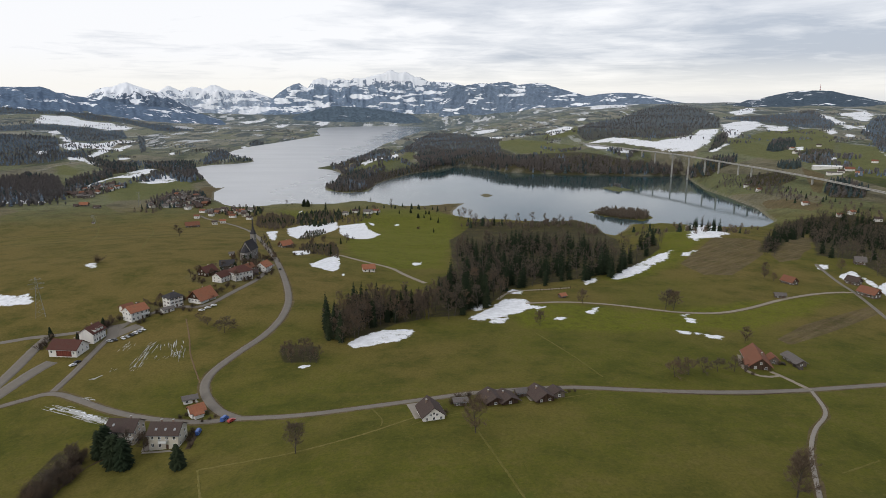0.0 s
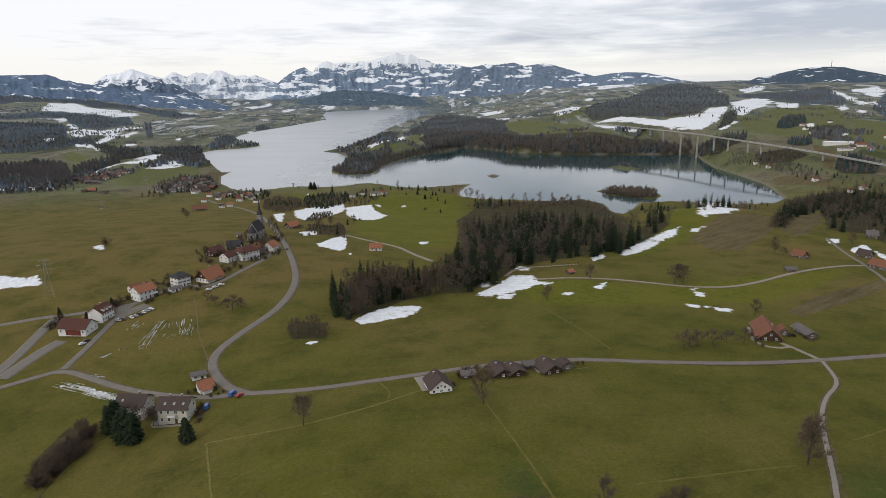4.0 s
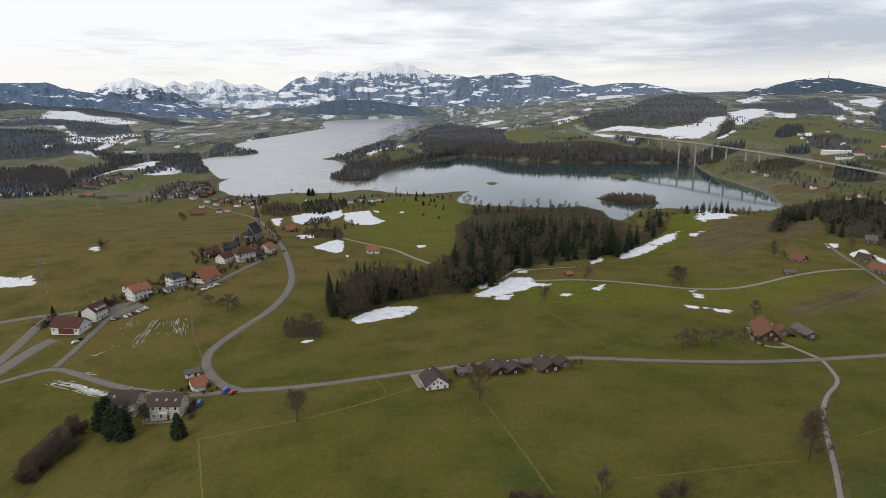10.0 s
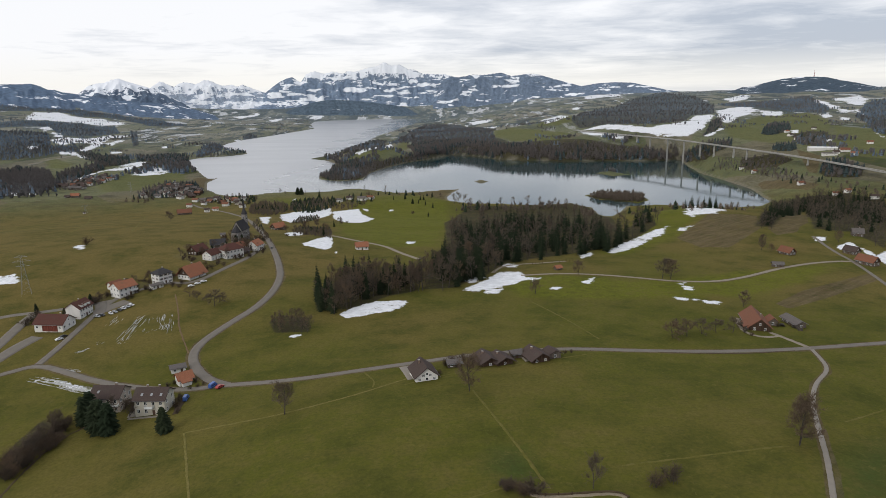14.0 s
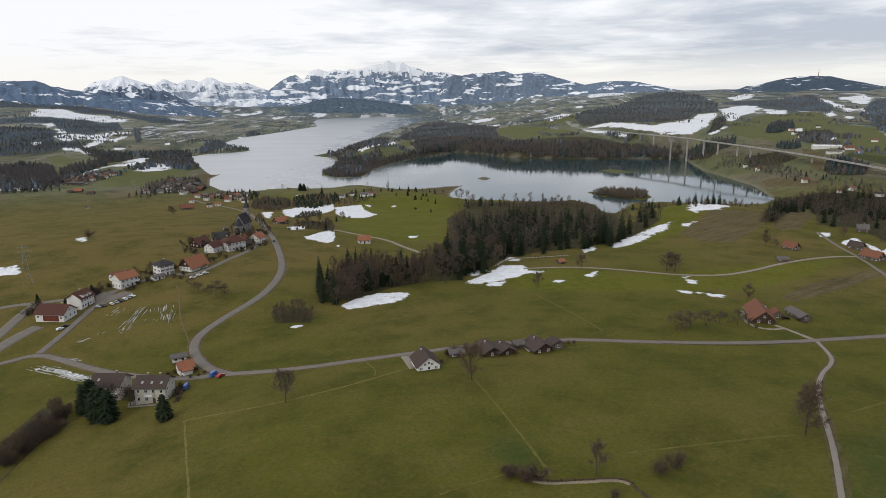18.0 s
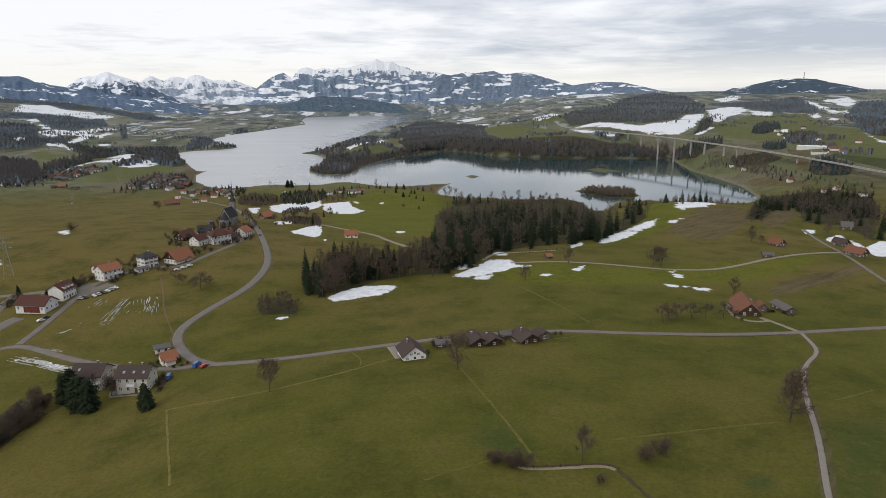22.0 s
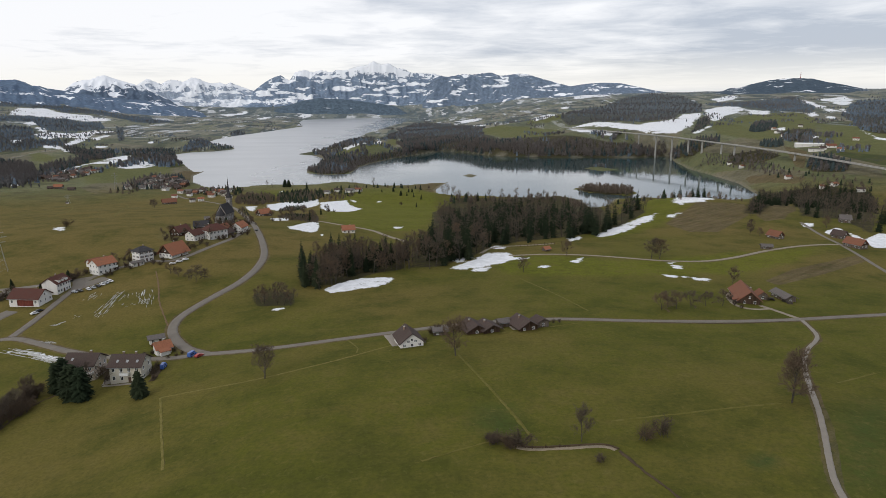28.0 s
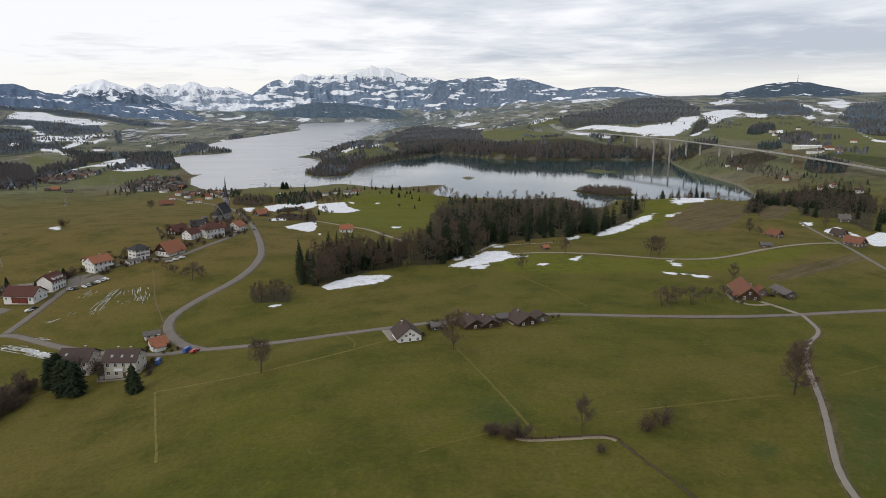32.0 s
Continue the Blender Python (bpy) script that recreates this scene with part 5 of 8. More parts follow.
def spire(rng):
    co, faces = [(0, 0, 1.0)], []
    for j, (z, r) in enumerate(((0.62, 0.10), (0.55, 0.07), (0.3, 0.17), (0.25, 0.12), (0.03, 0.2))):
        for i in range(6):
            a = 1.05 * i + j * 0.5
            q = r * rng.uniform(0.7, 1.2)
            co.append((q * math.cos(a), q * math.sin(a), z + rng.uniform(-0.03, 0.03)))
    for i in range(6):
        n = (i + 1) % 6
        faces.append((0, 1 + i, 1 + n))
        for j in range(4):
            faces.append((1 + 6 * j + i, 7 + 6 * j + i, 7 + 6 * j + n, 1 + 6 * j + n))
    return np.array(co), faces


def fine_broom(rng):
    """A bare tree of many thin twigs, for the middle distance."""
    co, faces = [], []
    for i in range(62):
        a, h = rng.uniform(0, 6.28), rng.uniform(0.22, 0.98)
        r = 0.30 * math.sin(math.pi * (0.12 + 0.82 * h)) * rng.uniform(0.25, 1.0)
        z0 = max(0.12, h - rng.uniform(0.15, 0.35))
        p, q = (math.cos(a) * r * 0.45, math.sin(a) * r * 0.45, z0), (math.cos(a) * r, math.sin(a) * r, h)
        b, w = rng.uniform(0, 6.28), rng.uniform(0.015, 0.029)
        k = len(co)
        co += [(p[0] - math.cos(b) * w, p[1] - math.sin(b) * w, p[2]), (p[0] + math.cos(b) * w, p[1] + math.sin(b) * w, p[2]), q]
        faces.append((k, k + 1, k + 2))
    for b in (0.3, 1.9):
        k = len(co)
        c, n = math.cos(b) * 0.022, math.sin(b) * 0.022
        co += [(-c, -n, 0), (c, n, 0), (0, 0, 0.8)]
        faces.append((k, k + 1, k + 2))
    return np.array(co), faces


far_random = random.Random(5)
BROOMS, SPIRES = [broom(far_random) for _ in range(6)], [spire(far_random) for _ in range(4)]
FINE_BROOMS = [fine_broom(far_random) for _ in range(8)]


def far_wood(label, pts, share, low, high, seed):
    rng = np.random.default_rng(seed)
    z = height(pts[:, 0], pts[:, 1])
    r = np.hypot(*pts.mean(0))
    # farther bands take the copies with more haze in the colour
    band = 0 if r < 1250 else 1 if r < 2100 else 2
    for kind, shapes, mat in (("bare", FINE_BROOMS if r < 2100 else BROOMS, (MID_TWIGS, FAR_TWIGS, HAZE_TWIGS)[band]), ("dark", SPIRES, (MID_NEEDLES, FAR_NEEDLES, HAZE_NEEDLES)[band])):
        co, faces, k = [], [], 0
        for (x, y), h in zip(pts, z):
            n = noise.noise(Vector((x * 0.008, y * 0.008, seed)))
            is_dark = (x * 12.9 + y * 7.7) % 1.0 < share + 0.8 * n
            if is_dark != (kind == "dark") or h < LAKE_Z + 0.45:
                continue
            shape, f = shapes[rng.integers(len(shapes))]
            t, s, w = rng.uniform(low, high) * (0.82 if math.hypot(x, y) < 1800 else 0.52), rng.uniform(0, 6.28), rng.uniform(1.15, 1.8)
            c, q = math.cos(s) * t * w, math.sin(s) * t * w
            v = np.column_stack([shape[:, 0] * c - shape[:, 1] * q + x, shape[:, 0] * q + shape[:, 1] * c + y, shape[:, 2] * t + h - 0.3])
            co.append(v)
            faces += [tuple(i + k for i in p) for p in f]
            k += len(v)
        if co:
            name = "distant_bare_trees" if kind == "bare" else "distant_conifers"
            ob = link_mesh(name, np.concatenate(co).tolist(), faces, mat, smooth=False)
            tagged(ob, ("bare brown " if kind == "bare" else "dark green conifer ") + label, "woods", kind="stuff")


def far_ring(label, count, gap, share, low, high, *ring):
    far_wood(label, scatter(ring, count, gap, np.random.default_rng(count)), share, low, high, count)


wood([(-70, 333), (-58, 320), (-47, 348), (-32, 361), (-17, 371), (-17, 405), (-33, 408), (-49, 394), (-65, 385), (-75, 367)], 125, 3.0, 0.16, 7.5, 18.5, "trees of the ravine wood")
wood([(-16, 369), (3, 375), (25, 406), (40, 444), (61, 460), (74, 524), (53, 545), (28, 528), (-0, 496), (-12, 428)], 120, 3.8, 0.5, 12, 22, "trees of the slope wood")
wood([(40, 444), (89, 479), (124, 491), (144, 520), (190, 604), (206, 624), (207, 658), (170, 606), (147, 621), (127, 689), (82, 717), (37, 693), (6, 637), (0, 545)], 230, 4.8, 0.5, 13, 23, "trees of the slope wood")
wood([(274, 570), (290, 575), (306, 600), (299, 612)], 9, 5, 0.2, 9, 13, "trees of the hillside wood")
wood([(475, 907), (524, 940), (575, 931), (601, 888), (405, 595), (504, 813), (505, 904)], 170, 4.6, 0.4, 14, 20, "trees of the hillside wood")
wood([(476, 857), (329, 578), (348, 559), (335, 490), (355, 499), (477, 673), (504, 813), (508, 896)], 140, 5, 0.35, 13, 19, "trees of the hillside wood")
wood([(274, 570), (302, 594), (476, 857), (520, 918), (497, 934), (306, 625)], 95, 4.5, 0.4, 11, 17, "trees of the hillside wood")
wood([(312, 626), (457, 858), (512, 902), (539, 870), (523, 923), (462, 896)], 75, 6, 0.5, 13, 18, "trees of the hillside wood")
wood([(203, 618), (235, 656), (269, 686), (288, 691), (421, 1021), (345, 939), (215, 648)], 22, 5, 0.75, 12, 17, "trees on the lakeside brow")
wood([(-91, 313), (-83, 300), (-66, 298), (-67, 310), (-77, 318)], 16, 3, -0.4, 6, 9, "bushes by the brook")
plant("field", -56.3, 207.1, 11, "bare tree standing alone on the meadow")
plant("field", 6.8, 214.5, 12.5, "bare tree in the meadow below the roadside houses")
plant("oak", 100.0, 173.9, 15.5, "large bare two-stemmed tree beside the gravel track")
plant("field", 35.6, 151.3, 8.5, "slender bare tree beside the short track", wide=0.75)
plant("shrub", 50.8, 152.1, 4.5, "low bare thorn bush in the meadow", "thorn bushes", wide=1.3)
plant("shrub", 56.5, 153.3, 5, "low bare thorn bush in the meadow", "thorn bushes", wide=1.2)
plant("shrub", 20.0, 150.3, 4.5, "sprawling bare bush at the track end", wide=1.6)
plant("shrub", 14.7, 151.0, 2.5, "sprawling bare bush at the track end", wide=1.6)
plant("shrub", 38.3, 141.7, 2, "low bare thorn bush in the meadow", "thorn bushes", wide=1.6)
plant("field", 49.4, 358.5, 8, "bare tree standing alone on the meadow")
plant("field", 83.6, 407.8, 9, "bare tree standing alone on the meadow")
plant("field", 134.4, 397.8, 12, "pair of bare trees beside the farm track", "track-side trees")
plant("field", 138.7, 396.0, 12, "pair of bare trees beside the farm track", "track-side trees")
plant("fruit", 98.9, 276.8, 7, "bare fruit tree in the farm orchard", "farm orchard trees", wide=1.35)
plant("fruit", 103.4, 282.4, 6, "bare fruit tree in the farm orchard", "farm orchard trees", wide=1.35)
plant("fruit", 106.5, 279.8, 7, "bare fruit tree in the farm orchard", "farm orchard trees", wide=1.35)
plant("fruit", 114.6, 283.8, 6.5, "bare fruit tree in the farm orchard", "farm orchard trees", wide=1.35)
plant("fruit", 122.1, 286.0, 6, "bare fruit tree in the farm orchard", "farm orchard trees", wide=1.35)
plant("fruit", 129.9, 286.3, 6.5, "bare fruit tree in the farm orchard", "farm orchard trees", wide=1.35)
plant("field", 155.8, 333.2, 8, "bare tree behind the timber farmhouse")
plant("fruit", -139.2, 349.9, 5, "bare fruit tree on the slope below the farm", "slope orchard trees", wide=1.3)
plant("fruit", -126.3, 339.7, 8, "bare fruit tree on the slope below the farm", "slope orchard trees", wide=1.3)
plant("fruit", -146.4, 356.5, 5, "bare fruit tree on the slope below the farm", "slope orchard trees", wide=1.3)
plant("fruit", -132.6, 346.4, 4, "bare fruit tree on the slope below the farm", "slope orchard trees", wide=1.3)
plant("fruit", -123.4, 344.7, 5, "bare fruit tree on the slope below the farm", "slope orchard trees", wide=1.3)
plant("shrub", -277.8, 493.4, 6, "round leafless bush beside a snow patch", wide=1.4)
plant("spruce", -98.0, 207.9, 9.5, "dark green conifer in front of the apartment house", wide=1.3)
plant("field", -117.5, 223.0, 7, "slim bare tree between the apartment houses")
plant("field", -124.5, 224.5, 8, "slim bare tree between the apartment houses", wide=0.6)
plant("spruce", -201.4, 354.2, 6, "small dark conifer in the garden")
plant("field", -290.4, 677.4, 8, "bare tree beside the red-walled barn")
plant("field", -330.8, 765.2, 8, "bare tree beside the red-walled barn")
plant("field", 240.7, 490.6, 8, "bare tree by the hillside barns")
plant("field", 244.9, 484.3, 6, "bare tree by the hillside barns")
plant("field", 254.2, 517.0, 7, "bare tree by the hillside barns")
plant("field", 318.9, 522.9, 9, "bare tree by the hillside barns")
plant("field", -174.5, 520.2, 8, "bare garden tree among the village houses", "village garden trees")
plant("field", -160.9, 483.8, 7, "bare garden tree among the village houses", "village garden trees")
plant("field", -185.9, 458.5, 6, "bare garden tree among the village houses", "village garden trees")
plant("field", -152.1, 480.2, 7, "bare garden tree among the village houses", "village garden trees")
plant("field", -148.5, 528.6, 6, "bare garden tree among the village houses", "village garden trees")
plant("field", -150.2, 601.3, 6, "bare garden tree among the village houses", "village garden trees")
plant("field", -143.3, 605.8, 6, "bare garden tree among the village houses", "village garden trees")
plant("field", -140.9, 631.0, 7, "bare garden tree among the village houses", "village garden trees")
plant("field", -141.6, 647.0, 8, "tree beside the snowy golf course pond", "golf course trees")
plant("field", -134.8, 669.8, 9, "tree beside the snowy golf course pond", "golf course trees")
plant("conifer", -119.9, 685.0, 8, "tree beside the snowy golf course pond", "golf course trees")
plant("field", -115.4, 694.3, 9, "tree beside the snowy golf course pond", "golf course trees")
plant("field", -116.8, 620.0, 8, "tree beside the snowy golf course pond", "golf course trees")
plant("conifer", -20.1, 958.2, 9, "dark conifer on the golf course", "golf course trees")
plant("conifer", -24.3, 859.3, 7, "dark conifer on the golf course", "golf course trees")
plant("conifer", -31.7, 981.5, 8, "dark conifer on the golf course", "golf course trees")
plant("conifer", -42.7, 1000.0, 7, "dark conifer on the golf course", "golf course trees")
plant("conifer", -84.3, 1040.7, 7, "dark conifer on the golf course", "golf course trees")
plant("shrub", -1.6, 242.7, 3, "garden bush between the roadside houses", "roadside garden bushes", wide=1.3)
plant("shrub", 0.6, 246.8, 3, "garden bush between the roadside houses", "roadside garden bushes", wide=1.3)
plant("shrub", 2.9, 240.5, 2.5, "garden bush between the roadside houses", "roadside garden bushes", wide=1.3)
plant("shrub", 5.1, 246.8, 3.5, "garden bush between the roadside houses", "roadside garden bushes", wide=1.3)
plant("shrub", 9.5, 245.4, 3, "garden bush between the roadside houses", "roadside garden bushes", wide=1.3)
plant("shrub", 11.4, 240.7, 2.5, "garden bush between the roadside houses", "roadside garden bushes", wide=1.3)
plant("shrub", 24.4, 246.5, 2.5, "garden bush between the roadside houses", "roadside garden bushes", wide=1.3)
plant("shrub", 30.0, 250.5, 3, "garden bush between the roadside houses", "roadside garden bushes", wide=1.3)
plant("shrub", 47.6, 254.4, 1.5, "garden bush between the roadside houses", "roadside garden bushes", wide=1.3)
plant("shrub", -3.7, 233.2, 1.8, "garden bush between the roadside houses", "roadside garden bushes", wide=1.3)
plant("shrub", 33.0, 247.3, 2, "garden bush between the roadside houses", "roadside garden bushes", wide=1.3)
plant("shrub", 50.1, 255.1, 1.5, "garden bush between the roadside houses", "roadside garden bushes", wide=1.3)
plant("shrub", -199.6, 353.9, 4, "bare garden bush beside a house", "garden bushes", wide=1.3)
plant("shrub", -199.5, 357.3, 3, "bare garden bush beside a house", "garden bushes", wide=1.3)
plant("shrub", -198.9, 359.9, 3, "bare garden bush beside a house", "garden bushes", wide=1.3)
plant("shrub", -200.6, 349.8, 3, "bare garden bush beside a house", "garden bushes", wide=1.3)
plant("shrub", -159.8, 380.7, 3, "bare garden bush beside a house", "garden bushes", wide=1.3)
plant("shrub", -171.2, 393.6, 3, "bare garden bush beside a house", "garden bushes", wide=1.3)
plant("shrub", -144.4, 442.1, 3, "bare garden bush beside a house", "garden bushes", wide=1.3)
plant("shrub", -138.6, 448.9, 3, "bare garden bush beside a house", "garden bushes", wide=1.3)
plant("shrub", -134.5, 465.3, 3, "bare garden bush beside a house", "garden bushes", wide=1.3)
plant("shrub", -145.4, 451.8, 4, "bare garden bush beside a house", "garden bushes", wide=1.3)
plant("shrub", -154.5, 431.9, 2.5, "bare garden bush beside a house", "garden bushes", wide=1.3)
plant("shrub", -160.9, 423.2, 2.5, "bare garden bush beside a house", "garden bushes", wide=1.3)
plant("shrub", -103.1, 243.7, 1.5, "bare garden bush beside a house", "garden bushes", wide=1.3)
plant("shrub", -100.3, 245.2, 1.5, "bare garden bush beside a house", "garden bushes", wide=1.3)
plant("shrub", -99.4, 247.2, 1.5, "bare garden bush beside a house", "garden bushes", wide=1.3)
plant("shrub", -114.1, 248.3, 2, "bare garden bush beside a house", "garden bushes", wide=1.3)
plant("shrub", -112.5, 250.1, 2, "bare garden bush beside a house", "garden bushes", wide=1.3)
plant("shrub", -123.4, 232.0, 3, "bare garden bush beside a house", "garden bushes", wide=1.3)
plant("shrub", -122.2, 234.1, 3, "bare garden bush beside a house", "garden bushes", wide=1.3)
plant("shrub", -102.8, 229.3, 2.5, "bare garden bush beside a house", "garden bushes", wide=1.3)
plant("shrub", -103.9, 234.5, 2.5, "bare garden bush beside a house", "garden bushes", wide=1.3)
plant("shrub", 135.6, 287.5, 2.5, "bare garden bush beside a house", "garden bushes", wide=1.3)
plant("shrub", 138.2, 296.7, 2.5, "bare garden bush beside a house", "garden bushes", wide=1.3)
plant("shrub", 168.6, 299.7, 2, "bare garden bush beside a house", "garden bushes", wide=1.3)
plant("shrub", 136.7, 283.2, 2, "bare garden bush beside a house", "garden bushes", wide=1.3)
plant("shrub", 157.1, 298.3, 2, "bare garden bush beside a house", "garden bushes", wide=1.3)
plant("shrub", -140.1, 560.4, 3, "bare garden bush beside a house", "garden bushes", wide=1.3)
plant("shrub", -133.6, 564.0, 3, "bare garden bush beside a house", "garden bushes", wide=1.3)
plant("shrub", -127.1, 579.9, 3, "bare garden bush beside a house", "garden bushes", wide=1.3)
plant("shrub", -120.1, 596.0, 3, "bare garden bush beside a house", "garden bushes", wide=1.3)
plant("shrub", 13.3, 151.1, 2.2, "sprawling bare bush in the hollow by the track", "hollow bushes", wide=1.7)
plant("shrub", 15.6, 152.6, 2.6, "sprawling bare bush in the hollow by the track", "hollow bushes", wide=1.7)
plant("shrub", 17.5, 150.9, 3, "sprawling bare bush in the hollow by the track", "hollow bushes", wide=1.7)
plant("shrub", 12.4, 153.3, 1.8, "sprawling bare bush in the hollow by the track", "hollow bushes", wide=1.7)
plant("shrub", 18.0, 148.8, 2.4, "sprawling bare bush in the hollow by the track", "hollow bushes", wide=1.7)
plant("shrub", -144.3, 189.7, 1.8, "dense reddish-brown bare shrub in the brook hedge", "brook hedge shrubs", wide=1.35)
plant("shrub", -140.3, 188.1, 4.4, "dense reddish-brown bare shrub in the brook hedge", "brook hedge shrubs", wide=1.35)
plant("shrub", -139.8, 187.2, 3.6, "dense reddish-brown bare shrub in the brook hedge", "brook hedge shrubs", wide=1.35)
plant("shrub", -139.9, 191.8, 2.8, "dense reddish-brown bare shrub in the brook hedge", "brook hedge shrubs", wide=1.35)
plant("shrub", -139.5, 190.9, 2.0, "dense reddish-brown bare shrub in the brook hedge", "brook hedge shrubs", wide=1.35)
plant("shrub", -139.0, 189.9, 4.6000000000000005, "dense reddish-brown bare shrub in the brook hedge", "brook hedge shrubs", wide=1.35)
plant("shrub", -139.1, 194.6, 3.8, "dense reddish-brown bare shrub in the brook hedge", "brook hedge shrubs", wide=1.35)
plant("shrub", -138.6, 193.7, 3.0, "dense reddish-brown bare shrub in the brook hedge", "brook hedge shrubs", wide=1.35)
plant("shrub", -142.4, 199.2, 2.2, "dense reddish-brown bare shrub in the brook hedge", "brook hedge shrubs", wide=1.35)
plant("shrub", -138.2, 197.5, 4.8, "dense reddish-brown bare shrub in the brook hedge", "brook hedge shrubs", wide=1.35)
plant("shrub", -137.8, 196.5, 4.0, "dense reddish-brown bare shrub in the brook hedge", "brook hedge shrubs", wide=1.35)
plant("shrub", -141.6, 202.2, 3.2, "dense reddish-brown bare shrub in the brook hedge", "brook hedge shrubs", wide=1.35)
plant("shrub", -137.4, 200.5, 2.4000000000000004, "dense reddish-brown bare shrub in the brook hedge", "brook hedge shrubs", wide=1.35)
plant("shrub", -141.2, 206.4, 5.0, "dense reddish-brown bare shrub in the brook hedge", "brook hedge shrubs", wide=1.35)
plant("shrub", -137.0, 204.7, 4.2, "dense reddish-brown bare shrub in the brook hedge", "brook hedge shrubs", wide=1.35)
plant("shrub", -136.5, 203.6, 3.4000000000000004, "dense reddish-brown bare shrub in the brook hedge", "brook hedge shrubs", wide=1.35)
plant("shrub", -140.4, 209.6, 2.6, "dense reddish-brown bare shrub in the brook hedge", "brook hedge shrubs", wide=1.35)
plant("shrub", -136.1, 207.9, 1.8, "dense reddish-brown bare shrub in the brook hedge", "brook hedge shrubs", wide=1.35)
plant("shrub", -135.7, 206.8, 4.4, "dense reddish-brown bare shrub in the brook hedge", "brook hedge shrubs", wide=1.35)
plant("shrub", -139.6, 213.0, 3.6, "dense reddish-brown bare shrub in the brook hedge", "brook hedge shrubs", wide=1.35)
plant("shrub", -135.2, 211.2, 2.8, "dense reddish-brown bare shrub in the brook hedge", "brook hedge shrubs", wide=1.35)
plant("shrub", -139.2, 217.6, 2.0, "dense reddish-brown bare shrub in the brook hedge", "brook hedge shrubs", wide=1.35)
plant("shrub", -138.7, 216.5, 4.6000000000000005, "dense reddish-brown bare shrub in the brook hedge", "brook hedge shrubs", wide=1.35)
plant("shrub", -141.4, 188.5, 3.8, "dense reddish-brown bare shrub in the brook hedge", "brook hedge shrubs", wide=1.35)
plant("shrub", -145.2, 193.7, 3.0, "dense reddish-brown bare shrub in the brook hedge", "brook hedge shrubs", wide=1.35)
plant("shrub", -141.1, 192.1, 2.2, "dense reddish-brown bare shrub in the brook hedge", "brook hedge shrubs", wide=1.35)
plant("shrub", -144.9, 197.5, 4.8, "dense reddish-brown bare shrub in the brook hedge", "brook hedge shrubs", wide=1.35)
plant("shrub", -144.4, 196.5, 4.0, "dense reddish-brown bare shrub in the brook hedge", "brook hedge shrubs", wide=1.35)
plant("shrub", -140.3, 194.9, 3.2, "dense reddish-brown bare shrub in the brook hedge", "brook hedge shrubs", wide=1.35)
plant("shrub", -144.1, 200.5, 2.4000000000000004, "dense reddish-brown bare shrub in the brook hedge", "brook hedge shrubs", wide=1.35)
plant("shrub", -143.6, 199.5, 5.0, "dense reddish-brown bare shrub in the brook hedge", "brook hedge shrubs", wide=1.35)
plant("shrub", -139.5, 197.9, 4.2, "dense reddish-brown bare shrub in the brook hedge", "brook hedge shrubs", wide=1.35)
plant("shrub", -143.3, 203.5, 3.4000000000000004, "dense reddish-brown bare shrub in the brook hedge", "brook hedge shrubs", wide=1.35)
plant("shrub", -142.8, 202.5, 2.6, "dense reddish-brown bare shrub in the brook hedge", "brook hedge shrubs", wide=1.35)
plant("shrub", -143.0, 207.7, 1.8, "dense reddish-brown bare shrub in the brook hedge", "brook hedge shrubs", wide=1.35)
plant("shrub", -142.5, 206.7, 4.4, "dense reddish-brown bare shrub in the brook hedge", "brook hedge shrubs", wide=1.35)
plant("shrub", -138.2, 205.0, 3.6, "dense reddish-brown bare shrub in the brook hedge", "brook hedge shrubs", wide=1.35)
plant("shrub", -142.1, 211.0, 2.8, "dense reddish-brown bare shrub in the brook hedge", "brook hedge shrubs", wide=1.35)
plant("shrub", -141.7, 209.9, 2.0, "dense reddish-brown bare shrub in the brook hedge", "brook hedge shrubs", wide=1.35)
plant("shrub", -141.8, 215.6, 4.6000000000000005, "dense reddish-brown bare shrub in the brook hedge", "brook hedge shrubs", wide=1.35)
plant("shrub", -141.3, 214.4, 3.8, "dense reddish-brown bare shrub in the brook hedge", "brook hedge shrubs", wide=1.35)
plant("shrub", -140.8, 213.3, 3.0, "dense reddish-brown bare shrub in the brook hedge", "brook hedge shrubs", wide=1.35)
plant("shrub", -140.9, 219.1, 2.2, "dense reddish-brown bare shrub in the brook hedge", "brook hedge shrubs", wide=1.35)
plant("shrub", -140.5, 217.9, 4.8, "dense reddish-brown bare shrub in the brook hedge", "brook hedge shrubs", wide=1.35)
plant("shrub", -140.0, 216.8, 4.0, "dense reddish-brown bare shrub in the brook hedge", "brook hedge shrubs", wide=1.35)
plant("shrub", -140.1, 222.8, 3.2, "dense reddish-brown bare shrub in the brook hedge", "brook hedge shrubs", wide=1.35)
plant("shrub", -202.1, 346.7, 4, "bare brown shrub in a village garden", "village garden shrubs", wide=1.5)
plant("shrub", -202.3, 351.7, 5, "bare brown shrub in a village garden", "village garden shrubs", wide=1.5)
plant("shrub", -202.5, 356.9, 3.5, "bare brown shrub in a village garden", "village garden shrubs", wide=1.5)
plant("shrub", -181.3, 357.0, 3, "bare brown shrub in a village garden", "village garden shrubs", wide=1.5)
plant("shrub", -180.4, 360.5, 2.5, "bare brown shrub in a village garden", "village garden shrubs", wide=1.5)
plant("shrub", -180.6, 368.0, 3.5, "bare brown shrub in a village garden", "village garden shrubs", wide=1.5)
plant("shrub", -178.6, 372.5, 3, "bare brown shrub in a village garden", "village garden shrubs", wide=1.5)
plant("shrub", -174.1, 369.7, 2.5, "bare brown shrub in a village garden", "village garden shrubs", wide=1.5)
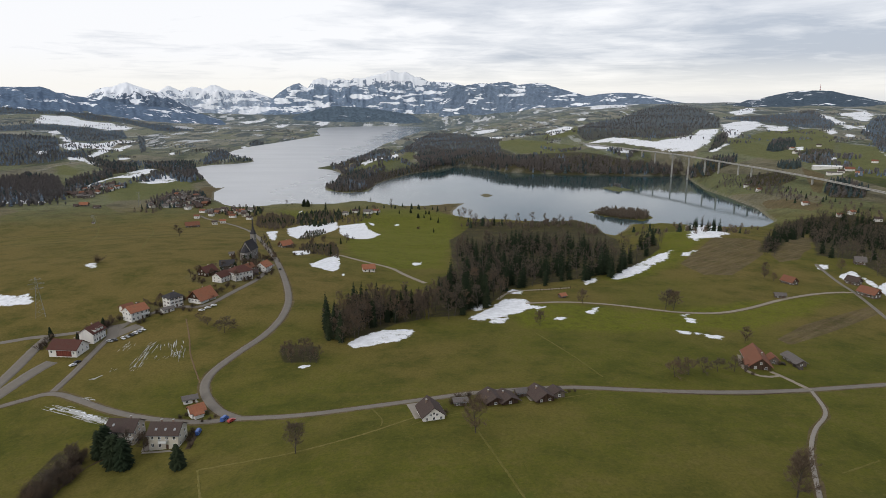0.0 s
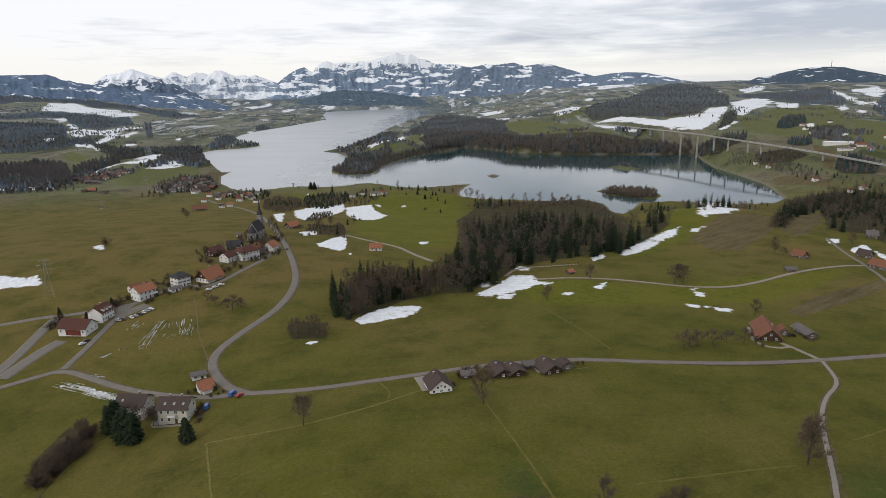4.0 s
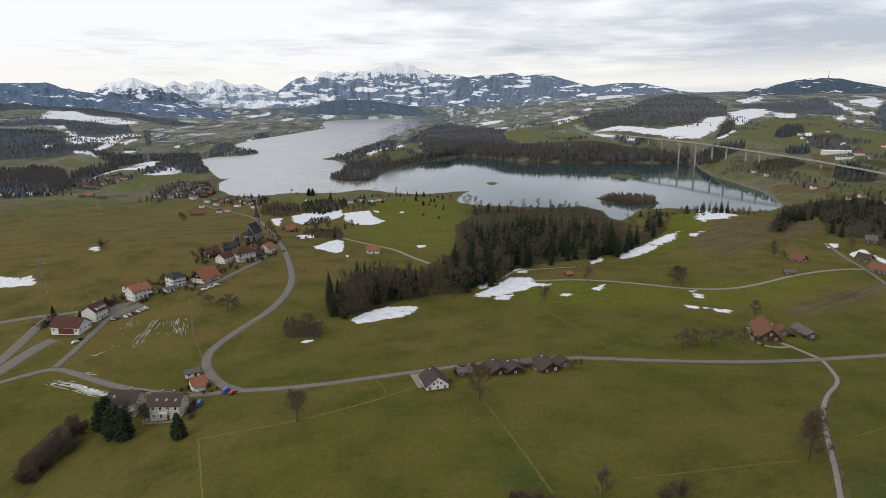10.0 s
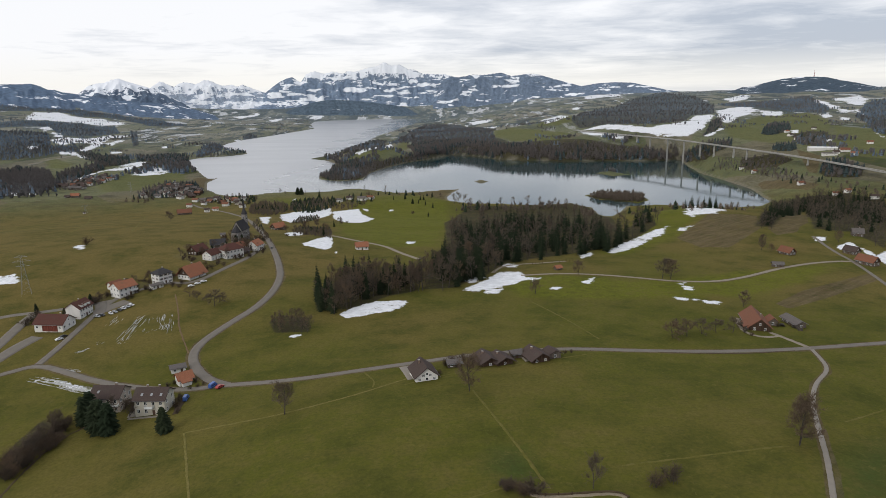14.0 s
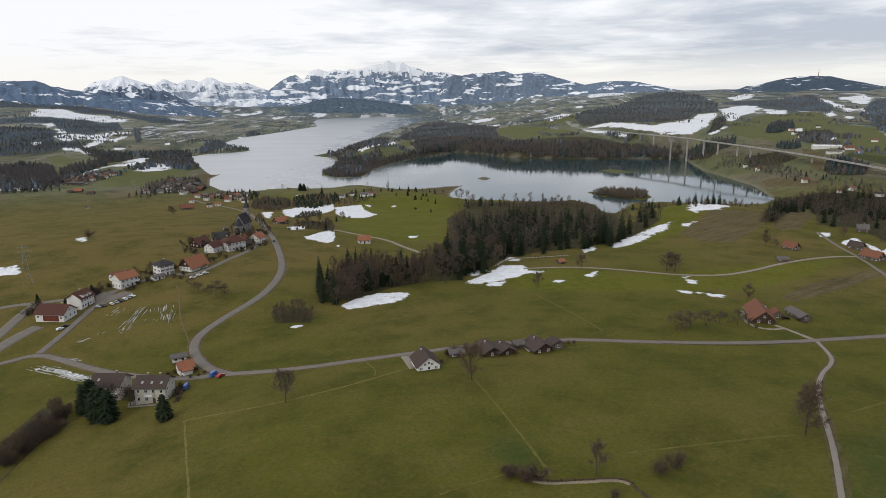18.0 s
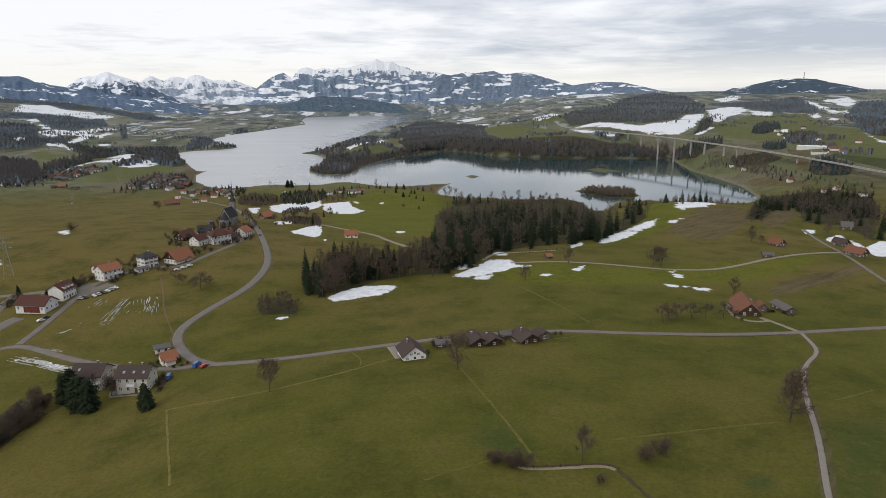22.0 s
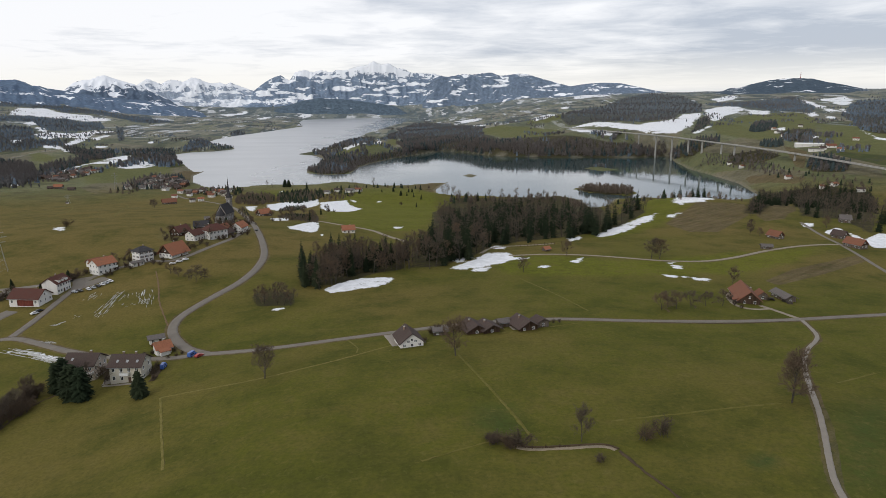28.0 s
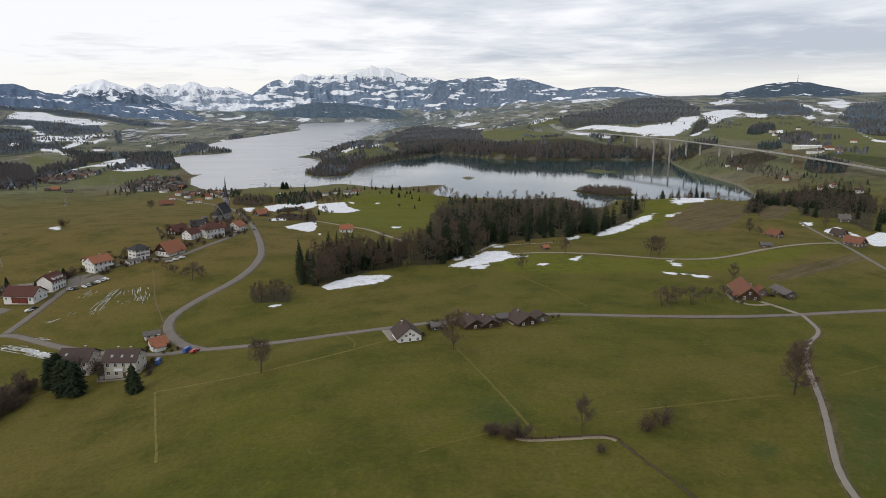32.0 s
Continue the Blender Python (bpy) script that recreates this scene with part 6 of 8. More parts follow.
plant("shrub", -164.0, 376.0, 3, "bare brown shrub in a village garden", "village garden shrubs", wide=1.5)
plant("shrub", -159.3, 374.2, 2.5, "bare brown shrub in a village garden", "village garden shrubs", wide=1.5)
plant("shrub", -154.2, 396.8, 4, "bare brown shrub in a village garden", "village garden shrubs", wide=1.5)
plant("shrub", -154.6, 407.8, 4, "bare brown shrub in a village garden", "village garden shrubs", wide=1.5)
plant("shrub", -153.1, 413.8, 3.5, "bare brown shrub in a village garden", "village garden shrubs", wide=1.5)
plant("shrub", -153.5, 423.4, 3, "bare brown shrub in a village garden", "village garden shrubs", wide=1.5)
plant("shrub", -148.0, 420.4, 3, "bare brown shrub in a village garden", "village garden shrubs", wide=1.5)
plant("shrub", -148.9, 461.8, 4, "bare brown shrub in a village garden", "village garden shrubs", wide=1.5)
plant("shrub", -152.9, 485.5, 4.5, "bare brown shrub in a village garden", "village garden shrubs", wide=1.5)
plant("shrub", -151.4, 491.8, 4, "bare brown shrub in a village garden", "village garden shrubs", wide=1.5)
plant("shrub", -138.3, 464.3, 3, "bare brown shrub in a village garden", "village garden shrubs", wide=1.5)
plant("shrub", -139.7, 483.9, 4, "bare brown shrub in a village garden", "village garden shrubs", wide=1.5)
plant("shrub", -154.5, 526.8, 4, "bare brown shrub in a village garden", "village garden shrubs", wide=1.5)
plant("shrub", -181.0, 436.0, 3, "bare brown shrub in a village garden", "village garden shrubs", wide=1.5)
plant("shrub", -173.3, 431.2, 3, "bare brown shrub in a village garden", "village garden shrubs", wide=1.5)
plant("shrub", -220.1, 330.2, 4, "bare brown shrub in a village garden", "village garden shrubs", wide=1.5)
plant("shrub", -220.3, 325.7, 4, "bare brown shrub in a village garden", "village garden shrubs", wide=1.5)
plant("shrub", -221.0, 336.5, 4, "bare brown shrub in a village garden", "village garden shrubs", wide=1.5)
plant("shrub", -203.0, 337.1, 3.5, "bare brown shrub in a village garden", "village garden shrubs", wide=1.5)
plant("shrub", -118.6, 233.3, 3, "bare brown shrub in a village garden", "village garden shrubs", wide=1.5)
plant("shrub", -118.5, 227.7, 2.5, "bare brown shrub in a village garden", "village garden shrubs", wide=1.5)
plant("shrub", -100.0, 222.7, 2, "bare brown shrub in a village garden", "village garden shrubs", wide=1.5)
plant("shrub", -102.1, 228.1, 2, "bare brown shrub in a village garden", "village garden shrubs", wide=1.5)
plant("shrub", -103.7, 232.5, 2, "bare brown shrub in a village garden", "village garden shrubs", wide=1.5)
plant("shrub", -103.4, 250.3, 1.8, "bare brown shrub in a village garden", "village garden shrubs", wide=1.5)
plant("shrub", -105.8, 253.6, 1.8, "bare brown shrub in a village garden", "village garden shrubs", wide=1.5)
plant("spruce", -199.9, 351.4, 6, "small dark conifer in a village garden", "village garden conifers")
plant("spruce", -151.6, 470.3, 7, "small dark conifer in a village garden", "village garden conifers")
plant("spruce", -169.1, 459.1, 6, "small dark conifer in a village garden", "village garden conifers")
plant("spruce", -161.7, 468.6, 8, "small dark conifer in a village garden", "village garden conifers")
plant("spruce", -224.6, 342.4, 6, "small dark conifer in a village garden", "village garden conifers")
plant("field", -139.1, 191.7, 7, "slim bare tree rising from the brook hedge", "brook hedge trees", wide=0.8)
plant("field", -139.4, 200.3, 8, "slim bare tree rising from the brook hedge", "brook hedge trees", wide=0.8)
plant("field", -139.3, 207.5, 7, "slim bare tree rising from the brook hedge", "brook hedge trees", wide=0.8)
plant("field", -140.0, 216.3, 8, "slim bare tree rising from the brook hedge", "brook hedge trees", wide=0.8)
plant("field", -139.1, 187.6, 7, "slim bare tree rising from the brook hedge", "brook hedge trees", wide=0.8)
plant("field", -143.7, 219.3, 6, "slim bare tree rising from the brook hedge", "brook hedge trees", wide=0.8)
far_ring("trees of the lakeshore wood", 1900, 6.5, 0.2, 16, 23, (-73, 1692), (19, 1815), (92, 1729), (228, 1632), (404, 1605), (574, 1618), (581, 1537), (575, 1646), (434, 1620), (298, 1633), (163, 1693), (128, 1805), (57, 2040), (-53, 2230), (-113, 1952))
far_ring("trees on the lake island", 120, 4, -0.5, 10, 16, (230, 1050), (269, 1008), (297, 994), (315, 1026), (306, 1064), (254, 1076))
far_ring("trees on the far bank", 110, 14, 0.25, 7, 12, (539, 1324), (568, 1216), (563, 1063), (583, 988), (608, 899), (643, 952), (615, 1076), (600, 1240))
far_ring("trees on the spit", 90, 8, 0.5, 11, 16, (-689, 1802), (-591, 1917), (-605, 1996), (-637, 1907), (-675, 1876))
far_ring("trees of the lake village gardens", 60, 9, 0.4, 5, 9, (-525, 1096), (-450, 1126), (-435, 1165), (-485, 1258), (-541, 1249), (-540, 1151))
far_ring("trees along the near shore", 70, 8, 0.05, 7, 17, (9, 912), (88, 908), (178, 925), (181, 795), (207, 907), (177, 959), (93, 957), (35, 973))
far_ring("trees along the near shore", 16, 9, 0.05, 5, 12, (-141, 1085), (-84, 1092), (1, 1057), (-8, 1071), (-86, 1112), (-134, 1110))
far_ring("trees along the near shore", 60, 9, 0.3, 7, 14, (177, 650), (215, 682), (287, 657), (424, 882), (436, 925), (305, 943), (252, 898))
far_ring("trees among the lake village houses", 190, 6, 0.25, 7, 12, (-503, 1058), (-429, 1072), (-421, 1134), (-482, 1250), (-538, 1241), (-540, 1151))
far_ring("trees among the western village houses", 130, 7, 0.25, 6, 10, (-693, 1147), (-641, 1135), (-655, 1293), (-709, 1366), (-725, 1308), (-718, 1207))
far_ring("reeds and bushes on the far bank", 150, 8, -0.4, 5, 9, (550, 1346), (561, 1199), (574, 1050), (607, 1150), (599, 1284), (573, 1381))
far_ring("trees of the western slope", 1078, 13, 0.75, 13, 18, (-2291, 3237), (-2070, 3540), (-1872, 3491), (-1611, 3361), (-1465, 3408), (-1239, 3186), (-1315, 2939), (-1512, 3150), (-1665, 3197), (-1732, 3128), (-1945, 3321), (-2006, 3244), (-2022, 2850))
far_ring("trees of the western slope", 885, 11, 0.75, 12, 17, (-1753, 2463), (-1669, 2763), (-1553, 2758), (-1424, 2726), (-1399, 2803), (-1217, 2466), (-1214, 2319), (-1243, 2232), (-1303, 2215), (-1505, 2522), (-1658, 2327))
far_ring("trees of the western slope", 905, 10, 0.7, 12, 17, (-1583, 2219), (-1356, 2253), (-1117, 1860), (-1074, 1908), (-995, 1784), (-1028, 1757), (-1028, 1684), (-1107, 1538))
far_ring("trees of the stream wood", 254, 8, 0.45, 12, 17, (-987, 1762), (-937, 1778), (-856, 1765), (-761, 1580), (-780, 1524), (-796, 1469), (-839, 1570), (-910, 1652))
far_ring("trees of the stream wood", 127, 8, 0.4, 11, 16, (-810, 1357), (-832, 1458), (-820, 1528), (-769, 1477), (-749, 1371), (-742, 1296), (-742, 1239))
far_ring("trees of the valley wood", 549, 7, 0.05, 12, 17, (-974, 1348), (-903, 1433), (-851, 1397), (-728, 1212), (-698, 1148), (-705, 1113), (-778, 1071))
far_ring("trees of the shore wood", 347, 8, 0.45, 13, 18, (-852, 1805), (-798, 1767), (-777, 1879), (-705, 1796), (-617, 1575), (-594, 1461), (-650, 1504), (-708, 1595), (-746, 1635), (-767, 1627))
far_ring("trees of the bay wood", 174, 9, 0.4, 12, 16, (-742, 1956), (-771, 2106), (-790, 2263), (-767, 2282), (-666, 1951), (-678, 1847), (-690, 1816))
far_ring("trees of the bay wood", 78, 9, 0.4, 12, 16, (-810, 2631), (-814, 2751), (-778, 2727), (-737, 2573), (-752, 2483))
far_ring("trees by the plain villages", 57, 12, 0.4, 10, 15, (-1271, 2662), (-1197, 2565), (-958, 2053), (-955, 2009))
far_ring("trees of the hilltop wood", 1500, 15.0, 0.05, 13, 19, (413, 2169), (613, 3015), (805, 3166), (1073, 3730), (1406, 4260), (1334, 3579), (1124, 2785), (916, 2267), (818, 2210), (682, 1954), (594, 1886), (508, 2063), (409, 2007))
far_ring("trees of the upper wood strip", 1173, 10, 0.6, 13, 18, (1149, 2817), (1314, 2861), (1471, 2883), (1669, 3067), (1483, 2636), (1342, 2331), (1250, 2184), (1223, 2256), (1182, 2392), (1122, 2538))
far_ring("trees on the antenna hill", 1250, 12, 0.75, 14, 20, (1399, 2243), (1667, 2607), (1858, 2443), (1048, 1365), (969, 1444), (984, 1523), (1115, 1757), (1208, 1961))
far_ring("trees of a field grove", 228, 7, 0.6, 13, 18, (776, 1622), (842, 1751), (951, 1919), (975, 1885), (864, 1659), (810, 1601), (776, 1588))
far_ring("trees of a field grove", 39, 7, 0.6, 11, 15, (694, 1403), (724, 1439), (753, 1423), (735, 1376), (711, 1353), (691, 1372))
far_ring("trees along the motorway", 90, 7, 0.45, 11, 16, (634, 1108), (687, 1191), (715, 1199), (706, 1132), (701, 1099), (664, 1047), (643, 1058), (624, 1073))
far_ring("trees beside the snowy field", 102, 8, 0.2, 11, 16, (679, 1726), (829, 2048), (867, 2077), (770, 1848), (700, 1723), (648, 1664))
far_ring("trees by the far end of the viaduct", 98, 9, 0.3, 11, 16, (592, 1639), (619, 1586), (688, 1580), (644, 1493), (565, 1426), (560, 1512))
far_ring("bushes on the far bank", 60, 10, 0.1, 6, 11, (599, 1337), (673, 1346), (666, 1254), (606, 1209), (567, 1238))
far_ring("trees on the wooded headland", 657, 6, 0.15, 8, 12, (-271, 1360), (-283, 1522), (-260, 1541), (-221, 1604), (-186, 1534), (-149, 1564), (-90, 1707), (-39, 1724), (-99, 1615), (-149, 1421), (-180, 1293), (-224, 1291))
far_ring("trees on the headland crest", 347, 7, 0.35, 9, 13, (-335, 2261), (-315, 2441), (-243, 2355), (-199, 2265), (-181, 1751), (-234, 1700), (-303, 1759))
far_ring("trees on the headland crest", 1500, 10.5, 0.2, 13, 18, (-177, 2127), (-149, 2869), (-110, 3569), (78, 3171), (179, 2506), (150, 1979), (61, 1838), (-65, 1847), (-94, 1949), (-115, 2197))
far_ring("trees of the hillside farmyards", 56, 12, 0.15, 6, 11, (813, 1553), (884, 1611), (909, 1581), (858, 1469), (781, 1397), (764, 1434))
far_ring("trees of the steep lakeshore bank", 430, 6, 0.12, 15, 21, (-86, 1784), (-2, 1847), (132, 1745), (270, 1671), (345, 1684), (454, 1657), (522, 1644), (592, 1620), (578, 1578), (470, 1609), (197, 1658), (-2, 1785), (-81, 1679))
plant("yew", -133.3, 221.1, 11, "broad dense dark green conifer beside the apartment houses", "garden conifers", wide=1.2)
plant("yew", -124.6, 214.0, 12.5, "broad dense dark green conifer beside the apartment houses", "garden conifers", wide=1.35)
plant("yew", -119.7, 212.0, 12, "broad dense dark green conifer beside the apartment houses", "garden conifers", wide=1.2)
plant("yew", -132.8, 224.6, 11.5, "broad dense dark green conifer beside the apartment houses", "garden conifers", wide=1.25)
far_ring("garden trees below the church", 184, 6, 0.0, 6, 11, (-262, 855), (-293, 969), (-284, 1021), (-242, 984), (-220, 896), (-226, 813))
far_ring("evergreens round the clubhouse", 192, 6, 0.8, 7, 11, (-217, 896), (-240, 1002), (-219, 1048), (-178, 1047), (-167, 955), (-185, 883))
far_ring("trees round the clubhouse", 54, 8, 0.25, 6, 11, (-167, 955), (-181, 1046), (-152, 1084), (-112, 1062), (-130, 957), (-145, 916))
far_ring("hedge between the snowy greens", 417, 2.6, 0.2, 2.5, 4, (-148, 610), (-150, 660), (-122, 670), (-106, 593), (-101, 555), (-115, 572), (-131, 578))
far_ring("hedge between the snowy greens", 213, 3, 0.3, 2.5, 4.5, (-168, 698), (-187, 822), (-171, 850), (-162, 821), (-159, 716))
far_ring("bushes beside the road", 84, 3, 0.1, 2, 4, (-196, 647), (-218, 738), (-164, 582), (-141, 516), (-145, 520), (-169, 577))
far_ring("lakeside garden trees", 51, 8, 0.3, 7, 12, (-372, 1036), (-365, 1082), (-328, 1082), (-306, 1061), (-308, 1001), (-343, 990))
far_ring("lakeside garden trees", 12, 9, 0.4, 7, 12, (-513, 1025), (-507, 1051), (-497, 1078), (-472, 1053), (-470, 1008), (-496, 1009))
plant("spruce", -254.4, 1109.8, 13, "dark green conifer on the lakeside golf course", "lakeside trees", wide=1.5)
plant("spruce", -247.5, 1108.7, 12.5, "dark green conifer on the lakeside golf course", "lakeside trees", wide=1.5)
plant("wood", -239.2, 1101.1, 9, "tall bare tree near the lake shore", "lakeside trees", wide=1)
plant("wood", -284.9, 1117.4, 11, "tall bare tree near the lake shore", "lakeside trees", wide=1.2)
plant("wood", -273.6, 1102.5, 8, "tall bare tree near the lake shore", "lakeside trees", wide=1.2)
plant("conifer", -210.5, 1074.0, 15, "slim dark conifer on the lakeside golf course", "lakeside trees", wide=1)
plant("wood", -100.0, 1081.1, 20, "tall bare tree near the lake shore", "lakeside trees", wide=0.8)
plant("wood", -144.4, 1147.0, 10, "tall bare tree near the lake shore", "lakeside trees", wide=1)
plant("spruce", -66.1, 1045.1, 8, "dark green conifer on the lakeside golf course", "lakeside trees", wide=1.2)
plant("spruce", -52.0, 998.2, 8, "dark green conifer on the lakeside golf course", "lakeside trees", wide=1.3)
plant("conifer", -41.4, 1036.7, 8, "slim dark conifer on the lakeside golf course", "lakeside trees", wide=1.4)
plant("conifer", -36.0, 1036.9, 8, "slim dark conifer on the lakeside golf course", "lakeside trees", wide=1.4)
plant("wood", -24.5, 1043.3, 7, "tall bare tree near the lake shore", "lakeside trees", wide=1.3)
plant("wood", 12.8, 992.5, 18, "tall bare tree near the lake shore", "lakeside trees", wide=1.2)
plant("wood", 20.6, 993.5, 20, "tall bare tree near the lake shore", "lakeside trees", wide=1.2)
plant("wood", 28.8, 979.5, 19, "tall bare tree near the lake shore", "lakeside trees", wide=1.2)
plant("conifer", -110.8, 574.6, 11, "slim dark conifer on the lakeside golf course", "lakeside trees", wide=1)
plant("wood", -107.9, 575.1, 11, "tall bare tree near the lake shore", "lakeside trees", wide=1)
plant("wood", -111.2, 566.4, 9, "tall bare tree near the lake shore", "lakeside trees", wide=1)
plant("wood", 36.6, 960.0, 15, "tall bare tree near the lake shore", "lakeside trees", wide=1.2)
plant("shrub", -45.9, 890.7, 4, "low bare bush on the golf course", "lakeside trees", wide=1.6)
plant("shrub", -121.0, 740.9, 3, "low bare bush on the golf course", "lakeside trees", wide=1.4)
plant("shrub", -115.8, 744.3, 3, "low bare bush on the golf course", "lakeside trees", wide=1.4)
plant("wood", 47.6, 946.1, 14, "tall bare tree near the lake shore", "lakeside trees", wide=1.2)
plant("conifer", 61.9, 938.7, 15, "slim dark conifer on the lakeside golf course", "lakeside trees", wide=1)
plant("wood", 81.7, 959.4, 16, "tall bare tree near the lake shore", "lakeside trees", wide=1.2)
plant("wood", 99.5, 970.2, 15, "tall bare tree near the lake shore", "lakeside trees", wide=1.2)
plant("wood", 121.3, 975.7, 16, "tall bare tree near the lake shore", "lakeside trees", wide=1.3)
plant("wood", 141.7, 969.5, 15, "tall bare tree near the lake shore", "lakeside trees", wide=1.2)
plant("wood", 162.5, 967.4, 14, "tall bare tree near the lake shore", "lakeside trees", wide=1.2)
plant("wood", 176.7, 952.2, 14, "tall bare tree near the lake shore", "lakeside trees", wide=1.2)


def village_gardens(ring, count, seed):
    """Shrubs, hedges and small trees between the houses along the village street."""
    rng = np.random.default_rng(seed)
    for x, y in scatter(ring, count, 2.6, rng):
        r = rng.random()
        if r < 0.62:
            plant("shrub", x, y, rng.uniform(1.6, 3.6), "bare brown shrub in a village garden", "village garden shrubs", wide=1.5)
        elif r < 0.8:
            plant("fruit", x, y, rng.uniform(3.5, 6.0), "small bare tree in a village garden", "village garden trees")
        elif r < 0.9:
            plant("wood", x, y, rng.uniform(6.0, 10.0), "bare tree rising between the village houses", "village garden trees", wide=1.3)
        else:
            plant("spruce", x, y, rng.uniform(3.5, 7.0), "small dark conifer in a village garden", "village garden conifers")


village_gardens([(-190, 448), (-172, 432), (-150, 434), (-138, 452), (-132, 474), (-150, 505), (-176, 500)], 60, 81)
village_gardens([(-180, 505), (-156, 500), (-146, 520), (-160, 548), (-186, 540)], 30, 82)
village_gardens([(-212, 330), (-206, 352), (-196, 378), (-186, 396), (-172, 400), (-158, 410), (-166, 396), (-182, 380), (-194, 356)], 40, 83)


def loose_trees():
    """Hedges, groves and single trees strewn over the far farmland."""
    rng = np.random.default_rng(99)
    b, r = np.radians(rng.uniform(-44, 44, 60000)), np.exp(rng.uniform(math.log(1250), math.log(4700), 60000))
    x, y = r * np.sin(b), r * np.cos(b)
    keep = [i for i in range(len(x)) if noise.noise(Vector((x[i] * 0.006, y[i] * 0.004, 3.3))) + 0.6 * noise.noise(Vector((x[i] * 0.02, y[i] * 0.012, 8.0))) > 0.36 - (0.12 if x[i] < -500 else 0) + (0.06 if r[i] > 3300 else 0)]
    x, y = x[keep], y[keep]
    z = height(x, y)
    far_wood("trees in hedges and groves on far farmland", np.column_stack([x, y])[z > LAKE_Z + 1.5][:8500], 0.35, 7, 16, 77)


loose_trees()
join_deep_wood()


# ---- buildings ----
def wall_material(name, c, grime=0.3):
    s = Shader(name, 0.9, 0.15)
    streak = s.noise(0.5, 5, 0.6, stretch=(1.0, 1.0, 0.25))
    m = s.mix(s.math("MULTIPLY", s.span(streak, 0.45, 0.75), grime), c, tuple(v * 0.55 for v in c))
    m = s.mix(s.math("MULTIPLY", s.one(), 0.25), m, tuple(v * 0.75 for v in c))
    s.bump(s.noise(6, 4), 0.2, 0.02)
    return s.color(m)


def timber_material(name, c):
    s = Shader(name, 0.9, 0.1)
    boards = s.noise(2.2, 3, 0.6, stretch=(1.0, 1.0, 0.06))
    m = s.mix(s.span(boards, 0.35, 0.65), tuple(v * 0.5 for v in c), c)
    s.bump(boards, 0.5, 0.04)
    return s.color(m)


def tile_material(name, c, moss):
    s = Shader(name, 0.85, 0.2)
    rows = s.noise(3.0, 3, 0.6, stretch=(1.0, 1.0, 3.0))
    m = s.mix(s.span(rows, 0.3, 0.7), tuple(v * 0.6 for v in c), c)
    m = s.mix(s.math("MULTIPLY", s.span(s.noise(0.35, 5, 0.65), 0.5, 0.7), 0.6), m, moss)
    m = s.mix(s.math("MULTIPLY", s.one(), 0.3), m, tuple(v * 0.6 for v in c))
    s.bump(rows, 0.6, 0.06)
    return s.color(m)


PLASTER = wall_material("white_plaster", (0.72, 0.70, 0.66))
BEIGE = wall_material("beige_plaster", (0.46, 0.40, 0.34))
CREAM = wall_material("cream_plaster", (0.56, 0.52, 0.43))
STONE_WALL = wall_material("grey_church_stone", (0.24, 0.22, 0.20), 0.6)
TIMBER = timber_material("dark_timber", (0.085, 0.055, 0.038))
RED_BOARDS = timber_material("red_painted_boards", (0.20, 0.062, 0.045))
OLD_BOARDS = timber_material("weathered_boards", (0.17, 0.14, 0.115))
ORANGE_TILES = tile_material("orange_clay_tiles", (0.36, 0.145, 0.08), (0.19, 0.115, 0.07))
RED_TILES = tile_material("red_brown_tiles", (0.235, 0.10, 0.06), (0.14, 0.088, 0.056))
MAROON_TILES = tile_material("maroon_tiles", (0.12, 0.05, 0.038), (0.085, 0.055, 0.042))
BROWN_TILES = tile_material("brown_tiles", (0.088, 0.062, 0.053), (0.075, 0.064, 0.05))
GREY_TILES = tile_material("grey_fibre_slates", (0.16, 0.14, 0.13), (0.10, 0.10, 0.08))
BRICKWORK = wall_material("chimney_brick", (0.24, 0.17, 0.13))
SLATE = tile_material("dark_slates", (0.055, 0.052, 0.055), (0.07, 0.065, 0.06))
CONCRETE = simple("pale_concrete", (0.42, 0.41, 0.38), 0.85, 0.25, 0.2)
WHITE_PAINT = simple("white_paint", (0.78, 0.78, 0.76), 0.6, 0.1)
BROWN_PAINT = simple("brown_paint", (0.10, 0.06, 0.04), 0.6, 0.2)
METAL = simple("galvanised_steel", (0.34, 0.35, 0.36), 0.45, 0.2, metal=0.6)
RUBBER = simple("black_rubber", (0.02, 0.02, 0.02), 0.8, 0.2)


def glass_material():
    s = Shader("window_glass", 0.06, 0.6)
    return s.color((0.018, 0.021, 0.024))


GLASS = glass_material()


def part(name, co, faces, mat, parent, label=""):
    me = bpy.data.meshes.new(name)
    me.from_pydata(co, [], faces)
    me.materials.append(mat)
    me.validate()
    bm = bmesh.new()
    bm.from_mesh(me)
    bmesh.ops.recalc_face_normals(bm, faces=bm.faces)
    bm.to_mesh(me)
    bm.free()
    ob = new(name, me)
    ob.parent = parent
    if label:
        tagged(ob, label)
    return ob


def boxes(*bounds):
    co, faces = [], []
    for x0, x1, y0, y1, z0, z1 in bounds:
        k = len(co)
        co += [(x, y, z) for z in (z0, z1) for x, y in ((x0, y0), (x1, y0), (x1, y1), (x0, y1))]
        faces += [tuple(k + i for i in f) for f in ((0, 3, 2, 1), (4, 5, 6, 7), (0, 1, 5, 4), (1, 2, 6, 5), (2, 3, 7, 6), (3, 0, 4, 7))]
    return co, faces


def prism(profile, x0, x1):
    """A closed profile in y and z, drawn out along x."""
    n = len(profile)
    co = [(x, y, z) for x in (x0, x1) for y, z in profile]
    faces = [tuple(range(n)), tuple(reversed(range(n, 2 * n)))] + [(i, (i + 1) % n, n + (i + 1) % n, n + i) for i in range(n)]
    return co, faces


WINDOW_MESH = {}


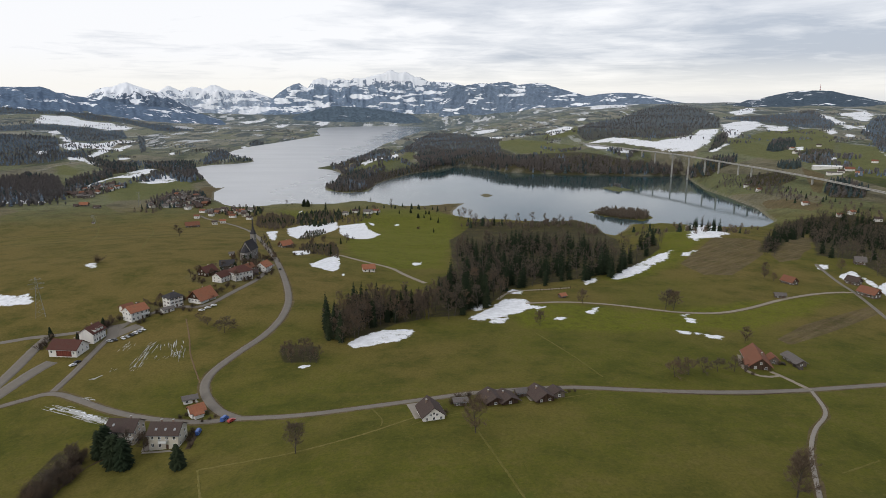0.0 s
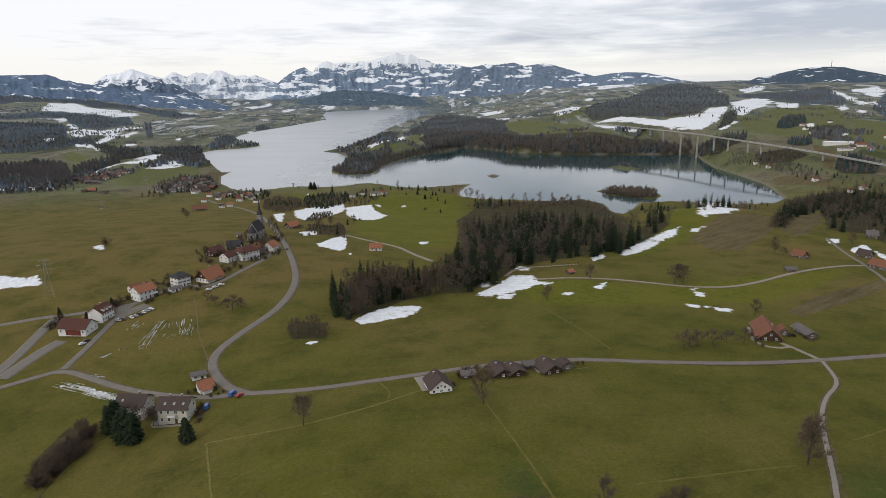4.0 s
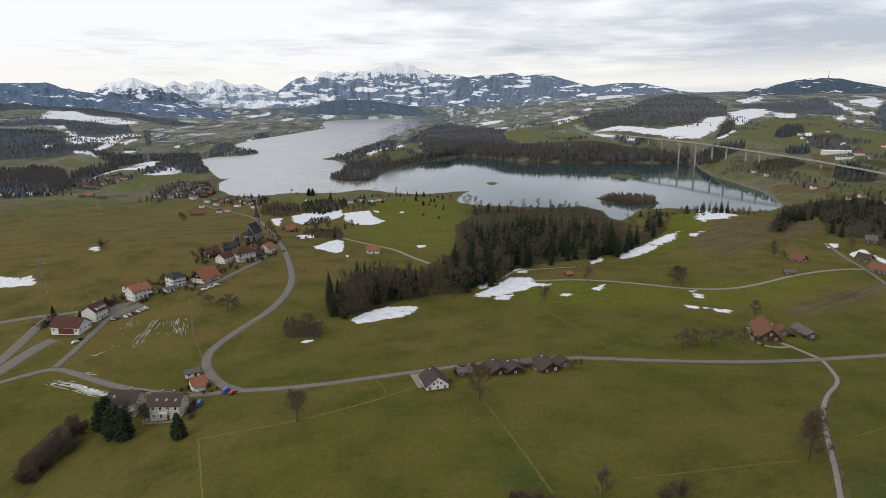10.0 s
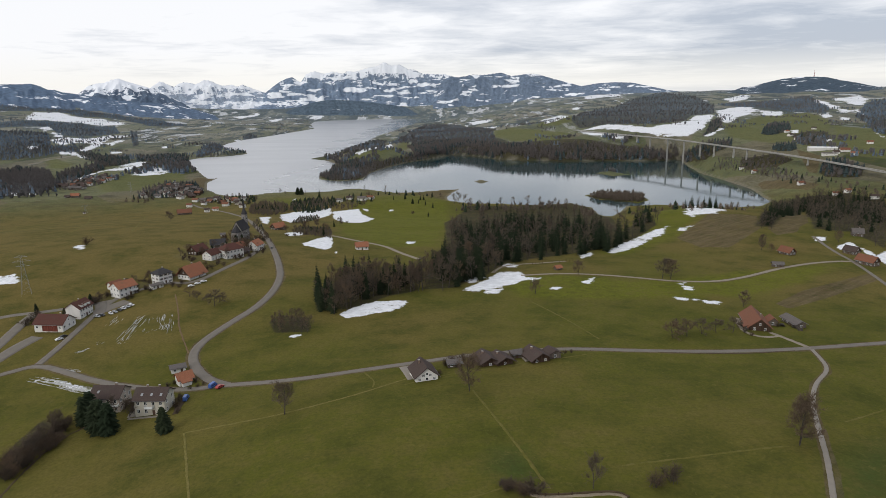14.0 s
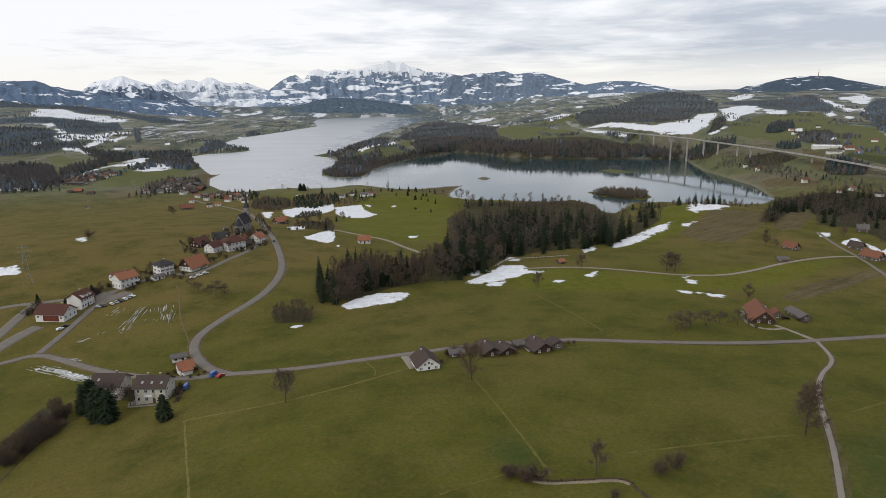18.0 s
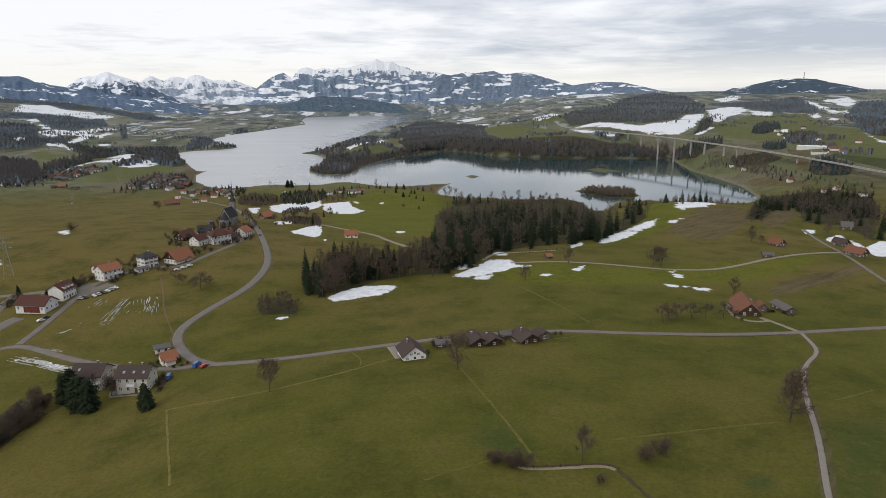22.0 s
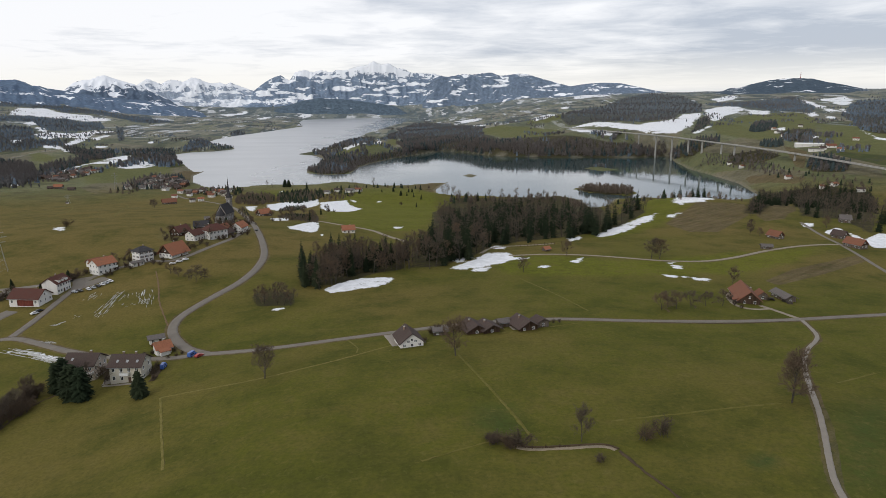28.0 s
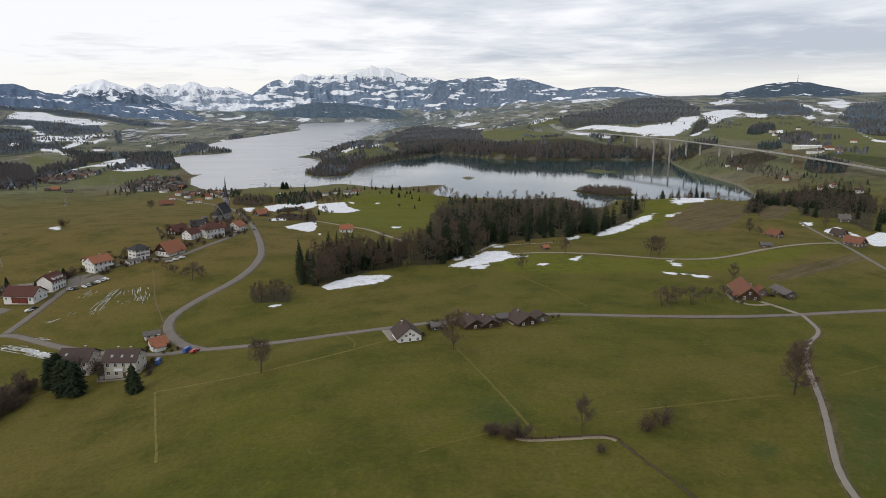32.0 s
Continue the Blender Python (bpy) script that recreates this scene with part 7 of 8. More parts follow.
def window_meshes(w, h, shutters):
    """Frame with sill and mullion, pane, and a pair of shutters, in the x-z plane, outwards to -y."""
    key = (w, h)
    if key not in WINDOW_MESH:
        a, b = w / 2, h / 2
        made = []
        for name, (co, faces), mat in (
            ("frame", boxes((-a, -a + 0.09, -0.05, 0.03, -b, b), (a - 0.09, a, -0.05, 0.03, -b, b), (-a + 0.09, a - 0.09, -0.05, 0.03, b - 0.09, b), (-0.04, 0.04, -0.045, 0.03, -b + 0.09, b - 0.09), (-a - 0.06, a + 0.06, -0.14, 0.03, -b - 0.07, -b + 0.05)), WHITE_PAINT),
            ("pane", boxes((-a + 0.07, a - 0.07, -0.02, 0.02, -b + 0.05, b - 0.07)), GLASS),
            ("shutter", boxes((-a - w * 0.5, -a - 0.02, -0.06, 0.02, -b, b)), BROWN_PAINT),
        ):
            me = bpy.data.meshes.new(name)
            me.from_pydata(co, [], faces)
            me.materials.append(mat)
            made.append(me)
        WINDOW_MESH[key] = made
    return WINDOW_MESH[key]


def window(parent, m, w=1.1, h=1.35, shutters=False):
    frame_me, pane_me, shutter_me = window_meshes(w, h, shutters)
    ob = new("window", frame_me)
    ob.parent = parent
    ob.matrix_basis = m
    pane = new("pane", pane_me)
    pane.parent = ob
    if shutters:
        for s in (1, -1):
            sh = new("shutter", shutter_me)
            sh.parent = ob
            sh.matrix_basis = Matrix.Diagonal((s, 1, 1, 1))


def house(x, y, turn, long, wide, eave, rise, wall, roof, label, name="house", category="house", hip=0.0, over=0.7, floors=2, cols=3, gable_cols=2, timber=None, shutters=False, chimneys=1, detail=True, group="", sides="fr"):
    """A house with its ridge along its own x: walls, roof slabs with eaves, chimney, door and windows set in every floor."""
    corners = np.array([[sx * long / 2, sy * wide / 2] for sx in (-1, 1) for sy in (-1, 1)])
    c, s = math.cos(radians(turn)), math.sin(radians(turn))
    zs = height(x + corners[:, 0] * c - corners[:, 1] * s, y + corners[:, 0] * s + corners[:, 1] * c)
    top = tagged(new(name), label, category, group)
    z0 = float(zs.mean())
    drop = z0 - float(zs.min()) + 0.6
    top.matrix_basis = pose(x, y, z0, 0, 0, turn)
    a, b = long / 2, wide / 2
    slope = rise / b
    ridge = eave + rise
    if hip > 0:
        # hipped: the ridge is shorter than the house
        part("wall", *boxes((-a, a, -b, b, -drop, eave)), wall, top)
        r = a - hip * b
        t = 0.22
        o = over
        lo = eave - o * slope * 0.6
        co = [(-a - o, -b - o, lo), (a + o, -b - o, lo), (a + o, b + o, lo), (-a - o, b + o, lo), (-r, 0, ridge), (r, 0, ridge)]
        co += [(p[0], p[1], p[2] + t) for p in co]
        faces = [(0, 1, 2, 3), (6, 7, 11, 10), (7, 8, 11), (8, 9, 10, 11), (9, 6, 10), (0, 1, 7, 6), (1, 2, 8, 7), (2, 3, 9, 8), (3, 0, 6, 9)]
        co[4], co[5] = (-r, 0, lo), (r, 0, lo)
        part("roof", co, faces, roof, top)
    else:
        split = eave if timber is None else min(eave, 2.7)
        if timber is None:
            part("wall", *prism([(-b, -drop), (b, -drop), (b, eave), (0, ridge - 0.05), (-b, eave)], -a, a), wall, top)
        else:
            part("wall", *boxes((-a, a, -b, b, -drop, split)), wall, top)
            part("upper_wall", *prism([(-b - 0.06, split), (b + 0.06, split), (b + 0.06, eave), (0, ridge - 0.08), (-b - 0.06, eave)], -a - 0.06, a + 0.06), timber, top, "dark timber boarding")
        t, o = 0.24, over
        lo = eave - o * slope
        prof = [(-b - o, lo), (0, ridge), (b + o, lo), (b + o, lo + t), (0, ridge + t * 1.15), (-b - o, lo + t)]
        part("roof", *prism(prof, -a - o, a + o), roof, top)
    for k in range(chimneys):
        cx, cy = (a * 0.35 if k == 0 else -a * 0.45), b * 0.3
        base = ridge - abs(cy) * slope - 0.3
        ch = part("chimney", *boxes((cx - 0.3, cx + 0.3, cy - 0.3, cy + 0.3, base, ridge + 0.5)), BRICKWORK, top)
        part("chimney_cap", *boxes((cx - 0.38, cx + 0.38, cy - 0.38, cy + 0.38, ridge + 0.5, ridge + 0.6)), CONCRETE, ch)
    step = eave / floors
    if not detail:
        for i in range(2):
            window(top, pose(a * (i - 0.5), -b - 0.0, eave * 0.5), 1.2, 1.3)
        return top
    for f in range(floors):
        z = step * f + step * 0.55
        for i in range(cols):
            px = -a + long * (i + 0.5) / cols
            if f == 0 and i == cols // 2:
                d = part("door", *boxes((px - 0.5, px + 0.5, -b - 0.05, -b + 0.05, 0.0, 2.05)), BROWN_PAINT, top, "brown wooden door")
                part("handle", *boxes((px + 0.32, px + 0.42, -b - 0.12, -b - 0.05, 0.98, 1.04)), METAL, d)
                continue
            window(top, pose(px, -b, z), 1.1, min(1.4, step * 0.5), shutters)
        for sx, face in ((1, 90), (-1, -90)):
            if (sx == 1 and "r" in sides) or (sx == -1 and "l" in sides):
                for i in range(gable_cols):
                    window(top, pose(sx * (a + (0.06 if timber is not None and z > 2.7 else 0)), -b + wide * (i + 0.5) / gable_cols, z, 0, 0, face), 1.0, min(1.3, step * 0.48), shutters)
    if rise > 2.4 and hip == 0:
        for sx, face in ((1, 90), (-1, -90)):
            if (sx == 1 and "r" in sides) or (sx == -1 and "l" in sides):
                window(top, pose(sx * (a + (0.06 if timber is not None else 0)), 0, eave + rise * 0.3, 0, 0, face), 0.9, 1.0)
    # eaves gutter
    if hip == 0:
        part("gutter", *boxes((-a - over, a + over, -b - over - 0.12, -b - over, eave - over * slope - 0.06, eave - over * slope + 0.06)), METAL, top)
    return top


def dormer(top, x, y, z, w, h, deep, wall, roof):
    body = part("dormer", *prism([(-deep, 0), (deep, 0), (deep, h), (-deep, h)], x - w / 2, x + w / 2), wall, top)
    body.matrix_basis = pose(0, y, z)
    part("dormer_roof", *boxes((x - w / 2 - 0.2, x + w / 2 + 0.2, -deep - 0.25, deep, h, h + 0.14)), roof, body)


def skylight(top, x, wide, eave, rise, f):
    b = wide / 2
    y, z = -b * (1 - f), eave + rise * f
    ob = part("skylight", *boxes((-0.4, 0.4, -0.55, 0.55, 0.2, 0.36)), METAL, top, "pale roof window")
    ob.matrix_basis = pose(x, y, z, math.degrees(math.atan2(rise, b)), 0, 0)


def lean_to(top, x0, x1, y0, y1, z_low, z_high, wall, roof, drop=1.0):
    """A low wing with a roof that falls to -y."""
    part("annex_wall", *prism([(y0, -drop), (y1, -drop), (y1, z_high), (y0, z_low)], x0, x1), wall, top)
    part("annex_roof", *prism([(y0 - 0.5, z_low - 0.1), (y1, z_high + 0.05), (y1, z_high + 0.25), (y0 - 0.5, z_low + 0.1)], x0 - 0.4, x1 + 0.4), roof, top)


def balcony(top, x0, x1, y, z, deep=1.3):
    ob = part("balcony", *boxes((x0, x1, y - deep, y, z - 0.15, z)), CONCRETE, top, "concrete balcony slab")
    part("railing", *boxes((x0, x1, y - deep, y - deep + 0.06, z, z + 0.95), (x0, x0 + 0.06, y - deep + 0.06, y, z, z + 0.95), (x1 - 0.06, x1, y - deep + 0.06, y, z, z + 0.95)), WHITE_PAINT, ob)


def church(x, y, turn, size=0.68):
    z = float(height(np.array([x]), np.array([y]))[0])
    top = tagged(new("church"), "grey stone village church with dark slate roofs and needle spire", "church")
    top.matrix_basis = pose(x, y, z, 0, 0, turn) @ Matrix.Diagonal((size, size, size * 1.3, 1))
    part("nave", *prism([(-6, -3), (6, -3), (6, 9), (0, 16.5), (-6, 9)], 4, 24), STONE_WALL, top)
    part("nave_roof", *prism([(-6.8, 8.2), (0, 16.7), (6.8, 8.2), (6.8, 8.5), (0, 17.1), (-6.8, 8.5)], 3.6, 24.5), SLATE, top)
    ring = [(4.0, -5.2), (0.2, -4.6), (-2.8, -2.0), (-2.8, 2.0), (0.2, 4.6), (4.0, 5.2)]
    n = len(ring)
    co = [(px, py, zz) for zz in (-3, 8) for px, py in ring]
    part("apse", co, [tuple(range(n)), tuple(range(n, 2 * n))] + [(i, (i + 1) % n, n + (i + 1) % n, n + i) for i in range(n)], STONE_WALL, top)
    co = [(px * 1.08 - 0.3, py * 1.1, 7.6) for px, py in ring] + [(4.0, 0, 14.5)]
    part("apse_roof", co, [tuple(range(n))] + [(i, (i + 1) % n, n) for i in range(n)], SLATE, top)
    for i in range(n - 1):
        (ax, ay), (bx, by) = ring[i], ring[i + 1]
        mx, my = (ax + bx) / 2, (ay + by) / 2
        face = math.degrees(math.atan2(by - ay, bx - ax))
        window(top, pose(mx, my, 4.2, 0, 0, face + 180), 1.0, 3.6)
        q = part("buttress", *boxes((-0.35, 0.35, -0.9, 0.3, -3, 6.5)), STONE_WALL, top)
        q.matrix_basis = pose(ax, ay, 0, 0, 0, face + 180)
    for side in (-1, 1):
        for k in range(4):
            window(top, pose(7 + 4.4 * k, side * 6, 4.8, 0, 0, 0 if side < 0 else 180), 1.1, 3.8)
    part("tower", *boxes((23, 28.2, -2.6, 2.6, -3, 21)), STONE_WALL, top)
    part("spire", [(22.7, -2.9, 21), (28.5, -2.9, 21), (28.5, 2.9, 21), (22.7, 2.9, 21), (24.6, -1.0, 26), (26.6, -1.0, 26), (26.6, 1.0, 26), (24.6, 1.0, 26), (25.6, 0, 40)],
         [(0, 1, 2, 3), (0, 1, 5, 4), (1, 2, 6, 5), (2, 3, 7, 6), (3, 0, 4, 7), (4, 5, 8), (5, 6, 8), (6, 7, 8), (7, 4, 8)], SLATE, top)
    part("cross", *boxes((25.55, 25.65, -0.05, 0.05, 39.9, 42.0), (25.55, 25.65, -0.55, -0.05, 41.2, 41.3), (25.55, 25.65, 0.05, 0.55, 41.2, 41.3)), METAL, top)
    for face, px, py in ((0, 25.6, -2.6), (90, 28.2, 0), (-90, 23.0, 0)):
        window(top, pose(px, py, 17.5, 0, 0, face), 1.3, 2.6)


def car_paint(name, c):
    return simple(name, c, 0.3, 0.08, 0.8, 0.5)


PAINTS = [car_paint("white_car_paint", (0.7, 0.7, 0.7)), car_paint("silver_car_paint", (0.35, 0.36, 0.37)), car_paint("black_car_paint", (0.03, 0.03, 0.032)), car_paint("blue_car_paint", (0.06, 0.13, 0.38)), car_paint("red_car_paint", (0.35, 0.04, 0.035))]


def car(x, y, turn, paint, label, group="", van=False):
    z = float(height(np.array([x]), np.array([y]))[0]) + 0.12
    top = tagged(new("van" if van else "car"), label, "van" if van else "car", group)
    top.matrix_basis = pose(x, y, z, 0, 0, turn) @ Matrix.Diagonal((0.85, 0.85, 0.85, 1))
    if van:
        prof = [(-2.4, 0.35), (2.4, 0.35), (2.45, 1.0), (1.9, 1.25), (1.4, 2.1), (1.1, 2.25), (-2.35, 2.25), (-2.45, 1.2)]
    else:
        prof = [(-2.1, 0.35), (2.1, 0.35), (2.15, 0.75), (1.2, 0.95), (0.55, 1.42), (-1.1, 1.45), (-1.9, 1.0), (-2.15, 0.9)]
    n = len(prof)
    co = [(px, s * (0.85 if pz < 1.1 else 0.68), pz) for s in (-1, 1) for px, pz in prof]
    part("body", co, [tuple(range(n)), tuple(range(n, 2 * n))] + [(i, (i + 1) % n, n + (i + 1) % n, n + i) for i in range(n)], paint, top)
    top_z = 1.95 if van else 1.36
    part("windscreen", [(1.25 if not van else 1.92, -0.66, 0.97 if not van else 1.3), (1.25 if not van else 1.92, 0.66, 0.97 if not van else 1.3), (0.66 if not van else 1.5, 0.6, top_z), (0.66 if not van else 1.5, -0.6, top_z)], [(0, 1, 2, 3)], GLASS, top)
    for s in (-1, 1):
        part("side_window", *boxes((-1.3, 0.55, s * 0.78 - 0.03, s * 0.78 + 0.03, 1.0, 1.32)), GLASS, top)
        for wx in (-1.35, 1.35):
            co = [(wx + 0.32 * math.cos(q * 0.6283), s * 0.86 + e, 0.32 + 0.32 * math.sin(q * 0.6283)) for e in (-0.1, 0.1) for q in range(10)]
            part("wheel", co, [tuple(range(10)), tuple(range(10, 20))] + [(i, (i + 1) % 10, 10 + (i + 1) % 10, 10 + i) for i in range(10)], RUBBER, top)
    return top


def pylon(x, y, turn, tall):
    """A lattice power mast: four legs, bracing and three cross-arms."""
    z = float(height(np.array([x]), np.array([y]))[0])
    top = tagged(new("power_pylon"), "tall thin lattice steel power pylon on the meadow", "pylon", "power line pylons")
    top.matrix_basis = pose(x, y, z, 0, 0, turn)

    def spread(f):
        return 2.2 * (1 - f) ** 1.4 + 0.35

    for sx in (-1, 1):
        for sy in (-1, 1):
            co = []
            for k in range(7):
                w = spread(k / 6)
                co += [(sx * w + 0.055 * u, sy * w + 0.055 * v, tall * k / 6 - (0.3 if k == 0 else 0)) for u, v in ((1, 0), (0, 1), (-1, 0), (0, -1))]
            part("leg", co, [(4 * k + j, 4 * k + (j + 1) % 4, 4 * k + 4 + (j + 1) % 4, 4 * k + 4 + j) for k in range(6) for j in range(4)], METAL, top)
    brace = Sticks()
    for k in range(9):
        a, b = k / 9, (k + 1) / 9
        for sx, sy, tx, ty in ((-1, -1, 1, -1), (1, -1, 1, 1), (1, 1, -1, 1), (-1, 1, -1, -1)):
            brace.limb(Vector((sx * spread(a), sy * spread(a), tall * a)), Vector((tx * spread(b), ty * spread(b), tall * b)), 0.03, 0.03, 3)
    ob = new("bracing", brace.mesh("bracing", METAL))
    ob.parent = top
    for f, w in ((0.72, 3.6), (0.84, 4.6), (0.95, 3.2)):
        arm = Sticks()
        arm.limb(Vector((-w, 0, tall * f)), Vector((w, 0, tall * f)), 0.08, 0.08, 4)
        arm.limb(Vector((-w, 0, tall * f)), Vector((0, 0, tall * (f + 0.05))), 0.05, 0.05, 3)
        arm.limb(Vector((w, 0, tall * f)), Vector((0, 0, tall * (f + 0.05))), 0.05, 0.05, 3)
        ob = new("cross_arm", arm.mesh("cross_arm", METAL))
        ob.parent = top


def viaduct(line, deck_z, piers):
    """The motorway bridge: a box girder on slim pairs of piers, with kerbs and railings."""
    pts = smooth_line(line, 12.0)
    t = np.gradient(pts, axis=0)
    t /= np.hypot(t[:, 0], t[:, 1])[:, None]
    side = np.stack([t[:, 1], -t[:, 0]], 1)
    f = np.linspace(0, 1, len(pts))
    z = np.interp(f, np.linspace(0, 1, len(deck_z)), deck_z)
    top = tagged(new("viaduct"), "long pale concrete motorway viaduct on tall slim piers", "bridge")

    def sweep(name, prof, mat, label=""):
        n, m = len(prof), len(pts)
        co = [(*(pts[i] + side[i] * px), z[i] + pz) for i in range(m) for px, pz in prof]
        faces = [(i * n + k, i * n + (k + 1) % n, (i + 1) * n + (k + 1) % n, (i + 1) * n + k) for i in range(m - 1) for k in range(n)]
        part(name, co, faces + [tuple(range(n)), tuple(range((m - 1) * n, m * n))], mat, top, label)

    sweep("deck", [(-5, 0), (5, 0), (5, -0.5), (2.6, -0.7), (2.1, -1.7), (-2.1, -1.7), (-2.6, -0.7), (-5, -0.5)], CONCRETE)
    sweep("carriageway", [(-4.3, 0.004), (4.3, 0.004), (4.3, 0.08), (-4.3, 0.08)], ASPHALT)
    for s in (-1, 1):
        sweep("parapet", [(s * 4.7 - 0.15, 0.0), (s * 4.7 + 0.15, 0.0), (s * 4.7 + 0.15, 0.8), (s * 4.7 - 0.15, 0.8)], CONCRETE, "pale concrete parapet")
    for k, q in enumerate(piers):
        i = int(q * (len(pts) - 1))
        x, y = pts[i]
        g = min(float(height(np.array([x]), np.array([y]))[0]), LAKE_Z if k < 0 else 1e9) - 2
        c = math.degrees(math.atan2(t[i, 1], t[i, 0]))
        for s in (-1, 1):
            h0, h1 = g - (z[i] - 1.65), 0.0
            w0, w1 = 0.95, 0.7
            co = [(sx * w * 0.75, s * 1.0 + sy * w, h) for h, w in ((h0, w0), (h1, w1)) for sx, sy in ((-1, -1), (1, -1), (1, 1), (-1, 1))]
            ob = part("pier", co, [(0, 3, 2, 1), (4, 5, 6, 7), (0, 1, 5, 4), (1, 2, 6, 5), (2, 3, 7, 6), (3, 0, 4, 7)], CONCRETE, top)
            ob.matrix_basis = pose(x, y, z[i] - 1.68, 0, 0, c)


flats = house(-129.4, 233.7, -2, 10.9, 9.2, 6.2, 2.8, BEIGE, BROWN_TILES, "beige two-storey apartment house with grey-brown tiled roof", name="apartment_house", floors=2, cols=4, gable_cols=3, chimneys=1, group="roadside apartment houses")
balcony(flats, 3.0, 5.4, -4.62, 3.1)
skylight(flats, -3, 9.2, 6.16, 2.8, 0.45)
flats = house(-110.1, 227.9, 0, 11.1, 8.8, 6.2, 2.7, CREAM, BROWN_TILES, "cream two-storey apartment house with brown roof and roof windows", name="apartment_house", floors=2, cols=4, gable_cols=2, chimneys=2, group="roadside apartment houses")
for k in (-3, 0.5, 4):
    skylight(flats, k, 8.8, 6.16, 2.65, 0.4)
balcony(flats, -1.5, 1.5, -4.41, 3.1)
cottage = house(-108.2, 250.8, 40, 5.5, 5.0, 2.9, 1.9, PLASTER, ORANGE_TILES, "small white house with a bright orange tiled roof", floors=1, cols=3, gable_cols=2)
lean_to(cottage, -2.0, 1.6, -4.2, -2.52, 2.0, 2.8, PLASTER, ORANGE_TILES)
house(-116.0, 263.6, 28, 5.5, 3.8, 2.3, 0.8, PLASTER, GREY_TILES, "low white garage beside the orange-roofed house", name="garage", category="garage", floors=1, cols=2, gable_cols=1, chimneys=0)
chalet = house(-9.8, 231.5, 106, 10.1, 8.4, 2.3, 3.3, PLASTER, BROWN_TILES, "white chalet with steep dark brown gable roof by the road", floors=1, cols=3, gable_cols=3, sides="rl", chimneys=1, group="roadside houses")
window(chalet, pose(-5.04, -1.3, 2.75, 0, 0, -90), 1.0, 1.0)
window(chalet, pose(-5.04, 1.3, 2.75, 0, 0, -90), 1.0, 1.0)
house(14.5, 244.7, 108, 8.4, 7.1, 2.0, 1.9, TIMBER, BROWN_TILES, "dark timber house with low brown roof by the road", over=1.15, floors=1, cols=2, gable_cols=1, sides="l", timber=TIMBER, group="roadside houses")
house(20.3, 244.7, 112, 7.1, 6.7, 1.9, 1.6, TIMBER, BROWN_TILES, "dark timber house with brown roof by the road", over=1.15, floors=1, cols=1, gable_cols=1, sides="l", timber=TIMBER, group="roadside houses")
house(26.6, 250.7, 20, 4.2, 3.4, 2.2, 0.9, OLD_BOARDS, GREY_TILES, "small weathered garden shed", name="shed", category="shed", floors=1, cols=1, gable_cols=1, chimneys=0)
house(34.4, 247.9, 111, 8.8, 7.6, 2.0, 2.2, TIMBER, BROWN_TILES, "dark timber house with dark brown tiled roof by the road", over=1.15, floors=1, cols=2, gable_cols=2, sides="l", timber=TIMBER, group="roadside houses")
house(41.3, 250.6, 111, 5.0, 5.0, 2.3, 1.2, OLD_BOARDS, BROWN_TILES, "low brown garage beside the timber house", name="garage", category="garage", floors=1, cols=2, gable_cols=1, sides="l", chimneys=0)
house(1.7, 242.2, 10, 5.0, 3.4, 2.0, 0.6, OLD_BOARDS, GREY_TILES, "low weathered shed among the hedges", name="shed", category="shed", floors=1, cols=2, gable_cols=1, chimneys=0)
farm = house(146.4, 300.1, -103, 19.3, 9.2, 2.6, 3.7, TIMBER, RED_TILES, "large old timber farmhouse with broad red-brown roof", name="farmhouse", category="farmhouse", over=1.0, floors=1, cols=2, gable_cols=2, timber=TIMBER, chimneys=1)
lean_to(farm, 2, 9, -6.5, -4.62, 2.0, 2.8, OLD_BOARDS, RED_TILES)
house(155.1, 301.9, -98, 5.0, 4.2, 2.5, 1.6, OLD_BOARDS, RED_TILES, "small barn annex beside the timber farmhouse", name="barn", category="barn", floors=1, cols=2, gable_cols=1, chimneys=0)
house(166.7, 303.4, -86, 11.8, 5.0, 2.3, 1.2, OLD_BOARDS, GREY_TILES, "long open shed with a low grey roof", name="shed", category="shed", over=0.9, floors=1, cols=4, gable_cols=1, chimneys=0)
house(253.9, 478.5, -66, 9.7, 6.7, 2.5, 3.1, OLD_BOARDS, RED_TILES, "old barn with an orange-brown gable roof on the hillside", name="barn", category="barn", floors=1, cols=3, gable_cols=2, timber=TIMBER, chimneys=0)
house(225.7, 436.0, -10, 6.7, 3.8, 2.2, 1.1, OLD_BOARDS, GREY_TILES, "low grey field shed beside the track", name="shed", category="shed", floors=1, cols=2, gable_cols=1, chimneys=0)
house(304.5, 482.3, -62, 9.2, 6.7, 2.8, 3.1, OLD_BOARDS, BROWN_TILES, "dark brown-roofed barn beside the lane", name="barn", category="barn", floors=1, cols=3, gable_cols=2, timber=TIMBER, chimneys=0)
house(294.5, 447.7, -66, 12.6, 7.6, 3.2, 3.4, OLD_BOARDS, RED_TILES, "long farmhouse with a red-brown tiled roof by the lane", name="farmhouse", category="farmhouse", floors=1, cols=5, gable_cols=2, timber=TIMBER)
house(352.3, 552.5, -20, 8.4, 7.6, 3.4, 3.0, OLD_BOARDS, GREY_TILES, "weathered timber house with a grey roof among trees", floors=2, cols=3, gable_cols=2)
barn = house(-202.4, 321.4, -6, 15.5, 10.1, 4.0, 3.4, PLASTER, MAROON_TILES, "broad barn with maroon roof, red boards and white gable", name="barn", category="barn", floors=1, cols=5, gable_cols=3)
part("barn_front", *boxes((-3.4, 5, -5.2, -5.06, 0.1, 3.1)), RED_BOARDS, barn, "red painted barn boards")
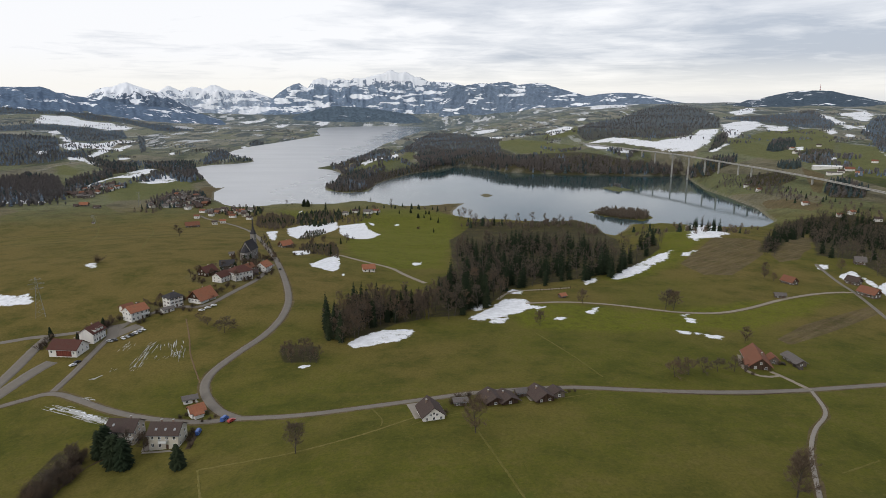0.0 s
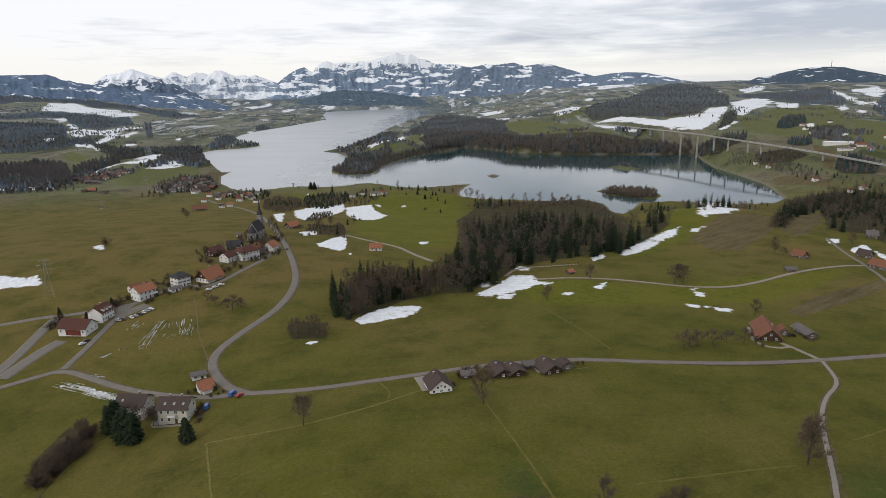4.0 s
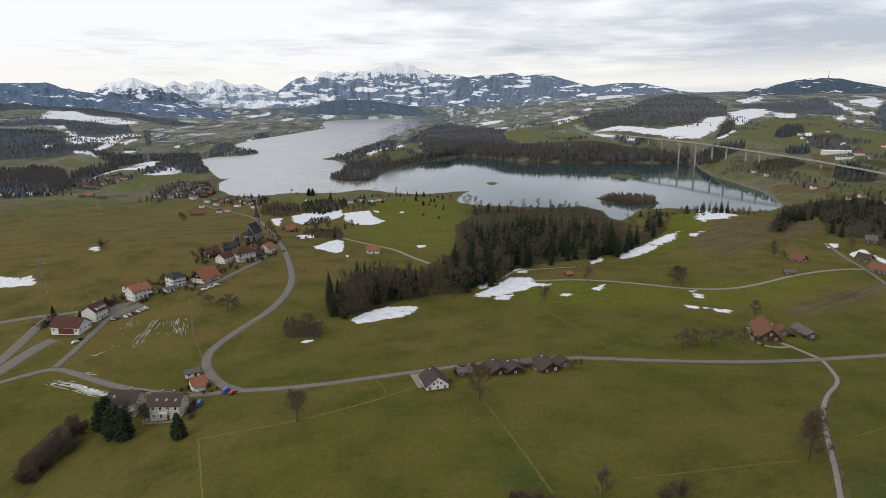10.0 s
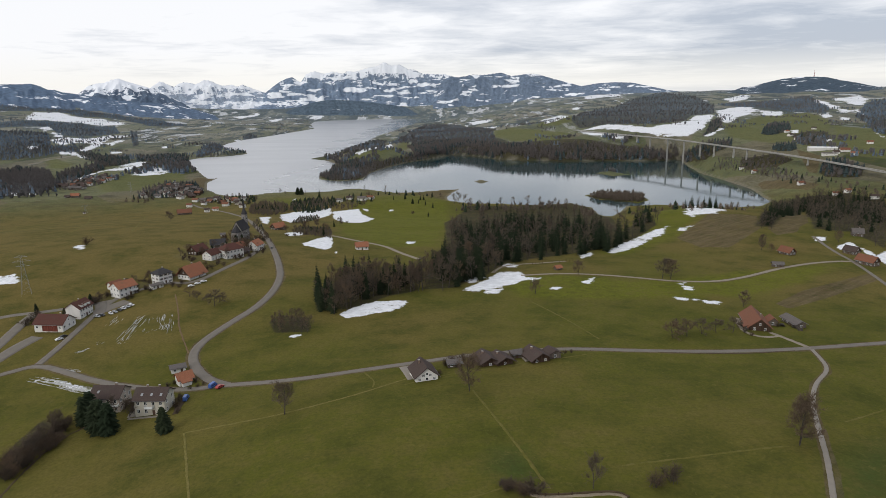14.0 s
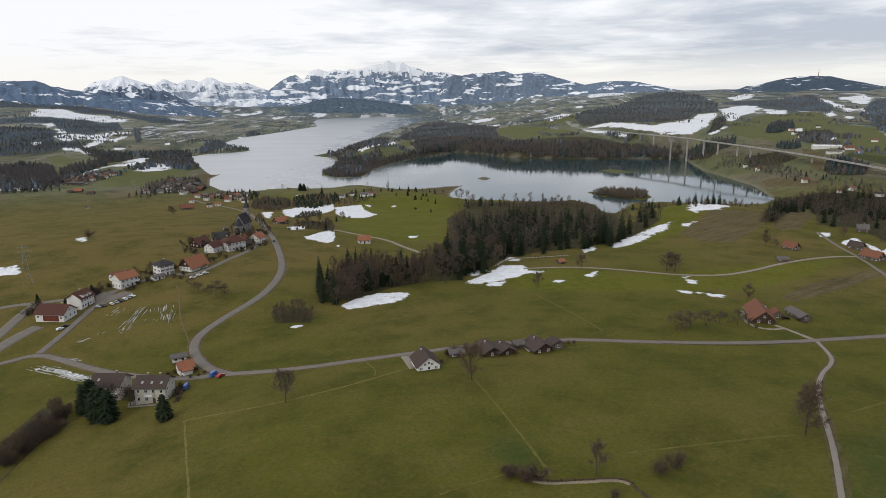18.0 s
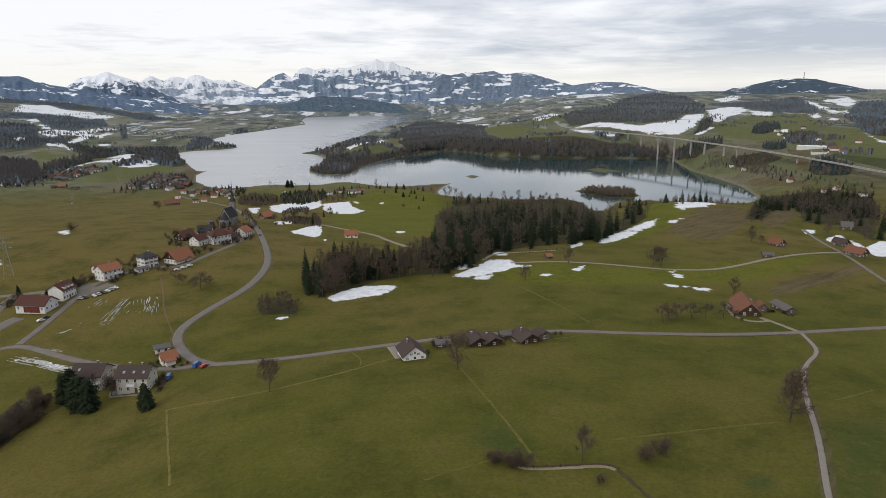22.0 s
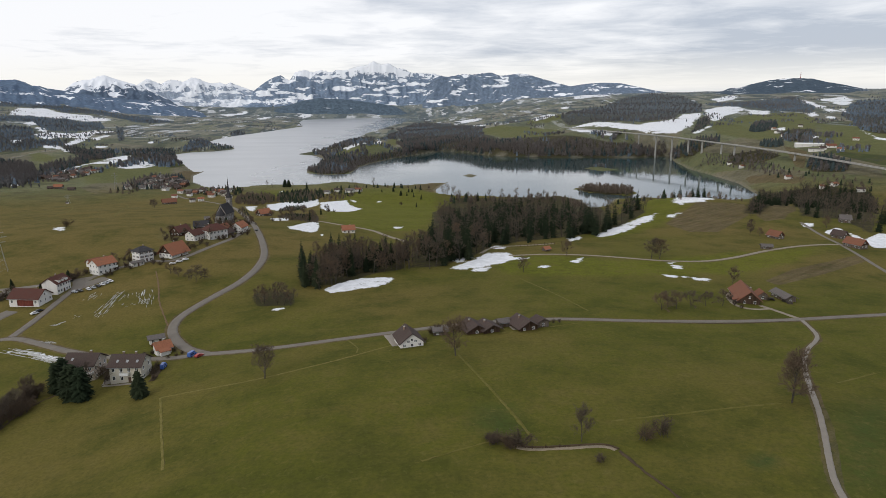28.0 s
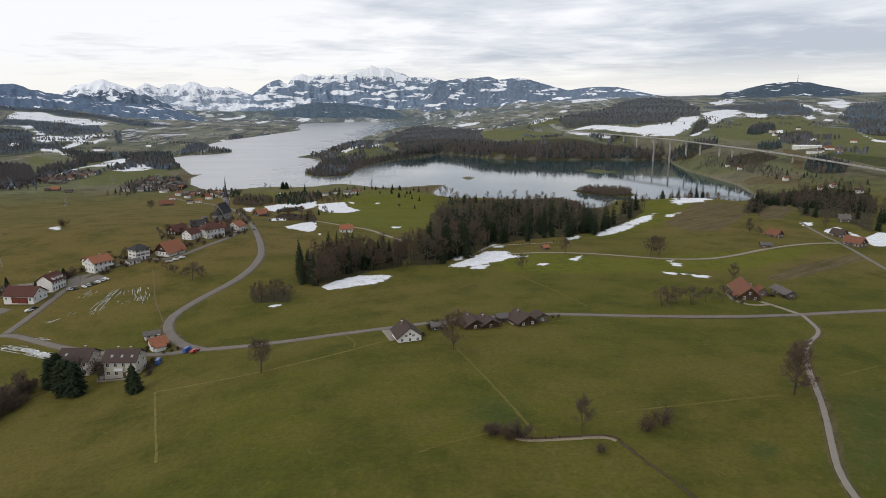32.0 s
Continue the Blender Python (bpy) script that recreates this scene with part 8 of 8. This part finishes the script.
terrace = house(-198.2, 337.2, 82, 10.1, 8.4, 5.5, 2.8, PLASTER, MAROON_TILES, "white terraced house with red roof and dormers", floors=2, cols=5, gable_cols=3)
for k in (-3.2, 0, 3.2):
    dormer(terrace, k * 0.84, -3.0, 5.7, 1.6, 1.4, 1.2, PLASTER, MAROON_TILES)
inn = house(-188.1, 366.4, 58, 10.9, 8.8, 5.5, 2.8, PLASTER, ORANGE_TILES, "white two-storey inn with orange tiled roof", floors=2, cols=4, gable_cols=3, sides="rl")
balcony(inn, 1, 5.4, -4.62, 2.7)
house(-199.4, 378.7, 58, 6.7, 5.0, 2.8, 1.7, PLASTER, RED_TILES, "low white outbuilding behind the inn", name="outbuilding", category="outbuilding", floors=1, cols=2, gable_cols=1, chimneys=0)
tall = house(-173.5, 384.9, 55, 8.8, 8.0, 6.5, 2.2, PLASTER, SLATE, "white three-storey house with dark hipped roof", hip=0.75, floors=3, cols=3, gable_cols=2, sides="rl", shutters=True)
house(-173.2, 375.5, 50, 6.7, 4.2, 2.2, 0.5, PLASTER, GREY_TILES, "low white garage below the tall house", name="garage", category="garage", floors=1, cols=3, gable_cols=1, chimneys=0)
house(-159.0, 394.5, 66, 13.0, 10.1, 3.0, 5.0, PLASTER, ORANGE_TILES, "large farmhouse with broad orange tiled roof", name="farmhouse", category="farmhouse", over=1.2, floors=1, cols=6, gable_cols=4, sides="rl", timber=TIMBER)
house(-178.3, 456.6, 66, 10.9, 8.4, 3.2, 3.4, TIMBER, MAROON_TILES, "dark timber chalet with maroon roof", floors=1, cols=3, gable_cols=3, sides="rl", timber=TIMBER, group="village houses")
house(-162.8, 440.2, 70, 9.2, 7.6, 4.2, 2.7, PLASTER, MAROON_TILES, "cream house with maroon tiled roof in the village", floors=2, cols=3, gable_cols=2, sides="rl", group="village houses")
house(-152.0, 448.8, 48, 13.4, 10.9, 6.3, 3.4, PLASTER, MAROON_TILES, "large white manor with maroon hipped roof", hip=0.7, floors=2, cols=5, gable_cols=4, sides="rl", chimneys=2)
house(-170.9, 477.3, 18, 10.1, 7.6, 4.0, 3.1, OLD_BOARDS, SLATE, "grey barn with dark slate roof behind the manor", name="barn", category="barn", floors=1, cols=3, gable_cols=2, chimneys=0)
house(-153.1, 470.0, 62, 7.6, 6.7, 4.0, 2.5, PLASTER, RED_TILES, "white house with red roof beside the manor", floors=2, cols=3, gable_cols=2, sides="rl", group="village houses")
house(-160.2, 451.8, 60, 7.1, 6.3, 3.7, 2.5, PLASTER, BROWN_TILES, "white house with brown roof among village gardens", floors=2, cols=3, gable_cols=2, sides="rl", group="village houses")
house(-143.3, 477.5, 75, 9.2, 8.4, 4.4, 3.1, PLASTER, ORANGE_TILES, "white gabled house with orange roof below the church", floors=2, cols=3, gable_cols=3, sides="rl")
house(-146.3, 462.3, 50, 5.0, 4.2, 2.6, 1.6, OLD_BOARDS, BROWN_TILES, "small brown shed in the village", name="shed", category="shed", floors=1, cols=1, gable_cols=1, chimneys=0)
church(-170.4, 516.8, 80)
house(-163.4, 621.7, 50, 11.8, 8.4, 3.0, 3.6, OLD_BOARDS, ORANGE_TILES, "brown barn with orange roof beside the road", name="barn", category="barn", floors=1, cols=3, gable_cols=2, sides="rl", timber=TIMBER)
house(-66.9, 500.4, 15, 9.2, 7.1, 3.0, 2.7, PLASTER, ORANGE_TILES, "small white house with an orange roof by the lane", floors=1, cols=3, gable_cols=2)
house(-342.4, 842.1, 28, 16.8, 9.2, 3.2, 3.9, OLD_BOARDS, RED_TILES, "red-roofed timber farm on the far slope", name="farmhouse", category="farmhouse", floors=1, cols=4, gable_cols=2, timber=RED_BOARDS)
house(-612.6, 1068.8, 10, 13.4, 8.4, 3.2, 3.4, OLD_BOARDS, ORANGE_TILES, "hilltop farm with orange tiled roof", name="farmhouse", category="farmhouse", floors=1, cols=3, gable_cols=2, timber=TIMBER)
house(-581.9, 1051.5, 8, 10.1, 6.7, 2.3, 2.3, OLD_BOARDS, BROWN_TILES, "hilltop barn with brown roof", name="barn", category="barn", floors=1, cols=2, gable_cols=2, timber=TIMBER, chimneys=0)
house(-621.5, 1061.5, 20, 7.6, 5.9, 2.3, 2.0, OLD_BOARDS, BROWN_TILES, "hilltop barn with brown roof", name="barn", category="barn", floors=1, cols=2, gable_cols=1, chimneys=0)
house(73.9, 427.1, 30, 4.2, 3.4, 1.9, 1.2, OLD_BOARDS, ORANGE_TILES, "tiny red-roofed hut beside the upper track", name="hut", category="hut", floors=1, cols=1, gable_cols=1, chimneys=0)
house(-518.3, 922.0, 0, 2.9, 2.5, 2.0, 0.6, PLASTER, BROWN_TILES, "tiny white transformer hut on the meadow", name="hut", category="hut", floors=1, cols=1, gable_cols=1, chimneys=0)
house(-187.3, 536.3, 10, 3.4, 2.5, 2.6, 0.8, PLASTER, GREY_TILES, "small white chapel hut on the slope", name="hut", category="hut", floors=1, cols=1, gable_cols=1, chimneys=0)
house(-341.2, 1036.9, 19, 11.8, 8.2, 4.0, 2.4, PLASTER, ORANGE_TILES, "pale distant house with a orange roof", detail=False, group="distant houses")
house(-337.3, 986.7, -9, 9.2, 6.5, 4.0, 1.9, PLASTER, RED_TILES, "pale distant house with a red roof", detail=False, group="distant houses")
house(-302.8, 959.2, -19, 8.4, 5.9, 4.0, 1.7, PLASTER, BROWN_TILES, "pale distant house with a brown roof", detail=False, group="distant houses")
house(-399.7, 1031.0, -10, 9.2, 6.5, 4.0, 1.9, PLASTER, RED_TILES, "pale distant house with a red roof", detail=False, group="distant houses")
house(-376.3, 1003.4, -15, 7.6, 5.3, 4.0, 1.6, PLASTER, BROWN_TILES, "pale distant house with a brown roof", detail=False, group="distant houses")
house(-390.5, 981.0, 3, 7.6, 5.3, 4.0, 1.6, PLASTER, RED_TILES, "pale distant house with a red roof", detail=False, group="distant houses")
house(-435.1, 1058.8, -29, 10.1, 7.1, 4.0, 2.0, PLASTER, GREY_TILES, "pale distant house with a grey roof", detail=False, group="distant houses")
house(-322.8, 901.6, 25, 7.6, 5.3, 4.0, 1.6, PLASTER, ORANGE_TILES, "pale distant house with a orange roof", detail=False, group="distant houses")
house(-326.8, 880.1, 30, 6.7, 4.7, 4.0, 1.4, PLASTER, BROWN_TILES, "pale distant house with a brown roof", detail=False, group="distant houses")
house(-135.2, 1041.1, -15, 13.4, 9.4, 4.0, 2.7, PLASTER, GREY_TILES, "pale distant house with a grey roof", detail=False, group="distant houses")
house(-122.7, 1051.6, -20, 10.1, 7.1, 4.0, 2.0, PLASTER, RED_TILES, "pale distant house with a red roof", detail=False, group="distant houses")
house(-156.4, 1049.3, 11, 10.1, 7.1, 4.0, 2.0, PLASTER, BROWN_TILES, "pale distant house with a brown roof", detail=False, group="distant houses")
house(-169.1, 1025.2, -25, 8.4, 5.9, 4.0, 1.7, PLASTER, GREY_TILES, "pale distant house with a grey roof", detail=False, group="distant houses")
house(805.0, 1545.1, 31, 11.8, 8.2, 4.0, 2.4, PLASTER, BROWN_TILES, "pale distant house with a brown roof", detail=False, group="distant houses")
house(829.7, 1609.7, 19, 10.1, 7.1, 4.0, 2.0, PLASTER, ORANGE_TILES, "pale distant house with a orange roof", detail=False, group="distant houses")
house(790.0, 1485.7, -15, 10.9, 7.6, 4.0, 2.3, PLASTER, RED_TILES, "pale distant house with a red roof", detail=False, group="distant houses")
house(749.6, 1263.1, -15, 10.9, 7.6, 4.0, 2.3, PLASTER, BROWN_TILES, "pale distant house with a brown roof", detail=False, group="distant houses")
house(777.5, 1283.0, -20, 16.8, 11.8, 4.0, 3.4, PLASTER, RED_TILES, "pale distant house with a red roof", detail=False, group="distant houses")
house(765.8, 1233.0, -21, 11.8, 8.2, 4.0, 2.4, PLASTER, ORANGE_TILES, "pale distant house with a orange roof", detail=False, group="distant houses")
house(568.0, 1042.3, 1, 10.1, 7.1, 4.0, 2.0, PLASTER, RED_TILES, "pale distant house with a red roof", detail=False, group="distant houses")
house(567.3, 1202.1, 10, 8.4, 5.9, 4.0, 1.7, PLASTER, RED_TILES, "pale distant house with a red roof", detail=False, group="distant houses")
house(566.3, 1253.7, -1, 7.6, 5.3, 4.0, 1.6, PLASTER, BROWN_TILES, "pale distant house with a brown roof", detail=False, group="distant houses")
house(567.7, 945.9, -15, 8.4, 5.9, 4.0, 1.7, PLASTER, RED_TILES, "pale distant house with a red roof", detail=False, group="distant houses")
house(591.3, 958.3, 25, 10.1, 7.1, 4.0, 2.0, PLASTER, ORANGE_TILES, "pale distant house with a orange roof", detail=False, group="distant houses")
house(597.0, 905.2, -19, 10.1, 7.1, 4.0, 2.0, PLASTER, BROWN_TILES, "pale distant house with a brown roof", detail=False, group="distant houses")
house(912.0, 1640.8, -25, 10.1, 7.1, 4.0, 2.0, PLASTER, BROWN_TILES, "pale distant house with a brown roof", detail=False, group="distant houses")
house(870.0, 1353.0, -35, 11.8, 8.2, 4.0, 2.4, PLASTER, RED_TILES, "pale distant house with a red roof", detail=False, group="distant houses")
house(757.8, 1325.7, -14, 52.1, 13.4, 5.3, 1.6, PLASTER, WHITE_PAINT, "long industrial hall with a white roof", name="hall", category="hall", detail=False, chimneys=0)
house(730.7, 1252.2, -14, 25.2, 10.1, 4.4, 1.2, PLASTER, GREY_TILES, "industrial hall with a grey roof", name="hall", category="hall", detail=False, chimneys=0)


def village(ring, count, gap, seed):
    rng = np.random.default_rng(seed)
    for x, y in scatter(ring, count, gap, rng):
        long = rng.uniform(7, 10.5)
        k = rng.integers(1, 5) if rng.random() < 0.88 else 0
        roof = (RED_TILES, BROWN_TILES, GREY_TILES, BROWN_TILES, GREY_TILES)[k]
        tone = ("red", "brown", "grey", "brown", "grey")[k]
        house(x, y, rng.uniform(-45, 45), long, long * rng.uniform(0.65, 0.85), rng.uniform(3.2, 5), rng.uniform(1.8, 2.8), (PLASTER, CREAM, OLD_BOARDS, TIMBER)[rng.integers(4)], roof, "village house with " + tone + " roof near the lake", detail=False, group="lake village houses")


village([(-499, 1058), (-452, 1059), (-409, 1073), (-421, 1134), (-475, 1217), (-520, 1224), (-516, 1165), (-518, 1104)], 38, 13, 3)
village([(-701, 1161), (-649, 1149), (-657, 1222), (-664, 1311), (-709, 1366), (-725, 1308), (-718, 1207)], 38, 13, 4)
village([(-391, 1025), (-313, 997), (-323, 1049), (-379, 1062)], 12, 13, 5)


def log_stack(x, y, turn, rows):
    """Split firewood logs, piled in rows."""
    z = float(height(np.array([x]), np.array([y]))[0])
    top = tagged(new("log_stack"), "stack of cut firewood logs beside the open shed", "log stack", "farm log stacks")
    top.matrix_basis = pose(x, y, z, 0, 0, turn)
    for k in range(rows):
        for i in range(6 - k):
            log = Sticks()
            a = Vector((-1.1, (i - (5 - k) / 2) * 0.44, 0.2 + 0.38 * k))
            log.limb(a, a + Vector((2.2, 0.0, 0.0)), 0.22, 0.2, 7)
            ob = new("log", log.mesh("log", BARK))
            ob.parent = top


log_stack(164.4, 297.2, 20, 4)
log_stack(164.8, 294.1, -15, 3)
log_stack(159.2, 299.6, 70, 3)


def fence_post(x, y, tall):
    z = float(height(np.array([x]), np.array([y]))[0])
    ob = link_mesh("fence_post", *boxes((-0.12, 0.12, -0.12, 0.12, -0.4, tall - 0.12), (-0.08, 0.08, -0.08, 0.08, tall - 0.12, tall)), TIMBER, smooth=False)
    ob.matrix_basis = pose(x, y, z, 2, -2, x * 40)
    tagged(ob, "dark wooden fence post beside the upper path", "post", "upper path fence posts")





def track_post(x, y, tall):
    z = float(height(np.array([x]), np.array([y]))[0])
    ob = link_mesh("fence_post", *boxes((-0.1, 0.1, -0.1, 0.1, -0.4, tall - 0.1), (-0.07, 0.07, -0.07, 0.07, tall - 0.1, tall)), TIMBER, smooth=False)
    ob.matrix_basis = pose(x, y, z, 3, -2, x * 30)
    tagged(ob, "short dark wooden post beside the gravel track", "post", "short track posts")



fence_post(56.8, 444.3, 1.5)
fence_post(59.3, 445.3, 1.8)
fence_post(61.8, 446.3, 2.1)
fence_post(64.3, 447.4, 1.5)
fence_post(66.8, 448.4, 1.8)
fence_post(69.4, 449.4, 2.1)
fence_post(71.9, 450.5, 1.5)
fence_post(74.5, 451.5, 1.8)
fence_post(77.0, 452.6, 2.1)
fence_post(79.6, 453.7, 1.5)
fence_post(82.2, 454.8, 1.8)
fence_post(84.8, 456.0, 2.1)
fence_post(87.5, 457.2, 1.5)
fence_post(90.1, 458.4, 1.8)
track_post(21.4, 148.7, 1.1)
track_post(23.0, 148.1, 1.1)
track_post(26.3, 148.5, 1.1)
track_post(29.7, 148.6, 1.1)
car(-181.2, 336.3, -40, PAINTS[0], "white car parked in a row below the inn", "parked cars")
car(-179.8, 338.4, -37, PAINTS[1], "silver car parked in a row below the inn", "parked cars")
car(-178.4, 340.5, -34, PAINTS[2], "black car parked in a row below the inn", "parked cars")
car(-177.3, 342.7, -31, PAINTS[0], "white car parked in a row below the inn", "parked cars")
car(-176.3, 345.0, -28, PAINTS[1], "silver car parked in a row below the inn", "parked cars")
car(-175.2, 347.3, -25, PAINTS[0], "white car parked in a row below the inn", "parked cars")
car(-184.9, 334.5, -22, PAINTS[2], "black car parked in a row below the inn", "parked cars")
car(-187.0, 333.3, -19, PAINTS[1], "silver car parked in a row below the inn", "parked cars")
car(-152.0, 374.3, 33, PAINTS[0], "white car parked below the orange-roofed farmhouse", "farm cars")
car(-149.8, 378.5, 33, PAINTS[0], "white car parked below the orange-roofed farmhouse", "farm cars")
car(-147.7, 382.9, 33, PAINTS[0], "white car parked below the orange-roofed farmhouse", "farm cars")
car(-100.9, 233.7, 95, PAINTS[3], "blue van parked beside the cream apartment house", van=True)
car(-94.0, 243.6, 75, PAINTS[3], "blue van parked at the road bend", van=True)
car(-90.6, 242.0, 60, PAINTS[4], "red car parked at the road bend")
car(-133.4, 486.0, 100, PAINTS[2], "dark car on the winding road")
car(-191.4, 309.2, 60, PAINTS[2], "black car parked beside the white house")
car(-191.7, 305.9, 60, PAINTS[0], "white car parked beside the white house")
pylon(-248.6, 372.1, 30, 24)
pylon(-440.7, 1059.0, 30, 30)
pylon(-519.1, 926.4, 30, 12)
pylon(-520.7, 1071.7, 30, 26)
viaduct([(378, 1943), (440, 1792), (491, 1678), (537, 1579), (553, 1521), (594, 1353), (644, 1226), (674, 1101), (687, 1023), (703, 957)], [-2.0, -2.6, -3.2, -4.0, -4.8, -5.7, -7.1, -9.2, -12.7, -16.4, -20.0, -24.0], [0.091, 0.149, 0.218, 0.277, 0.328, 0.381, 0.439, 0.495, 0.548, 0.605, 0.644, 0.785, 0.834])


def antenna_mast(x, y, z):
    top = tagged(new("radio_mast"), "red and white radio mast on the wooded hilltop", "mast")
    top.matrix_basis = pose(x, y, z)
    for k in range(6):
        part("mast_section", *boxes((-2.2 + k * 0.25, 2.2 - k * 0.25, -2.2 + k * 0.25, 2.2 - k * 0.25, k * 7 - 6, k * 7 + 1)), PAINTS[4] if k % 2 else WHITE_PAINT, top)


antenna_mast(2159, 3937, 180)
